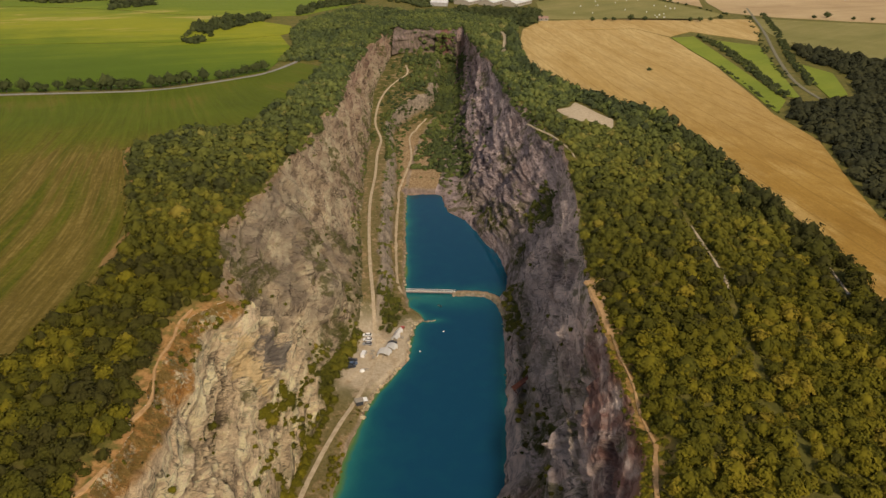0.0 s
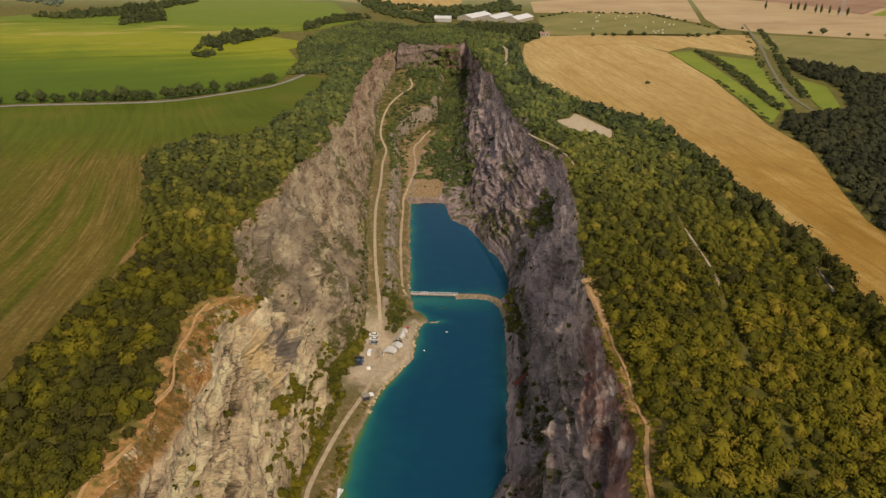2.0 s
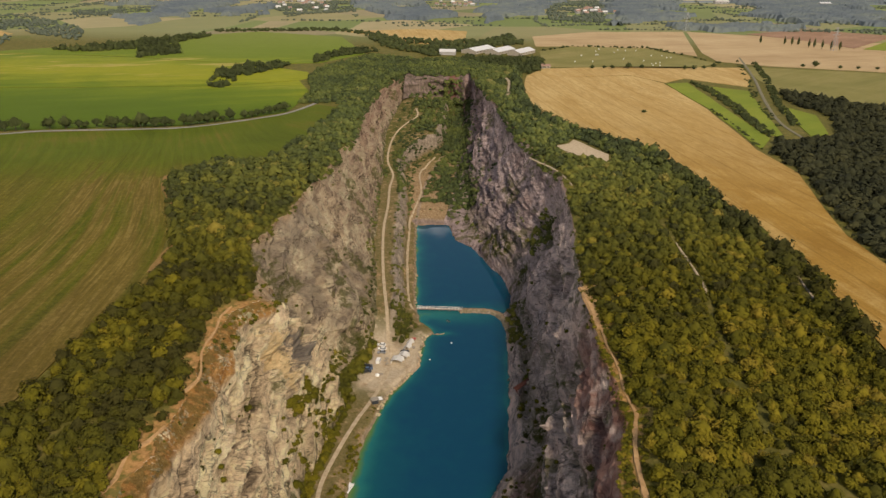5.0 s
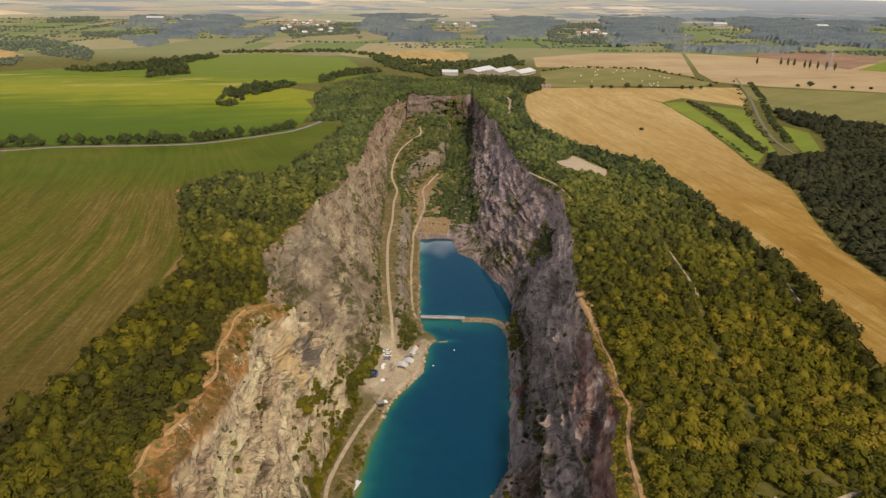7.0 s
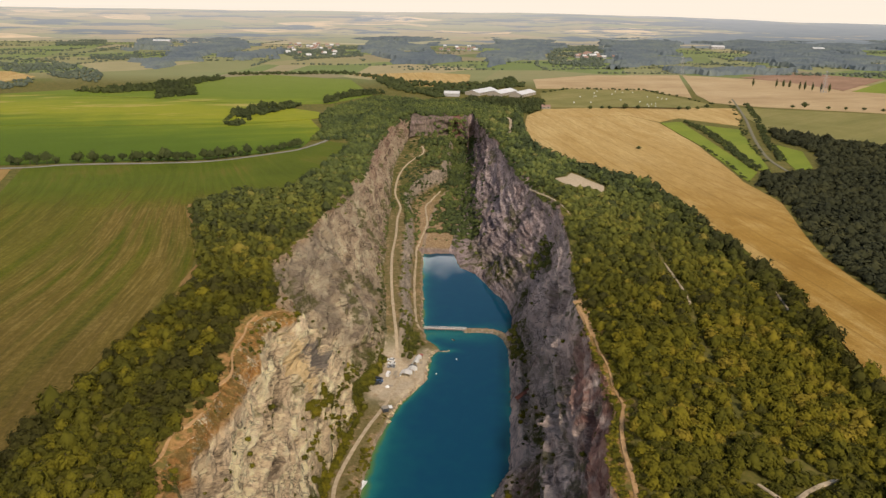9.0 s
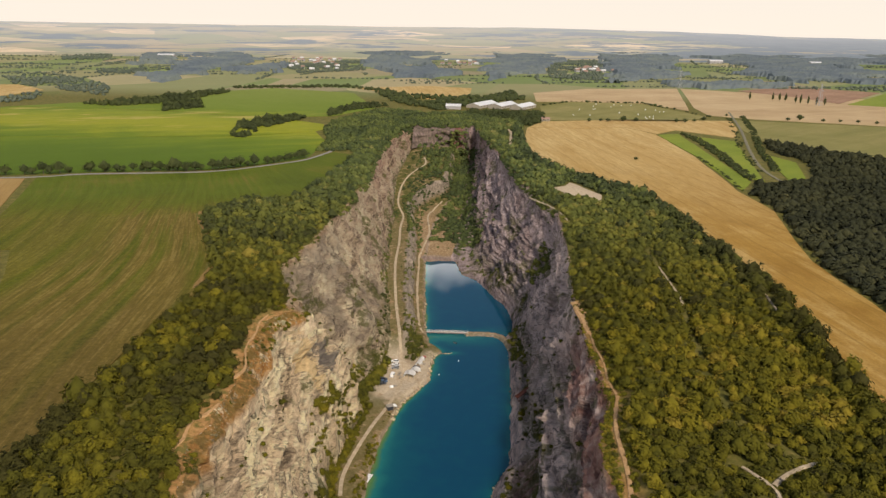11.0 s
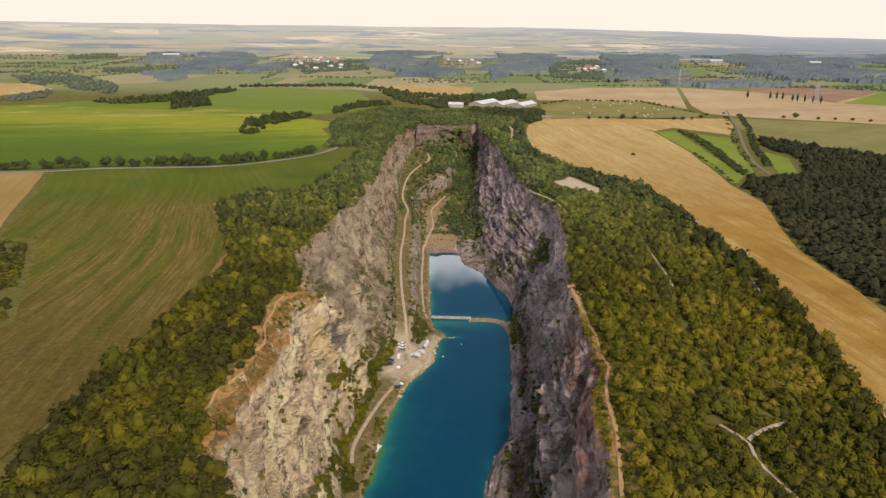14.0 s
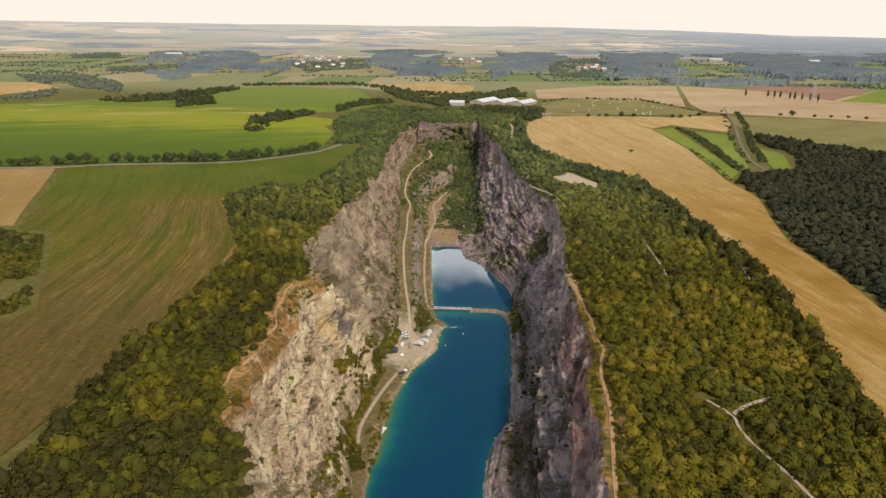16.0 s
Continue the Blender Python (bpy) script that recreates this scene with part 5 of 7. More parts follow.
RIM_FAR = [(58, 448), (63, 437), (70, 424), (75, 408), (78, 392), (78.5, 380)]


def rim_heights(x, y):
    return np.array([rim_ground(a, b) for a, b in zip(x, y)])


def strip_right():
    x, y = jittered(20, 172, 0, 900, 3.9, 11)
    edge = np.interp(y, Y, RIGHT_EDGE[:, 0])
    keep = (x > edge + 0.8 + 1.6 * (0.5 + vnoise(y / 9, 4.0))) & (x < outer_right(y) - 1)
    keep &= off_line(x, y, RIM_PATH, 2.5) & off_line(x, y, RIM_PATH[:3], 3.6) & off_line(x, y, RIM_PATH[5:], 3.7) & off_line(x, y, [(60, 238), (69.5, 239)], 2.8) & off_line(x, y, WOOD_PATH, 3.1) & off_line(x, y, FORKS[:6], 3.4) & off_line(x, y, FORKS[5:], 2.5) & off_line(x, y, EDGE_PATH, 2.2) & off_line(x, y, [(88, 100), (94, 90)], 2.8)
    keep &= ~inside_ring(x, y, CLEARING) & off_line(x, y, TRAIL, 2.2) & off_line(x, y, RIM_FAR, 2.0) & off_line(x, y, [(62, 880), (70, 800), (66, 740), (60, 690)], 4)
    sparse = (fbm(x / 12, y / 12, 5, 3) < -1.05) | ((fbm(x / 14, y / 14, 8, 2) < -0.2) & (x < edge + 9) & (y < 130))
    keep &= ~sparse
    x, y = x[keep], y[keep]
    rng = np.random.RandomState(5)
    margin = smooth(14, 3, outer_right(y) - x)
    r = 1.8 + 2.0 * rng.uniform(0, 1, len(x)) ** 1.8 + 0.55 * np.clip(fbm(x / 18, y / 18, 2, 2), 0, 1) + 0.7 * margin
    r *= np.where(rng.uniform(0, 1, len(x)) > 0.95, 1.4, 1.0)
    h = rng.uniform(0.7, 1.55, len(x)) + 0.4 * margin
    tint = 0.44 + 0.24 * fbm(x / 34, y / 34, 1, 3) + rng.normal(size=len(x)) * 0.21 - 0.40 * margin - 0.02 * smooth(250, 460, y) + 0.20 * (1 - smooth(120, 260, y))
    return x, y, r, h, tint


def strip_left():
    x, y = jittered(-190, -40, 0, 900, 3.9, 12)
    edge = np.interp(y, Y, LEFT_EDGE[:, 0])
    bare = (0.8 + 4.0 * np.maximum(0, vnoise(y / 13, 8.0))) * smooth(60, 90, y) * (1 - smooth(212, 222, y))
    keep = (x < edge - 0.6 - bare - 2.0 * np.maximum(0, vnoise(y / 8, 1.0))) & (x > outer_left(y) + 1)
    keep &= ~((fbm(x / 12, y / 12, 9, 3) < -1.05))
    x, y = x[keep], y[keep]
    rng = np.random.RandomState(6)
    margin = smooth(10, 2, x - outer_left(y))
    r = 1.8 + 2.0 * rng.uniform(0, 1, len(x)) ** 1.8 + 0.6 * np.clip(fbm(x / 18, y / 18, 3, 2), 0, 1) + 0.3 * margin
    r *= np.where(rng.uniform(0, 1, len(x)) > 0.95, 1.4, 1.0)
    h = rng.uniform(0.7, 1.55, len(x)) + 0.2 * margin
    # near crowns get a darker tint, standing in for the picture's corner falloff
    tint = 0.40 + 0.24 * fbm(x / 34, y / 34, 7, 3) + rng.normal(size=len(x)) * 0.21 - 0.22 * margin - 0.28 * (1 - smooth(110, 200, y))
    return x, y, r, h, tint


def sow_strip(x, y, r, h, tint, side, single):
    """The scrub of one side, the stretch named by single as trees of their own."""
    z = rim_heights(x, y) - 0.3
    places = np.stack([x, y, z, r, h], 1)
    near, mid = y < 200, (y >= 200) & (y < 330)
    far = y >= 330
    own = near & single
    for sel, shapes, what in ((near & ~own, CROWNS_NEAR, "near"), (mid, CROWNS_MID, "middle"), (far, CROWNS_FAR, "far")):
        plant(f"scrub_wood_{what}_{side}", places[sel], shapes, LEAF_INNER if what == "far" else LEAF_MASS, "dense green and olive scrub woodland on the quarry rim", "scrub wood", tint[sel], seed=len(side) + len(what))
    return places[own]


def trunk_mesh(seed):
    rng = random.Random(seed)
    bm = bmesh.new()
    rod(bm, (0, 0, -0.4), (0.05, 0.02, 0.7), 0.07, 0.045, 7)
    for k in range(4):
        a = k * 1.57 + rng.uniform(-0.5, 0.5)
        rod(bm, (0.05, 0.02, 0.45 + 0.08 * k), (0.5 * math.cos(a), 0.5 * math.sin(a), 0.9 + rng.uniform(0, 0.2)), 0.035, 0.012, 5)
    me = bpy.data.meshes.new("trunk")
    bm.to_mesh(me)
    bm.free()
    me.materials.append(BARK)
    return me


TRUNKS = [trunk_mesh(s) for s in range(3)]


def crown_meshes(shapes, material):
    return [mesh_from("crown", v, f, material, shade=s) for v, f, s in shapes]


SINGLE_CROWNS = crown_meshes(CROWNS_NEAR, LEAF_SINGLE)
ROAD_CROWNS = crown_meshes(CROWNS_NEAR, LEAF_DEEP_SINGLE)


def tree(name, x, y, z, r, h, crowns, label, group, seed, stem=0.35, category="tree"):
    """One tree: trunk with limbs and a crown, scaled to its radius."""
    rng = random.Random(seed)
    base = empty(name, pose(x, y, z, 0, 0, rng.uniform(0, 360)), label, category, group)
    trunk = new("trunk", rng.choice(TRUNKS))
    crown = new("crown", rng.choice(crowns))
    for ob, sc, up in ((trunk, (r, r, r * h), 0), (crown, (r, r, r * h), stem * r * h)):
        ob.parent = base
        ob.matrix_local = Matrix.LocRotScale((0, 0, up), None, sc)
    return base


xr, yr, rr_, hr, tr = strip_right()
xl, yl, rl_, hl, tl = strip_left()
own_r = sow_strip(xr, yr, rr_, hr, tr, "right", (yr > 62) & (yr < 118) & (xr < 104) & (xr > 62))
own_l = sow_strip(xl, yl, rl_, hl, tl, "left", (yl > 78) & (yl < 128) & (xl > -134))
for k, (x, y, z, r, h) in enumerate(own_r[:160]):
    tree("shrub_tree", x, y, z, r, h, SINGLE_CROWNS, "bushy green broadleaf shrub in the rim scrub", "scrub trees on the rim", k, 0.1)
for k, (x, y, z, r, h) in enumerate(own_l[:140]):
    tree("shrub_tree", x, y, z, r, h, SINGLE_CROWNS, "bushy green broadleaf shrub in the rim scrub", "scrub trees on the rim", 500 + k, 0.1)
for name, rest, s in (("scrub_rest_right", own_r[160:], 1), ("scrub_rest_left", own_l[140:], 2)):
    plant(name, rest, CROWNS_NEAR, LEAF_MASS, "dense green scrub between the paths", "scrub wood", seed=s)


def rim_tufts():
    """Dry low growth between the right rim's edge and its path."""
    rng = np.random.RandomState(31)
    y = rng.uniform(20, 300, 1500)
    x = np.interp(y, Y, RIGHT_EDGE[:, 0]) + rng.uniform(-0.3, 5.0, len(y)) ** 1.0
    keep = off_line(x, y, RIM_PATH, 1.1) & (fbm(x / 5, y / 5, 3, 2) > -0.35)
    x, y = x[keep], y[keep]
    r = 0.35 + 0.8 * rng.uniform(0, 1, len(x)) ** 2
    tint = np.clip(rng.uniform(0.35, 1.05, len(x)), 0, 1)
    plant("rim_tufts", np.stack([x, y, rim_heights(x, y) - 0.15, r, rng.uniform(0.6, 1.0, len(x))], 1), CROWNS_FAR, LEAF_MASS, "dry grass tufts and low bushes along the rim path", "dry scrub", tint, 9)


rim_tufts()


def path_verges():
    """Low growth that closes in on the footpaths of the right wood."""
    rng = np.random.RandomState(37)
    xs, ys = [], []
    for line in (FORKS, WOOD_PATH, RIM_PATH, [(88, 100), (94, 90)]):
        for (ax, ay), (bx, by) in zip(line, line[1:]):
            far = math.hypot(bx - ax, by - ay)
            count = int(far * 3.2)
            t, side = rng.uniform(0, 1, count), rng.choice((-1.0, 1.0), count) * rng.uniform(1.5, 3.6, count)
            xs.append(ax + (bx - ax) * t + (by - ay) / far * side)
            ys.append(ay + (by - ay) * t - (bx - ax) / far * side)
    x, y = np.concatenate(xs), np.concatenate(ys)
    keep = (x > np.interp(y, Y, RIGHT_EDGE[:, 0]) + 0.3) & off_line(x, y, FORKS, 1.4) & off_line(x, y, WOOD_PATH, 1.2) & off_line(x, y, RIM_PATH, 1.4) & off_line(x, y, [(88, 100), (94, 90)], 1.2)
    x, y = x[keep], y[keep]
    r = 0.5 + 0.9 * rng.uniform(0, 1, len(x)) ** 1.5
    tint = np.clip(0.45 + rng.normal(size=len(x)) * 0.2, 0, 1)
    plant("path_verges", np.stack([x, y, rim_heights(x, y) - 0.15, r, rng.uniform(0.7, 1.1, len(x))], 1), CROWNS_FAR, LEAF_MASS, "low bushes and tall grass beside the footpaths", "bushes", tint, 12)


path_verges()


def wood(name, ring, gap, radius, tall, shapes, material, label, seed, cover=1.0, ground=PLATEAU):
    xs, ys = [p[0] for p in ring], [p[1] for p in ring]
    x, y = jittered(min(xs), max(xs), min(ys), max(ys), gap, seed)
    keep = inside_ring(x, y, ring)
    rng = np.random.RandomState(seed)
    keep &= 0.5 + 0.5 * fbm(x / (gap * 5), y / (gap * 5), seed, 3) + rng.uniform(-0.15, 0.15, len(x)) < cover + 0.2
    x, y = x[keep], y[keep]
    r = radius * rng.uniform(0.75, 1.3, len(x))
    z = np.full(len(x), ground) if np.isscalar(ground) else ground(x, y)
    return plant(name, np.stack([x, y, z - 0.2 * r, r, tall * rng.uniform(0.8, 1.25, len(x))], 1), shapes, material, label, "wood", seed=seed)


# wood beyond the wheat; a cloud's shadow is put into its leaf colour
wood("dark_wood", [(242, 474), (242, 416), (224, 337), (214, 300), (213, 230), (208, 180), (202, 100), (200, 60), (420, 60), (560, 400), (640, 640), (520, 690), (458, 614), (396, 694), (368, 738), (352, 690), (356, 608), (330, 530), (304, 512), (264, 500)], 6.0, 4.8, 1.05, CROWNS_WOOD, LEAF_CLOUD_SHADE, "dense deciduous wood beyond the wheat, cloud shadow in its leaf colour", 31)
wood("scrub_patch", [(-320, 298), (-276, 298), (-252, 260), (-226, 206), (-210, 176), (-218, 156), (-300, 130), (-420, 130), (-420, 300)], 4.6, 2.3, 0.9, CROWNS_FAR, LEAF_MASS, "patchy olive scrub island in the field", 32, 0.55)
wood("end_wood", [(-118, 640), (-104, 660), (-100, 760), (-88, 880), (-50, 980), (10, 1000), (80, 900), (92, 860), (84, 800), (40, 846), (20, 849), (-45, 849), (-60, 835), (-72, 800), (-80, 720), (-84, 650)], 4.6, 2.7, 1.1, CROWNS_FAR, LEAF_INNER, "light green scrub wood behind the quarry end", 33)
wood("end_wood_outer", [(-150, 640), (-116, 646), (-103, 760), (-90, 880), (-52, 985), (-120, 1030), (-172, 880), (-172, 800), (-152, 720)], 5.2, 3.0, 1.1, CROWNS_FAR, LEAF_INNER, "green scrub wood along the road", 34)
wood("farm_wood", [(12, 990), (30, 1005), (134, 992), (126, 905), (100, 850), (90, 870), (80, 905)], 7, 4.2, 1.3, CROWNS_FAR, LEAF_DEEP, "dark trees round the farm sheds", 35)
wood("field_copse", [(-276, 728), (-294, 846), (-267, 908), (-236, 925), (-214, 900), (-240, 830), (-252, 726)], 7, 4.2, 1.2, CROWNS_FAR, LEAF_DEEP, "dark copse in the green field", 36, 0.34)
wood("crest_copse", [(-446, 962), (-489, 1085), (-452, 1135), (-402, 1012)], 8, 4.6, 1.2, CROWNS_FAR, LEAF_DEEP, "dark copse on the crest", 37, 0.42)
wood("crest_trees", [(-610, 1040), (-540, 1140), (-499, 1248), (-458, 1315), (-436, 1256), (-490, 1060), (-545, 1020)], 10, 5.0, 1.2, CROWNS_FAR, LEAF_DEEP, "loose row of dark trees on the crest", 38, 0.45)
wood("ridge_hedge", [(-196, 990), (-169, 1080), (-123, 1115), (-114, 1062), (-156, 1006), (-186, 930)], 8, 4.4, 1.1, CROWNS_FAR, LEAF_DEEP, "dark hedge trees along the ridge", 39, 0.7)
wood("crest_hedge", [(-470, 1380), (-238, 1440), (-120, 1330), (-124, 1290), (-236, 1400), (-450, 1345)], 10, 4.6, 1.0, CROWNS_TINY, LEAF_DEEP, "dark hedge along the crest", 40, 0.7)
wood("valley_trees", [(-165, 1320), (-31, 1225), (60, 1235), (111, 1350), (130, 1190), (42, 1120), (-27, 1010), (-110, 1125)], 10, 5.2, 1.1, CROWNS_TINY, LEAF_DEEP, "dark trees in the dip behind the quarry", 41, 0.6)
wood("meadow_hedge", [(262, 520), (270, 522), (287, 640), (298, 740), (296, 790), (286, 798), (282, 690)], 5, 2.4, 1.1, CROWNS_FAR, LEAF_DEEP, "dark hedge between two meadows", 42, 0.8)
wood("wheat_hedge", [(238, 480), (250, 560), (254, 640), (257, 640), (252, 560), (242, 478)], 4, 1.7, 0.9, CROWNS_FAR, LEAF_DEEP, "low hedge at the wheat's edge", 43, 0.6)
wood("lane_hedge_west", [(292, 560), (322, 680), (374, 835), (425, 1000), (420, 1004), (368, 840), (316, 684), (286, 565)], 5, 1.6, 1.0, CROWNS_FAR, LEAF_DEEP, "hedge beside the lane", 44, 0.3)
wood("lane_hedge_east", [(303, 566), (333, 672), (388, 830), (436, 985), (442, 982), (394, 826), (340, 670), (310, 564)], 4.5, 2.2, 1.1, CROWNS_FAR, LEAF_DEEP, "hedge beside the lane", 45, 0.6)
wood("bale_hedge", [(144, 1092), (206, 1165), (330, 1150), (384, 974), (389, 978), (336, 1160), (206, 1175), (140, 1098)], 8, 3.0, 0.9, CROWNS_TINY, LEAF_DEEP, "low hedge round the mown meadow", 46, 0.75)

# woods of the far valley side
FAR_RINGS = [
    [(163, 3500), (500, 3600), (245, 1791), (72, 1575)], [(764, 3500), (1120, 3500), (813, 2554), (530, 1732), (363, 1652)],
    [(1057, 3068), (2300, 3600), (1050, 1625), (853, 1599), (799, 1771), (1068, 2604)], [(528, 1675), (764, 1620), (714, 1503), (496, 1475)],
    [(-606, 1885), (-584, 2277), (-468, 1789), (-531, 1653)], [(-779, 1739), (-1012, 2852), (-847, 2783), (-696, 2255), (-716, 1818), (-616, 1402)],
    [(-1241, 2689), (-1174, 2812), (-895, 2116), (-1048, 2256)], [(-390, 3006), (-309, 3214), (-74, 3416), (-39, 1649), (-260, 1944)],
]
THIN_RINGS = [
    [(-1087, 1587), (-992, 1662), (-730, 1387), (-635, 1172), (-817, 1306), (-938, 1388)], [(-788, 1055), (-796, 1245), (-715, 1111), (-757, 1015)],
    [(350, 2623), (568, 2669), (363, 1652), (237, 1728)], [(-558, 2180), (-326, 2482), (-260, 1944), (-420, 1796)], [(-978, 1822), (-935, 2017), (-806, 1734), (-890, 1658)],
    [(-1511, 2624), (-1384, 2760), (-1240, 2454), (-1341, 2309)], [(700, 1500), (1000, 1560), (1100, 1420), (900, 1440)],
]
def canopy(name, ring, label, seed, step=6.0, tall=11.0):
    """A far wood as one billowing canopy with broken edges."""
    xs, ys = [p[0] for p in ring], [p[1] for p in ring]
    gx, gy = np.meshgrid(np.arange(min(xs) - 60, max(xs) + 60, step), np.arange(min(ys) - 60, max(ys) + 60, step))
    wx = gx + 60 * fbm(gx / 130, gy / 130, seed, 5)
    wy = gy + 110 * fbm(gx / 130, gy / 130, seed + 9, 5)
    ok = inside_ring(wx.ravel(), wy.ravel(), ring).reshape(gx.shape) & (fbm(gx / 130, gy / 200, seed + 3, 4) > -0.42)
    z = np.where(ok, PLATEAU + tall * (0.75 + 0.35 * fbm(gx / 60, gy / 60, seed, 3)) + 2.2 * lattice((gx / step).astype(np.int64), (gy / step).astype(np.int64), np.full(gx.shape, seed, np.int64)), PLATEAU - 1.0)
    jx = gx + 2.5 * vnoise(gx * 0.37, gy * 0.41, seed)
    jy = gy + 2.5 * vnoise(gx * 0.43, gy * 0.31, seed + 5)
    faces = grid_faces(*gx.shape)
    keep = ok.ravel()[faces].any(axis=1)
    verts = np.stack([jx, jy, z], -1).reshape(-1, 3)
    used, back = np.unique(faces[keep], return_inverse=True)
    tint = 0.45 + 0.35 * fbm(verts[used, 0] / 80, verts[used, 1] / 80, seed, 3) + 0.25 * vnoise(verts[used, 0] / 9, verts[used, 1] / 9, seed)
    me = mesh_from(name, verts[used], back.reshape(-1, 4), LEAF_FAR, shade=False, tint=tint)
    return tagged(new(name, me), label, "wood", kind="stuff")


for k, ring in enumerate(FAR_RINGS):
    canopy("far_wood", ring, "green wood on the far valley side, blue haze in its colour", 60 + k)
for k, ring in enumerate(THIN_RINGS):
    wood("far_trees", ring, 11, 4.4, 1.1, CROWNS_TINY, LEAF_VALLEY, "loose trees and hedges in the far farmland", 80 + k, 0.45)


def far_hedgerows():
    """Lines of trees along the field borders of the far valley."""
    rng = np.random.RandomState(95)
    xs, ys = [], []
    for _ in range(190):
        x0, y0 = rng.uniform(-2000, 2000), rng.uniform(1480, 2600)
        a = rng.choice((0.12, -0.10, 0.35, 1.5)) + rng.normal() * 0.12
        long = rng.uniform(60, 420)
        t = np.arange(0, long, 8.5) + rng.uniform(-3, 3, len(np.arange(0, long, 8.5)))
        bow = 0.00035 * rng.normal() * t * (long - t)
        xs.append(x0 + t * math.cos(a) - bow * math.sin(a) + rng.normal(size=len(t)) * 2.5)
        ys.append(y0 + t * math.sin(a) + bow * math.cos(a) + rng.normal(size=len(t)) * 2.5)
    x, y = np.concatenate(xs), np.concatenate(ys)
    keep = rng.uniform(0, 1, len(x)) < 0.85
    x, y = x[keep], y[keep]
    r = rng.uniform(2.6, 5.6, len(x))
    plant("far_hedgerows", np.stack([x, y, PLATEAU - 0.2 * r, r, rng.uniform(0.8, 1.2, len(x))], 1), CROWNS_TINY, LEAF_VALLEY, "hedgerows and lines of trees in the far farmland", "hedgerow", seed=95)


far_hedgerows()

# roadside trees, lone trees and poplars
_road = [(-640, 474), (-425, 489), (-331, 512), (-228, 529), (-181, 562), (-146, 606)]
rng_road = random.Random(4)
for k in range(66):
    t = k / 66 * 4.999 if k < 40 else 2.0 + (k - 40) / 26 * 2.999
    i = int(t)
    u = t - i
    a, b = Vector(_road[i]), Vector(_road[i + 1])
    p = a + (b - a) * u
    if rng_road.random() < 0.16:
        continue
    side = 6.0 + rng_road.uniform(-1.5, 3)
    tree("roadside_tree", p.x, p.y + side, PLATEAU - 0.1, rng_road.uniform(3.4, 5.6), rng_road.uniform(1.05, 1.4), ROAD_CROWNS, "dark green broadleaf tree beside the country road", "trees along the road", 900 + k, 0.45)
for k, (x, y, r) in enumerate(((184, 614, 2.4), (190, 905, 3.4), (207, 908, 3.0), (217, 905, 3.6), (240, 911, 5.0), (259, 913, 3.6), (315, 906, 3.6), (328, 908, 4.0), (343, 914, 3.2), (361, 929, 3.8), (489, 941, 3.2), (510, 949, 5.5), (536, 932, 3.0), (559, 928, 3.0), (582, 923, 3.4), (602, 912, 3.2))):
    tree("field_tree", x, y, PLATEAU - 0.1, r, 1.1, ROAD_CROWNS, "lone dark broadleaf tree at a field edge", "field edge trees", 1200 + k, 0.3)
for k, (x, y) in enumerate(((552, 1234), (587, 1217), (595, 1207), (602, 1198), (613, 1182), (619, 1176), (625, 1161), (636, 1153), (646, 1145))):
    tree("poplar", x, y, PLATEAU - 0.2, 2.2, 5.5, ROAD_CROWNS, "tall slender dark poplar", "poplars in the tan field", 1300 + k, 0.2)


# scrub in the pit
HAUL_ROAD = [(-52, 172), (-53, 188), (-48, 215), (-43, 234), (-37, 252), (-33, 272), (-31.5, 290), (-34, 302), (-37, 326), (-42, 362), (-46, 400), (-49.2, 443), (-50, 492), (-52.2, 535), (-51.9, 571), (-58.4, 599), (-60.9, 621), (-60.4, 658), (-55.6, 691), (-46, 721), (-38, 738), (-37, 752), (-40, 772)]
LOWER_ROAD = [(-22, 346), (-25.5, 358), (-29, 400), (-31, 437), (-32, 480), (-33, 503), (-30.2, 524), (-26, 569), (-29.3, 621), (-22, 649), (-15, 668)]
def sow_grid(grid, v, lo, hi, y0, y1, density, seed, low=-9.0, size=(0.8, 1.8)):
    """Places of bushes on a sheet, within a band of its section."""
    rng = np.random.RandomState(seed)
    flat, vv = grid.reshape(-1, 3), v.reshape(-1)
    patch = fbm(flat[:, 0] / 13 + seed, flat[:, 1] / 13, flat[:, 2] / 13, 3)
    ok = (vv > lo) & (vv < hi) & (flat[:, 1] > y0) & (flat[:, 1] < y1) & (patch > low) & (rng.uniform(0, 1, len(vv)) < density) & (flat[:, 2] > 0.5)
    p = flat[ok]
    return np.concatenate([p - (0, 0, 0.3), rng.uniform(*size, len(p))[:, None], rng.uniform(0.7, 1.2, len(p))[:, None]], 1)


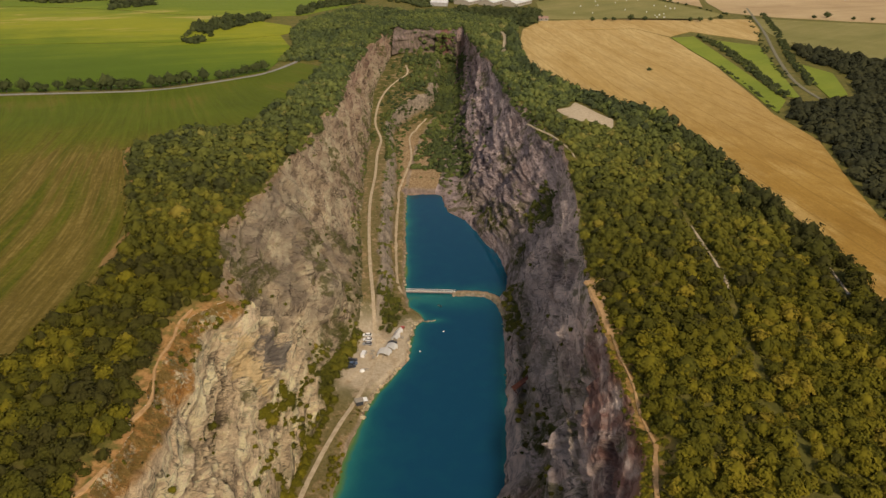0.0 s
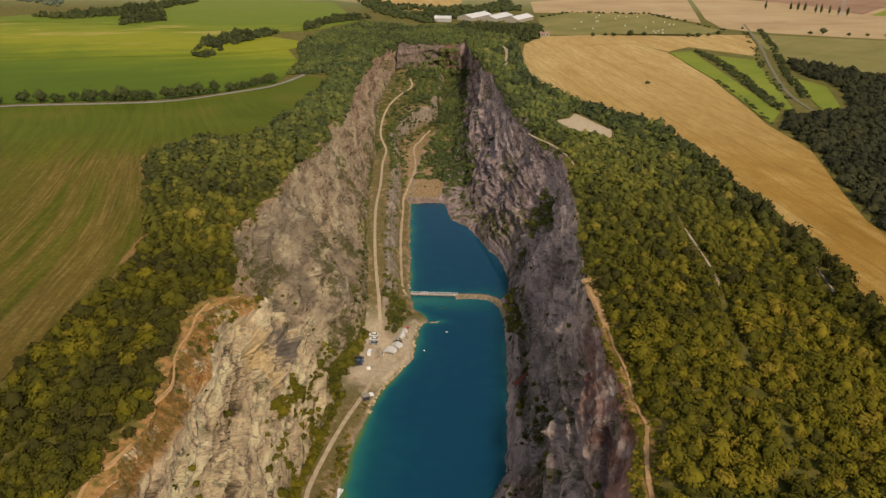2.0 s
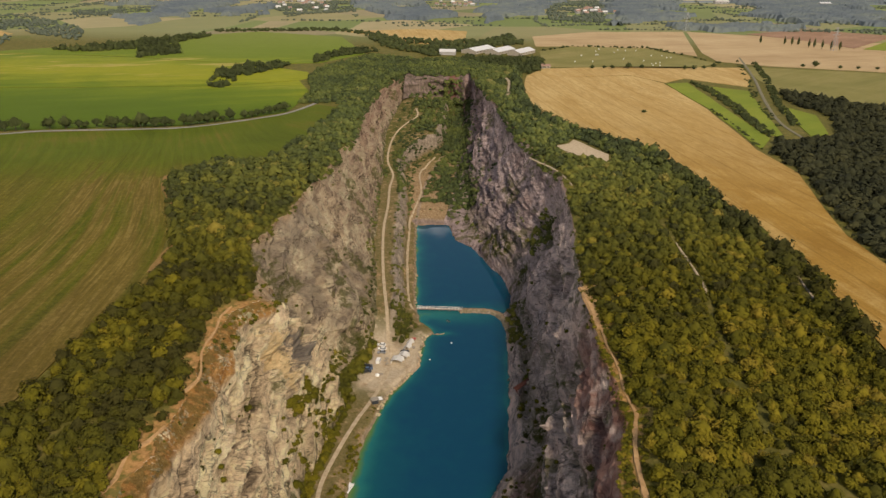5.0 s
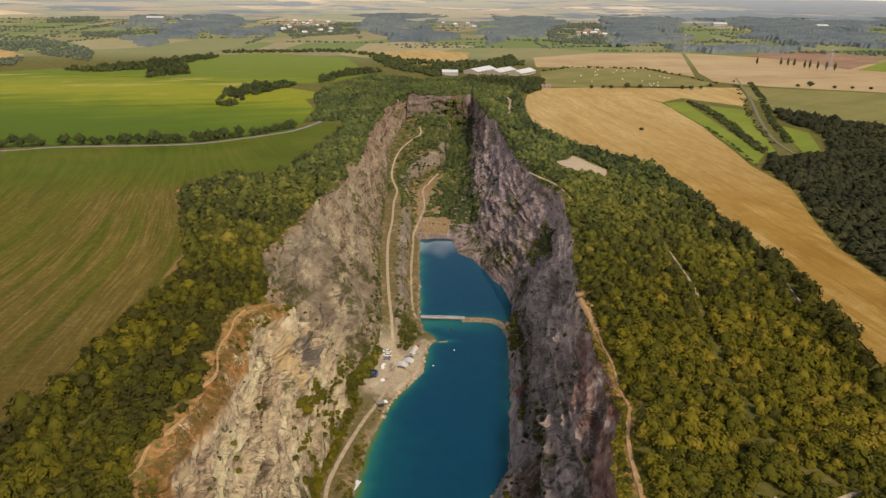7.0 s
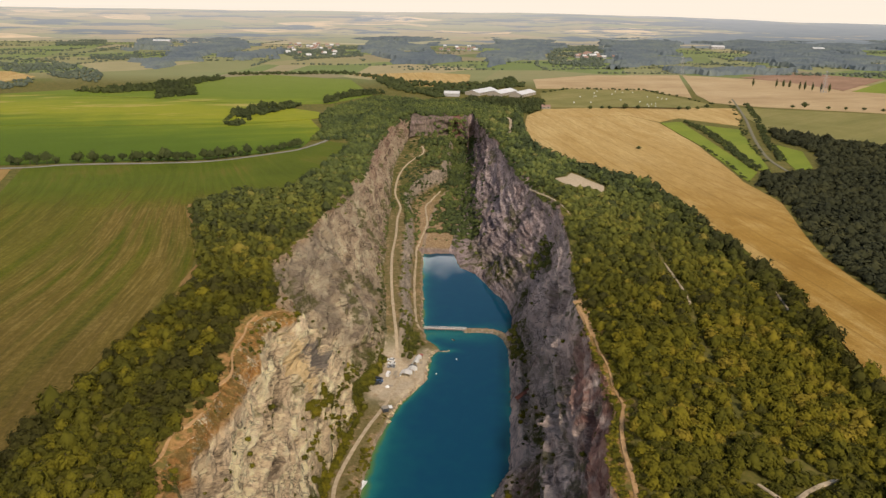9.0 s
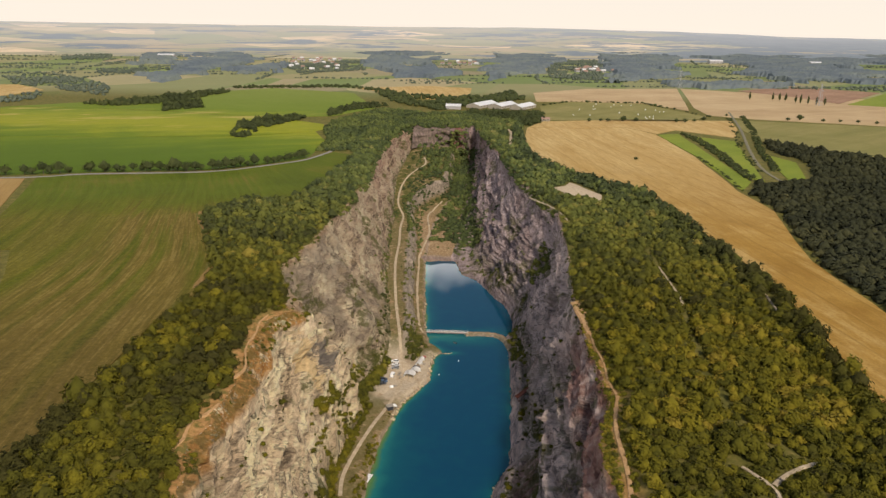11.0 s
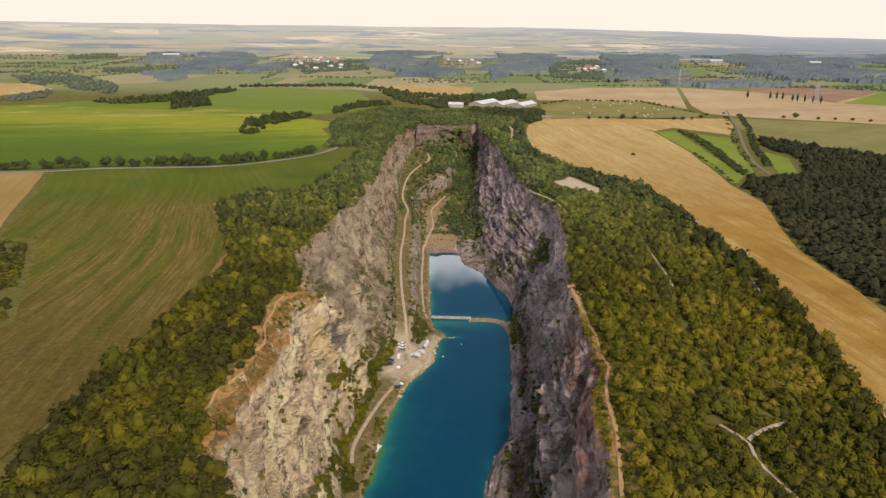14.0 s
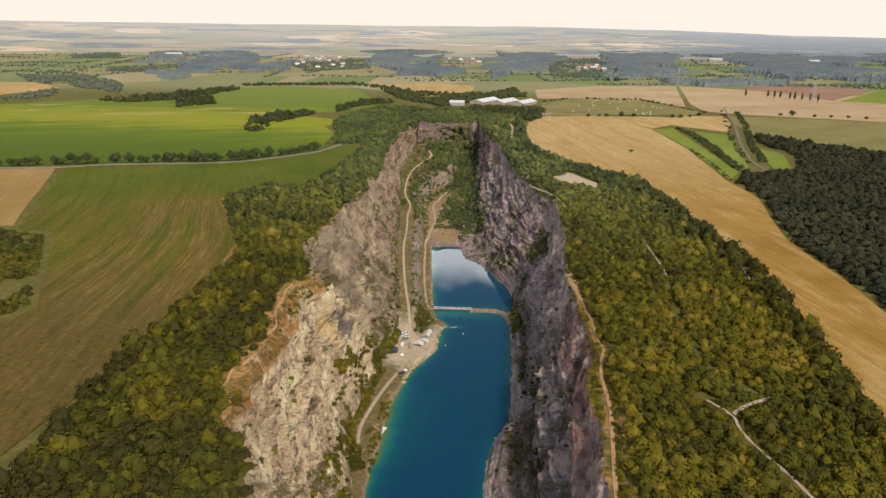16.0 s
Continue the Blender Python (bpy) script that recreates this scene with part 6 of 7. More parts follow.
pit = np.concatenate([
    sow_grid(LEFT_WALL, LEFT_V, 0.0, 1.10, 60, 228, 0.07, 21, -0.15, (0.5, 1.5)),
    sow_grid(LEFT_WALL, LEFT_V, 2.40, 2.54, 206, 226, 0.16, 22, -0.9, (1.2, 2.4)),
    sow_grid(LEFT_WALL, LEFT_V, 2.5, 2.62, 232, 243, 0.14, 26, -0.9, (1.2, 2.2)),
    sow_grid(LEFT_WALL, LEFT_V, 1.9, 2.2, 176, 190, 0.04, 24, -0.4, (0.8, 1.6)),
    sow_grid(RIGHT_WALL, RIGHT_V, 3.2, 3.75, 90, 270, 0.02, 25, 0.0, (0.8, 1.8)),
    sow_grid(RIGHT_WALL, RIGHT_V, 4.86, 5.0, 60, 400, 0.06, 23, -0.1, (0.5, 1.2)),
    sow_grid(LEFT_WALL, LEFT_V, 1.1, 2.8, 60, 800, 0.006, 1, 0.30, (0.7, 1.5)),
    sow_grid(LEFT_WALL, LEFT_V, 2.55, 2.96, 60, 240, 0.05, 2, -0.3, (1.0, 2.2)),
    sow_grid(LEFT_WALL, LEFT_V, 2.75, 2.98, 255, 800, 0.035, 3, -0.1, (0.9, 2.0)),
    sow_grid(FLOOR_GRID, FLOOR_V, 0.0, 0.5, 165, 300, 0.12, 4, -0.5, (1.0, 2.2)),
    sow_grid(FLOOR_GRID, FLOOR_V, 1.2, 3.1, 302, 520, 0.06, 5, -0.2, (0.7, 1.8)),
    sow_grid(FLOOR_GRID, FLOOR_V, 1.0, 3.4, 520, 800, 0.16, 15, -0.35, (0.9, 2.4)),
    sow_grid(FLOOR_GRID, FLOOR_V, 1.6, 3.6, 302, 340, 0.10, 6, -0.6, (1.0, 2.1)),
    sow_grid(FLOOR_GRID, FLOOR_V, 3.4, 4.6, 160, 250, 0.02, 7, 0.0, (0.5, 1.1)),
    sow_grid(FLOOR_GRID, FLOOR_V, 5.6, 7.0, 540, 815, 0.16, 8, -0.5, (1.4, 3.0)),
    sow_grid(FLOOR_GRID, FLOOR_V, 3.0, 5.6, 690, 812, 0.12, 9, -0.6, (1.4, 2.8)),
    sow_grid(RIGHT_WALL, RIGHT_V, 1.9, 3.2, 60, 345, 0.02, 10, -0.1, (0.8, 2.0)),
    sow_grid(RIGHT_WALL, RIGHT_V, 1.3, 3.0, 296, 350, 0.06, 11, -0.6, (1.0, 2.2)),
    sow_grid(RIGHT_WALL, RIGHT_V, 2.4, 4.7, 60, 800, 0.004, 12, 0.30, (0.8, 1.7)),
    sow_grid(RIGHT_WALL, RIGHT_V, 3.5, 4.3, 368, 400, 0.14, 13, -0.3, (1.0, 2.4)),
    sow_grid(RIGHT_WALL, RIGHT_V, 2.2, 2.9, 130, 300, 0.03, 43, 0.0, (0.6, 1.5)),
    sow_grid(RIGHT_WALL, RIGHT_V, 1.0, 3.3, 520, 830, 0.11, 44, -0.35, (1.2, 2.8)),
    sow_grid(RIGHT_WALL, RIGHT_V, 3.3, 4.0, 500, 830, 0.02, 45, 0.0, (1.0, 2.2)),
    sow_grid(RIGHT_WALL, RIGHT_V, 1.4, 3.0, 455, 520, 0.05, 46, -0.2, (0.8, 2.0)),
    sow_grid(LEFT_WALL, LEFT_V, 0.0, 1.06, 228, 400, 0.03, 31, -0.1, (0.8, 1.8)),
    sow_grid(LEFT_WALL, LEFT_V, 0.0, 1.15, 400, 850, 0.10, 32, -0.35, (1.2, 2.6)),
    sow_grid(RIGHT_WALL, RIGHT_V, 4.85, 5.0, 400, 850, 0.16, 33, -0.35, (1.2, 2.6)),
    sow_grid(FLOOR_GRID, FLOOR_V, 0.0, 1.0, 560, 826, 0.22, 34, -0.45, (1.2, 2.6)),
    sow_grid(FLOOR_GRID, FLOOR_V, 0.0, 1.0, 330, 560, 0.04, 35, 0.0, (0.7, 1.6)),
    sow_grid(LEFT_WALL, LEFT_V, 1.15, 1.5, 66, 94, 0.07, 36, -0.5, (1.0, 2.2)),
    sow_grid(FLOOR_GRID, FLOOR_V, 0.3, 6.8, 812, 838, 0.16, 37, -0.4, (1.4, 3.2)),
    sow_grid(FLOOR_GRID, FLOOR_V, 0.0, 7.0, 845, 856, 0.20, 38, -0.6, (1.4, 2.8)),
    sow_grid(LEFT_WALL, LEFT_V, 0.0, 2.9, 822, 856, 0.03, 39, -0.4, (1.2, 2.4)),
    sow_grid(RIGHT_WALL, RIGHT_V, 4.4, 5.0, 822, 856, 0.06, 40, -0.4, (1.2, 2.4)),
    sow_grid(FLOOR_GRID, FLOOR_V, 4.2, 7.0, 504, 530, 0.03, 41, 0.0, (0.6, 1.4)),
    sow_grid(RIGHT_WALL, RIGHT_V, 1.5, 3.1, 95, 200, 0.012, 42, 0.0, (0.6, 1.6)),
])
rng_p = np.random.RandomState(77)


def thicket(x0, x1, y0, y1, count, rmin, rmax):
    """Bushes strewn over a patch of the quarry floor."""
    x, y = rng_p.uniform(x0, x1, count), rng_p.uniform(y0, y1, count)
    z = np.array([floor_at(a, b) for a, b in zip(x, y)])
    return np.stack([x, y, z - 0.3, rng_p.uniform(rmin, rmax, count), rng_p.uniform(0.9, 1.4, count)], 1)


def foot_thicket(y0, y1, count, reach, rmin, rmax):
    """Bushes along the foot of the left wall."""
    y = rng_p.uniform(y0, y1, count)
    x = foot_left(y) + rng_p.uniform(-2.5, reach, count)
    z = np.array([floor_at(a, b) for a, b in zip(x, y)])
    return np.stack([x, y, z - 0.3, rng_p.uniform(rmin, rmax, count), rng_p.uniform(0.9, 1.4, count)], 1)


pit = np.concatenate([pit, foot_thicket(150, 224, 150, 5.0, 1.2, 2.6), foot_thicket(224, 246, 14, 3.0, 0.8, 1.6), foot_thicket(246, 300, 80, 5.0, 1.4, 3.0), thicket(-47, -43, 284, 300, 14, 1.4, 2.4), thicket(-50, -45.5, 270, 290, 9, 2.4, 3.8), thicket(-31, -23, 312, 344, 46, 1.0, 2.2), thicket(-42, -39.5, 196, 216, 14, 0.6, 1.3), thicket(-49, -41, 178, 238, 60, 0.5, 1.5), thicket(-46, -42, 150, 182, 22, 0.6, 1.6), thicket(-8, 14, 535, 680, 190, 1.6, 3.2), thicket(-44, 18, 690, 815, 330, 1.6, 3.4), thicket(-2, 10, 510, 560, 24, 1.0, 2.2), thicket(-56, 20, 822, 840, 46, 1.6, 3.4), thicket(-56, 20, 844, 855, 60, 1.8, 3.4)])
pit = pit[off_line(pit[:, 0], pit[:, 1], HAUL_ROAD, 3.2) & off_line(pit[:, 0], pit[:, 1], LOWER_ROAD, 3.0)]
shade_of = 0.43 + 0.25 * fbm(pit[:, 0] / 26, pit[:, 1] / 26, 7, 3) + rng_p.normal(size=len(pit)) * 0.14 - 0.12 * smooth(500, 620, pit[:, 1])
outer = pit[:, 1] < 360
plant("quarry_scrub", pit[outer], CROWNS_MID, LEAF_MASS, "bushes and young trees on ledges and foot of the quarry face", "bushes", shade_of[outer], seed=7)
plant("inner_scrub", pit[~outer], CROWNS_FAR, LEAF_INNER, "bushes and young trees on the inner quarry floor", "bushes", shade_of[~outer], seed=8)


# ---------------------------------------------------------------- roads on the quarry floor
ribbon("haul_road", HAUL_ROAD, 2.5, 0.22, GRAVEL_ROAD, "pale dusty gravel haul road climbing the quarry side", "road", floor_at, thick=0.8, wobble=0.2)
ribbon("lower_road", LOWER_ROAD, 2.1, 0.25, GRAVEL_ROAD, "narrow dusty track along the lake shore", "road", floor_at, thick=0.8, wobble=0.5)


# ---------------------------------------------------------------- causeway and footbridge
def causeway():
    pts = [(7, 349), (13, 349.6), (20, 349.6), (27, 348.5), (32.5, 344), (36, 336), (37.5, 326), (38.5, 316)]
    rows, m = [], []
    steps = 60
    for i in range(steps + 1):
        t = i / steps * (len(pts) - 1)
        k = min(int(t), len(pts) - 2)
        a, b = Vector(pts[k]), Vector(pts[k + 1])
        p, d = a + (b - a) * (t - k), (b - a).normalized()
        side = Vector((d.y, -d.x))
        for u, z in ((-4.6, -2.2), (-3.1, 0.0), (-1.9, 1.0), (-0.9, 1.5), (0, 1.6), (0.9, 1.5), (1.9, 1.0), (3.1, 0.0), (4.6, -2.2)):
            q = p + side * (u + 0.8 * noise.noise(Vector((p.x * 0.4, p.y * 0.4, u))))
            rows.append((q.x, q.y, z + 0.45 * noise.noise(Vector((q.x * 0.5, q.y * 0.5, 3.0))) - (0.7 if i == 0 else 0)))
            m.append((1.0 if abs(u) > 1.0 else 0.35, 0.45 if abs(u) > 1.5 else 0.1, 0, 1))
    ob = new("causeway", mesh_from("causeway", rows, grid_faces(steps + 1, 9), FLOOR, shade=True, mask=m))
    tagged(ob, "low stony causeway across the lake", "causeway", kind="structure")


causeway()
WOOD_GREY = plain("weathered_wood", (0.36, 0.32, 0.26), 0.85, grain=4, vary=0.3)
WHITE_PAINT = plain("white_paint", (0.88, 0.87, 0.84), 0.4, vary=0.06)
CANVAS = plain("white_canvas", (0.90, 0.89, 0.86), 0.8, vary=0.06)
DARK_PAINT = plain("dark_paint", (0.045, 0.05, 0.06), 0.3, vary=0.2)
RED_PAINT = plain("red_paint", (0.50, 0.05, 0.03), 0.35, vary=0.15)
SILVER_PAINT = plain("silver_paint", (0.42, 0.43, 0.44), 0.3, 0.5, vary=0.1)
BLUE_PAINT = plain("blue_paint", (0.08, 0.13, 0.22), 0.35, vary=0.15)
GLASS = plain("tinted_glass", (0.02, 0.025, 0.03), 0.08, vary=0.05, specular=0.6)
RUBBER = plain("rubber", (0.03, 0.03, 0.03), 0.9, vary=0.2)
STEEL = plain("galvanised_steel", (0.40, 0.41, 0.42), 0.5, 0.7, vary=0.15)


def footbridge():
    base = empty("footbridge", pose(-20, 350.2, 0, 0, 0, -2.0), "narrow wooden footbridge with pale railings across the lake", "bridge")
    n, length = 15, 29.0
    bm = bmesh.new()
    for k in range(58):
        box(bm, k * 0.5, -1.1, 1.15, k * 0.5 + 0.46, 1.1, 1.25 + 0.02 * (k % 2))
    part("deck", bm, WOOD_GREY, base, "weathered grey plank deck")
    for y in (-0.85, 0.85):
        part("beam", box(bmesh.new(), 0, y - 0.12, 0.8, length, y + 0.12, 1.13, 0.02), WOOD_GREY, base)
    for y in (-1.05, 1.05):
        for z in (1.75, 2.2):
            part("rail", rod(bmesh.new(), (0, y, z), (length, y, z), 0.06), WHITE_PAINT, base, "pale handrail")
        for k in range(n):
            part("railing_post", box(bmesh.new(), k * 2.05, y - 0.06, 1.15, k * 2.05 + 0.12, y + 0.06, 2.25, 0.015), WHITE_PAINT, base)
    for k in range(5):
        for y in (-0.8, 0.8):
            part("pile", rod(bmesh.new(), (2.5 + k * 6, y, -2.5), (2.5 + k * 6, y, 1.0), 0.16, 0.14, 8), WOOD_GREY, base)


footbridge()


# ---------------------------------------------------------------- vehicles and camp on the shore
def prism(bm, outline, half):
    """A side outline (along, up) pushed out to both sides."""
    a = [bm.verts.new((x, -half, z)) for x, z in outline]
    b = [bm.verts.new((x, half, z)) for x, z in outline]
    bm.faces.new(a)
    bm.faces.new(b[::-1])
    for i in range(len(outline)):
        j = (i + 1) % len(outline)
        bm.faces.new((a[j], a[i], b[i], b[j]))
    bmesh.ops.recalc_face_normals(bm, faces=bm.faces)
    return bm


def soften(bm, offset):
    bmesh.ops.bevel(bm, geom=list(bm.edges), offset=offset, segments=2, affect="EDGES")
    return bm


def make_car(paint, label, van=False):
    base = empty("van" if van else "car", Matrix(), label, "van" if van else "car", "parked vehicles")
    if van:
        shell = [(-2.4, 0.35), (2.35, 0.35), (2.4, 0.95), (1.75, 1.15), (1.1, 1.95), (-2.3, 2.05), (-2.42, 1.2)]
        glass = [(1.66, 1.18), (1.12, 1.82), (-2.0, 1.86), (-2.1, 1.25)]
        lid = [(1.2, 1.93), (-2.3, 2.03), (-2.3, 2.08), (1.15, 1.99)]
    else:
        shell = [(-2.1, 0.32), (2.1, 0.32), (2.15, 0.75), (1.05, 0.92), (-1.9, 0.98), (-2.15, 0.8)]
        glass = [(1.0, 0.9), (0.35, 1.36), (-1.35, 1.40), (-1.95, 0.95)]
        lid = [(0.45, 1.36), (-1.4, 1.40), (-1.3, 1.47), (0.3, 1.45)]
    part("body", soften(prism(bmesh.new(), shell, 0.88), 0.09), paint, base)
    part("windows", soften(prism(bmesh.new(), glass, 0.80 if not van else 0.90), 0.06), GLASS, base, "dark tinted glass")
    part("roof", soften(prism(bmesh.new(), lid, 0.74 if not van else 0.86), 0.02), paint, base)
    for x in (-1.3, 1.35):
        for y in (-0.8, 0.8):
            bm = bmesh.new()
            rod(bm, (x, y - 0.11, 0.32), (x, y + 0.11, 0.32), 0.32, sides=14)
            tyre = part("wheel", bm, RUBBER, base, "black tyre")
            bm = bmesh.new()
            rod(bm, (x, y - 0.125, 0.32), (x, y + 0.125, 0.32), 0.18, sides=10)
            part("rim", bm, SILVER_PAINT, tyre)
    for y in (-0.6, 0.6):
        part("headlight", box(bmesh.new(), 2.08 if not van else 2.33, y - 0.16, 0.62, 2.17 if not van else 2.42, y + 0.16, 0.74, 0.02), CANVAS, base)
    part("bumper", box(bmesh.new(), 2.05 if not van else 2.3, -0.8, 0.3, 2.22 if not van else 2.5, 0.8, 0.48, 0.03), DARK_PAINT, base)
    return base


def on_floor(x, y, turn, up=0.05):
    return pose(x, y, floor_at(x, y) + up, 0, 0, turn)


PARKED = [
    (WHITE_PAINT, "white hatchback parked on the gravel", False, [(-37.6, 297.2, 178), (-37.1, 294.2, 176)]),
    (SILVER_PAINT, "silver hatchback parked on the gravel", False, [(-37.0, 291.2, 181)]),
    (DARK_PAINT, "dark car parked on the gravel", False, [(-43.0, 277.8, 12), (-43.2, 272.6, 20), (-24.3, 293.6, 20)]),
    (WHITE_PAINT, "white van parked on the gravel", True, [(-37.9, 282.4, 80)]),
    (BLUE_PAINT, "dark blue car parked on the gravel", False, [(-42.6, 275.0, 15)]),
    (RED_PAINT, "bright red car beside the white tents", False, [(-20.4, 307.2, 68)]),
]
for paint, label, van, spots in PARKED:
    first = make_car(paint, label, van)
    first.matrix_basis = on_floor(*spots[0]) @ Matrix.Scale(1.12, 4)
    for spot in spots[1:]:
        copy_thing(first, on_floor(*spot))


def marquee(x, y, turn, w, d, h, label):
    base = empty("marquee", on_floor(x, y, turn), label, "tent", "white tents")
    bm = bmesh.new()
    n = 9
    rows = []
    for i in range(n):
        t = i / (n - 1) * 2 - 1
        z = h + 0.9 * (1 - abs(t) ** 1.3)
        rows.append([bm.verts.new((sx * d / 2, t * w / 2, z - (0.0 if abs(t) < 1 else 0.25))) for sx in (-1, -0.5, 0, 0.5, 1)])
    for a, b in zip(rows, rows[1:]):
        for k in range(4):
            bm.faces.new((a[k], a[k + 1], b[k + 1], b[k]))
    bmesh.ops.solidify(bm, geom=list(bm.faces), thickness=0.04)
    part("canopy", bm, CANVAS, base)
    for sx in (-1, 1):
        for sy in (-1, 0, 1):
            part("post", rod(bmesh.new(), (sx * (d / 2 - 0.1), sy * (w / 2 - 0.1), -0.2), (sx * (d / 2 - 0.1), sy * (w / 2 - 0.1), h + (0.75 if sy == 0 else 0)), 0.05), STEEL, base)
    part("side_wall", box(bmesh.new(), -d / 2 + 0.12, w / 2 - 0.12, 0.0, d / 2 - 0.12, w / 2 - 0.08, h - 0.05), CANVAS, base)
    part("back_wall", box(bmesh.new(), d / 2 - 0.12, -w / 2 + 0.15, 0.0, d / 2 - 0.08, w / 2 - 0.15, h - 0.05), CANVAS, base)
    return base


marquee(-27.6, 283.0, 78, 6.4, 5.4, 2.4, "white canvas marquee tent with an open front")
marquee(-24.5, 288.4, 70, 5.4, 4.8, 2.4, "white canvas marquee tent beside the shore")
marquee(-22.8, 297.4, 72, 3.2, 4.8, 2.1, "narrow white canvas tent by the water")
marquee(-21.6, 302.6, 70, 3.0, 4.8, 2.1, "narrow white canvas tent by the water")


def kiosk(x, y, turn):
    base = empty("kiosk", on_floor(x, y, turn), "small dark timber kiosk with a white awning", "kiosk")
    part("hut", box(bmesh.new(), -1.6, -1.3, 0, 1.6, 1.3, 2.3, 0.04), DARK_PAINT, base)
    part("roof", box(bmesh.new(), -1.9, -1.6, 2.31, 1.9, 1.6, 2.45, 0.03), WOOD_GREY, base)
    part("awning", soften(prism(bmesh.new(), [(1.65, 2.2), (3.8, 1.9), (3.8, 1.98), (1.65, 2.28)], 1.5), 0.01), CANVAS, base, "white cloth awning")
    for s in (-1.3, 1.3):
        part("post", rod(bmesh.new(), (3.7, s, -0.2), (3.7, s, 1.92), 0.05), STEEL, base)
    part("counter", box(bmesh.new(), 1.61, -1.2, 0.9, 2.1, 1.2, 1.0, 0.02), WOOD_GREY, base)


kiosk(-36.2, 245.8, 20)


def dome_tent(x, y, r):
    base = empty("dome_tent", on_floor(x, y, 30), "small white dome tent on the gravel", "tent")
    bm = bmesh.new()
    bmesh.ops.create_uvsphere(bm, u_segments=12, v_segments=8, radius=r)
    for v in bm.verts:
        v.co.z = max(v.co.z, -0.05) * 0.75
    part("canopy", bm, CANVAS, base)
    part("door_flap", box(bmesh.new(), r * 0.82, -0.35, 0, r * 0.98, 0.35, 0.8, 0.03), SILVER_PAINT, base)


dome_tent(-37.5, 270.3, 1.3)


def table(x, y, turn):
    base = empty("picnic_table", on_floor(x, y, turn), "brown wooden picnic table with benches", "table", "picnic tables")
    part("tabletop", box(bmesh.new(), -0.9, -0.4, 0.70, 0.9, 0.4, 0.76, 0.01), WOOD_GREY, base)
    for s in (-0.75, 0.75):
        part("bench", box(bmesh.new(), -0.9, s - 0.14, 0.40, 0.9, s + 0.14, 0.45, 0.01), WOOD_GREY, base)
    for sx in (-0.7, 0.7):
        part("leg", box(bmesh.new(), sx - 0.05, -0.8, 0, sx + 0.05, 0.8, 0.395), WOOD_GREY, base)
        part("leg", box(bmesh.new(), sx - 0.05, -0.05, 0.396, sx + 0.05, 0.05, 0.70), WOOD_GREY, base)


for spot in ((-34.2, 283.5, 20), (-33.0, 281.0, 60), (-35.4, 271.2, 10), (-19.6, 299.0, 75), (-33.8, 286.0, 40)):
    table(*spot)


def pontoon():
    base = empty("pontoon", pose(-41.6, 188.5, 0, 0, 0, 70), "white floating pontoon moored at the shore", "pontoon")
    part("deck", box(bmesh.new(), -3.0, -1.4, 0.35, 3.0, 1.4, 0.5, 0.03), WHITE_PAINT, base)
    for y in (-1.0, 1.0):
        part("float", rod(bmesh.new(), (-2.9, y, 0.1), (2.9, y, 0.1), 0.3, sides=10), SILVER_PAINT, base)
    for x in (-2.8, 0, 2.8):
        part("post", rod(bmesh.new(), (x, -1.3, 0.5), (x, -1.3, 1.5), 0.04), STEEL, base)
    part("rail", rod(bmesh.new(), (-2.8, -1.3, 1.5), (2.8, -1.3, 1.5), 0.04), STEEL, base)


pontoon()


def rowing_boat(x, y, turn, paint, label):
    base = empty("rowing_boat", pose(x, y, 0.0, 0, 0, turn), label, "boat", "boats on the lake")
    bm = bmesh.new()
    rings = []
    for i in range(9):
        t = i / 8 * 2 - 1
        w = 0.75 * (1 - abs(t) ** 2.4) + 0.06
        rings.append([bm.verts.new((t * 1.8, w * math.sin(a), -0.18 + 0.55 * (1 - math.cos(a)) / 1.0 * 0.9 + 0.12 * t * t)) for a in (-1.5, -1.0, -0.5, 0, 0.5, 1.0, 1.5)])
    for a, b in zip(rings, rings[1:]):
        for k in range(6):
            bm.faces.new((a[k], a[k + 1], b[k + 1], b[k]))
    bmesh.ops.solidify(bm, geom=list(bm.faces), thickness=0.05)
    part("hull", bm, paint, base)
    for x0 in (-0.7, 0.5):
        part("seat", box(bmesh.new(), x0 - 0.12, -0.55, 0.2, x0 + 0.12, 0.55, 0.24), WOOD_GREY, base)


rowing_boat(-0.2, 335.3, 130, DARK_PAINT, "small dark rowing boat on the water")
rowing_boat(-12.6, 317.2, 60, BLUE_PAINT, "small dark boat moored at the spit")


def buoy(x, y):
    bm = bmesh.new()
    bmesh.ops.create_icosphere(bm, subdivisions=2, radius=0.45)
    rod(bm, (0, 0, 0.4), (0, 0, 0.62), 0.06)
    ob = part("buoy", bm, CANVAS, None)
    ob.matrix_world = pose(x, y, 0.1)
    tagged(ob, "small white mooring buoy on the water", "buoy", "buoys on the lake")


for spot in ((-10.1, 290.6), (2.0, 309.0)):
    buoy(*spot)

RUST = plain("rusted_steel", (0.16, 0.055, 0.035), 0.85, 0.2, grain=1.5, vary=0.5)


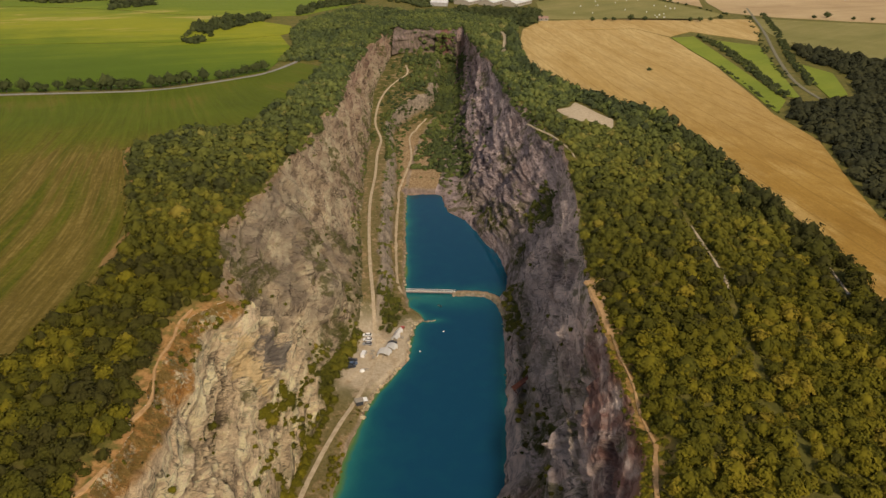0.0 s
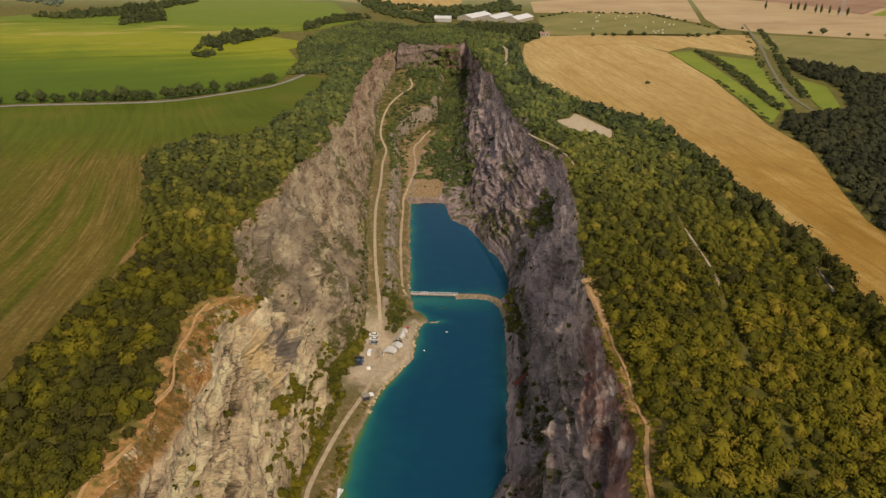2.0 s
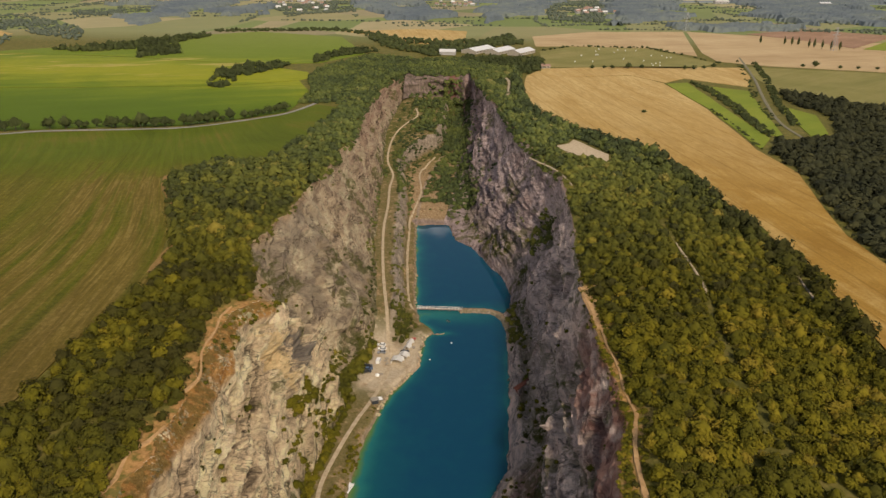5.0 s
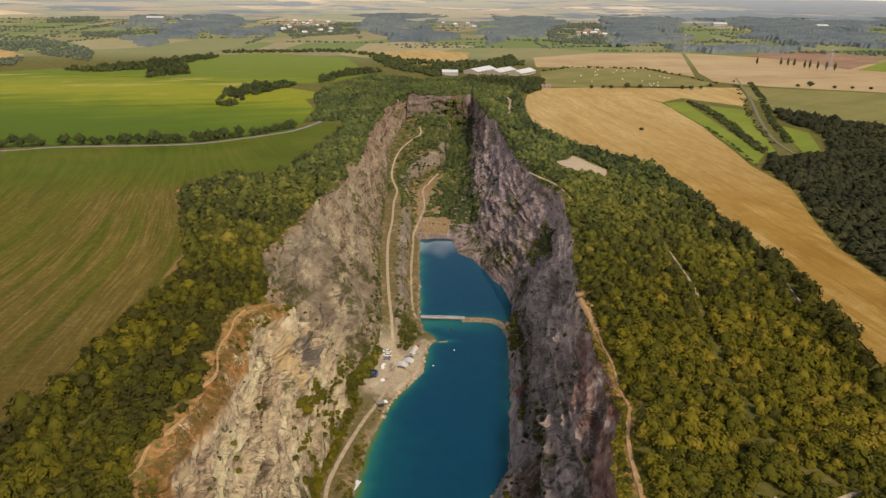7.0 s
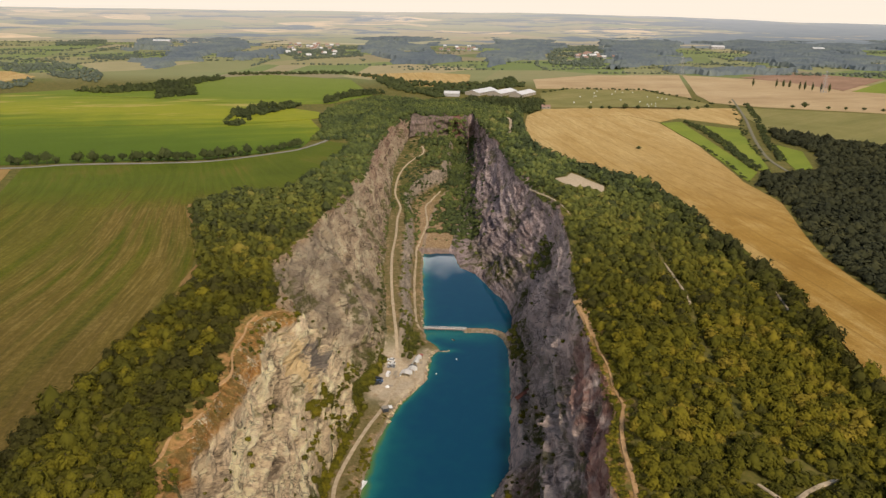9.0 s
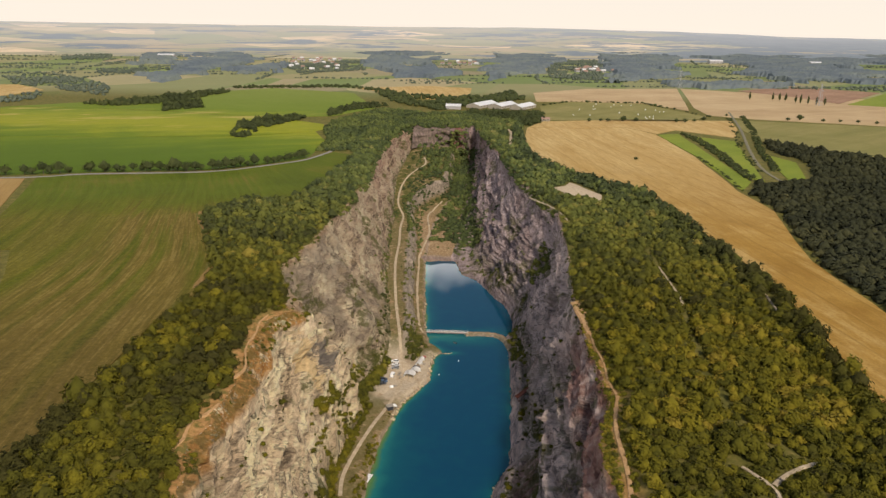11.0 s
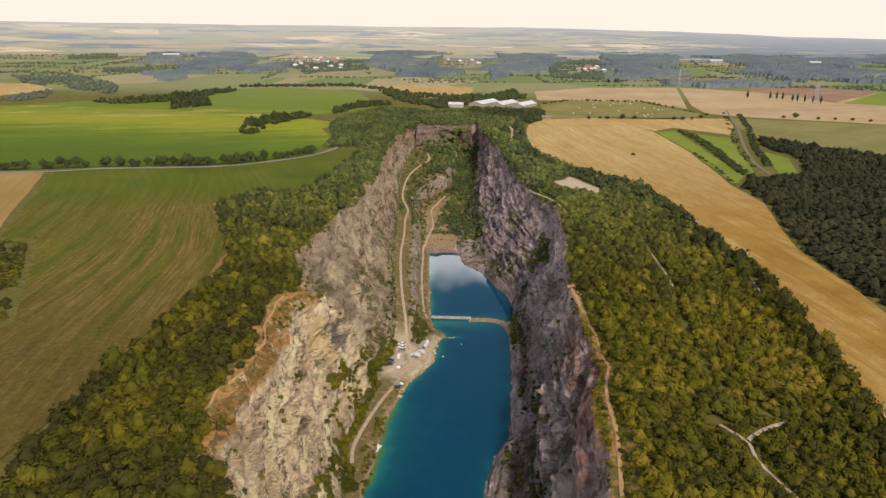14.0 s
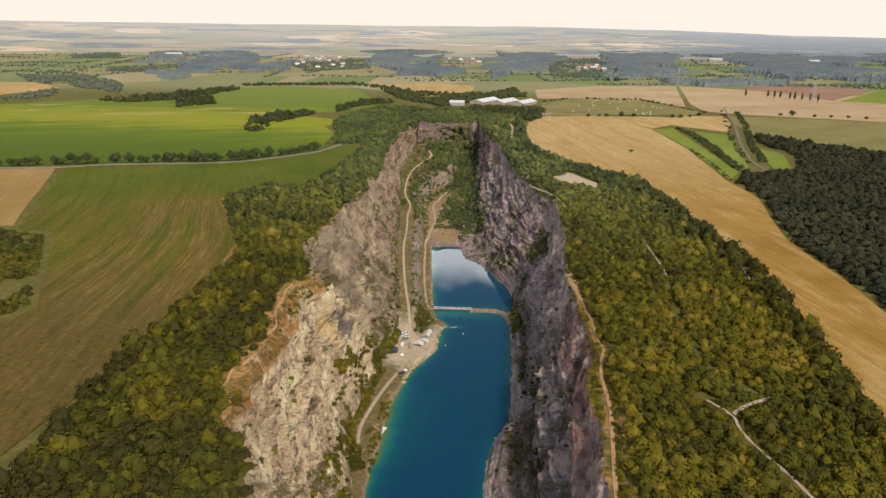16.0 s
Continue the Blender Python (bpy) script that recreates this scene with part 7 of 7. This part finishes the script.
def rusty_ramp():
    """An old loading ramp that leans from the shore rib to the rock face."""
    a, b = Vector((33.2, 247.6, 10.5)), Vector((41.6, 251.4, 14.8))
    turn = (b - a).to_track_quat("X", "Z").to_matrix().to_4x4()
    base = empty("loading_ramp", Matrix.Translation(a) @ turn, "rusted steel loading ramp leaning on the rock face", "ramp")
    long = (b - a).length
    part("plate", box(bmesh.new(), 0, -1.1, 0.0, long, 1.1, 0.08, 0.02), RUST, base)
    for y in (-1.15, 1.15):
        part("girder", box(bmesh.new(), -0.2, y - 0.12, -0.35, long + 0.2, y + 0.12, 0.35, 0.03), RUST, base)
    for k in range(6):
        x = 0.5 + k * (long - 1.0) / 5
        part("cross_rib", box(bmesh.new(), x - 0.08, -1.03, 0.081, x + 0.08, 1.03, 0.2, 0.02), RUST, base)
    for y in (-1.0, 1.0):
        part("prop", rod(bmesh.new(), (0.6, y, -5.0), (0.6, y, -0.05), 0.12, 0.10, 8), RUST, base)


rusty_ramp()

# ---------------------------------------------------------------- boulders of the shores
def boulder_mesh(seed):
    bm = bmesh.new()
    bmesh.ops.create_icosphere(bm, subdivisions=2, radius=1.0)
    for v in bm.verts:
        p = v.co.copy()
        v.co *= 0.85 + 0.35 * noise.noise(p * 1.3 + Vector((seed * 7.1, 0, 0))) + 0.12 * noise.noise(p * 3.5)
        v.co.z *= 0.7
    me = bpy.data.meshes.new("boulder")
    bm.to_mesh(me)
    bm.free()
    me.materials.append(ROCK_LEFT)
    return me


BOULDERS = [boulder_mesh(k) for k in range(6)]
rng_b = random.Random(8)


def boulder(x, y, z, r):
    ob = new("boulder", rng_b.choice(BOULDERS))
    ob.matrix_world = Matrix.LocRotScale((x, y, z), Euler((0, 0, rng_b.uniform(0, 6.28))), (r * rng_b.uniform(0.8, 1.3), r, r))
    tagged(ob, "pale broken limestone boulder at the water's edge", "boulder", "shore boulders")


for k in range(190):
    y = rng_b.uniform(238, 322) if k < 140 else rng_b.uniform(352, 500)
    x = float(shore_left(y)) + rng_b.gauss(-0.5, 0.7)
    boulder(x, y, 0.35 + rng_b.uniform(-0.1, 0.5), rng_b.uniform(0.4, 1.35))
for k in range(70):
    y = rng_b.choice((rng_b.uniform(200, 330), rng_b.uniform(455, 503), rng_b.uniform(150, 205)))
    x = float(shore_right(y)) + rng_b.gauss(0.9, 0.5)
    boulder(x, y, 0.3 + rng_b.uniform(-0.2, 0.3), rng_b.uniform(0.3, 0.9))
for k in range(8):
    boulder(-9.0 + k * 0.9, 319.5 + rng_b.uniform(-0.8, 0.8), 0.1, rng_b.uniform(0.4, 0.8))

# ---------------------------------------------------------------- farm, village, pylons
ROOF_PALE = plain("pale_sheet_roof", (0.66, 0.66, 0.65), 0.5, 0.1, grain=0.3, vary=0.12)
ROOF_RED = plain("clay_tile_roof", (0.33, 0.21, 0.16), 0.8, grain=0.8, vary=0.2)
PLASTER = plain("pale_plaster", (0.36, 0.35, 0.34), 0.8, grain=0.5, vary=0.12)


def gabled(name, x, y, turn, w, d, h, rise, wall_mat, roof_mat, label, category, group, windows=0):
    base = empty(name, pose(x, y, PLATEAU, 0, 0, turn), label, category, group)
    bm = bmesh.new()
    a = [bm.verts.new((sx * w / 2, y0, z)) for sx in (-1, 1) for y0, z in ((-d / 2, -0.5), (d / 2, -0.5), (d / 2, h), (0, h + rise - 0.05), (-d / 2, h))]
    bm.faces.new(a[:5])
    bm.faces.new(a[5:][::-1])
    for i in range(5):
        j = (i + 1) % 5
        bm.faces.new((a[j], a[i], a[5 + i], a[5 + j]))
    bmesh.ops.recalc_face_normals(bm, faces=bm.faces)
    part("wall", bm, wall_mat, base)
    o = 0.4
    for s in (-1, 1):
        ob = part("roof", prism(bmesh.new(), [(0, 0), (0, 0.25), (1, 0.25), (1, 0)], 0.5), roof_mat, base)
        for v in ob.data.vertices:
            t, side, up = v.co.x, v.co.y * 2, v.co.z
            v.co = Vector((side * (w / 2 + o), s * (t * (d / 2 + o)), h + rise - t * rise * (1 + 2 * o / d) + up))
    for k in range(windows):
        part("window", box(bmesh.new(), -w / 2 + (k + 0.5) * w / windows - 0.8, -d / 2 - 0.06, h * 0.4, -w / 2 + (k + 0.5) * w / windows + 0.8, -d / 2 + 0.02, h * 0.8), GLASS, base)
    return base


for k, (x, y, turn, w, d) in enumerate(((44, 1078, 58, 60, 26), (78, 1070, 58, 56, 24), (110, 1058, 58, 52, 22))):
    gabled("farm_shed", x, y, turn, w, d, 4.5, 3.8, WOOD_GREY, ROOF_PALE, "long farm shed with a pale sheet roof", "shed", "farm sheds", 6)
gabled("barn", -4, 1040, -6, 24, 14, 5, 3, PLASTER, ROOF_PALE, "small pale barn among trees", "barn", "")
gabled("barn", 128, 906, 4, 12, 7, 3.5, 2, WOOD_GREY, ROOF_RED, "small dark barn at the wheat's corner", "barn", "", 2)
rng_v = random.Random(21)
HOUSES = [((-632, 2588), (-411, 2600), (-309, 1935), (-477, 1907), 34), ((379, 2165), (550, 2195), (497, 1968), (343, 1943), 22), ((-60, 2500), (120, 2560), (100, 2250), (-40, 2200), 10)]
for a, b, c, d, count in HOUSES:
    for k in range(count):
        u, v = rng_v.random(), rng_v.random()
        x = (a[0] * (1 - u) + b[0] * u) * (1 - v) + (d[0] * (1 - u) + c[0] * u) * v
        y = (a[1] * (1 - u) + b[1] * u) * (1 - v) + (d[1] * (1 - u) + c[1] * u) * v
        red = rng_v.random() < 0.6
        gabled("house", x, y, rng_v.uniform(-40, 40), rng_v.uniform(9, 14), rng_v.uniform(7, 10), rng_v.uniform(4, 6), rng_v.uniform(3, 4.5), PLASTER, ROOF_RED if red else ROOF_PALE, "pale village house with a red tiled roof" if red else "pale village house with a light roof", "house", "far village houses", 2)
for x, y, w in ((-1082, 2560, 60), (963, 2560, 50), (1300, 2500, 40)):
    gabled("hall", x, y, 5, w, 22, 9, 4, PLASTER, ROOF_PALE, "large white hall in the far plain", "hall", "far halls", 4)


def pylon(x, y, turn):
    base = empty("pylon", pose(x, y, PLATEAU, 0, 0, turn), "tall grey lattice power pylon", "pylon", "power pylons")
    h, b = 38.0, 3.6
    for sx in (-1, 1):
        for sy in (-1, 1):
            part("leg", rod(bmesh.new(), (sx * b, sy * b, -0.5), (sx * 0.5, sy * 0.5, h), 0.22, 0.12, 5), STEEL, base)
    for k in range(8):
        z0, z1 = k * h / 8, (k + 1) * h / 8
        w0, w1 = b - (b - 0.5) * k / 8, b - (b - 0.5) * (k + 1) / 8
        bm = bmesh.new()
        for s in (-1, 1):
            rod(bm, (-w0, s * w0, z0), (w1, s * w1, z1), 0.09, sides=4)
            rod(bm, (w0, s * w0, z0), (-w1, s * w1, z1), 0.09, sides=4)
            rod(bm, (s * w0, -w0, z0), (s * w1, w1, z1), 0.09, sides=4)
            rod(bm, (s * w0, w0, z0), (s * w1, -w1, z1), 0.09, sides=4)
        part("brace", bm, STEEL, base)
    for z, w in ((26, 8.5), (31, 6.5), (36, 4.5)):
        bm = bmesh.new()
        rod(bm, (-w, 0, z), (w, 0, z), 0.18, sides=5)
        rod(bm, (-w, 0, z), (0, 0, z + 1.8), 0.10, sides=4)
        rod(bm, (w, 0, z), (0, 0, z + 1.8), 0.10, sides=4)
        part("arm", bm, STEEL, base)


pylon(495, 1474, 20)
pylon(636, 1144, 20)

bm = bmesh.new()
rod(bm, (0, -0.65, 0.6), (0, 0.65, 0.6), 0.65, sides=14)
bale = part("bale", soften(bm, 0.08), CANVAS, None)
tagged(bale, "round bale wrapped in white film on the meadow", "bale", "wrapped bales")
rng_c = random.Random(3)
spots = []
while len(spots) < 22:
    x, y = rng_c.uniform(150, 360), rng_c.uniform(925, 1140)
    if inside_ring(np.array([x]), np.array([y]), [(150, 935), (316, 935), (360, 975), (310, 1120), (214, 1140), (160, 1080)])[0]:
        spots.append((x, y))
bale.matrix_basis = pose(*spots[0], PLATEAU + 0.38, 0, 0, 30)
for x, y in spots[1:]:
    copy_thing(bale, pose(x, y, PLATEAU + 0.38, 0, 0, rng_c.uniform(0, 180)))


# bare dead tree at the edge of the left scrub
def dead_tree(x, y, h):
    base = empty("dead_tree", pose(x, y, rim_ground(x, y) - 0.1), "bleached bare dead tree above the scrub", "tree")
    rng = random.Random(2)
    part("trunk", rod(bmesh.new(), (0, 0, -0.3), (0.2, 0.1, h * 0.6), 0.16, 0.09, 7), DEAD_WOOD, base)
    for k in range(9):
        z0 = h * (0.25 + 0.04 * k)
        a = k * 2.4
        r = rng.uniform(0.9, 1.8)
        tip = (r * math.cos(a), r * math.sin(a), z0 + rng.uniform(1.0, 2.2))
        bm = rod(bmesh.new(), (0.1, 0.05, z0), tip, 0.05, 0.02, 5)
        for s in (-0.5, 0.5):
            mid_p = (tip[0] * 0.6, tip[1] * 0.6, z0 + (tip[2] - z0) * 0.6)
            rod(bm, mid_p, (mid_p[0] + s * math.sin(a) + 0.2, mid_p[1] - s * math.cos(a), mid_p[2] + 0.9), 0.025, 0.01, 4)
        part("branch", bm, DEAD_WOOD, base)


DEAD_WOOD = plain("dead_wood", (0.46, 0.40, 0.34), 0.9, grain=5, vary=0.25)
dead_tree(-137, 45, 6.0)
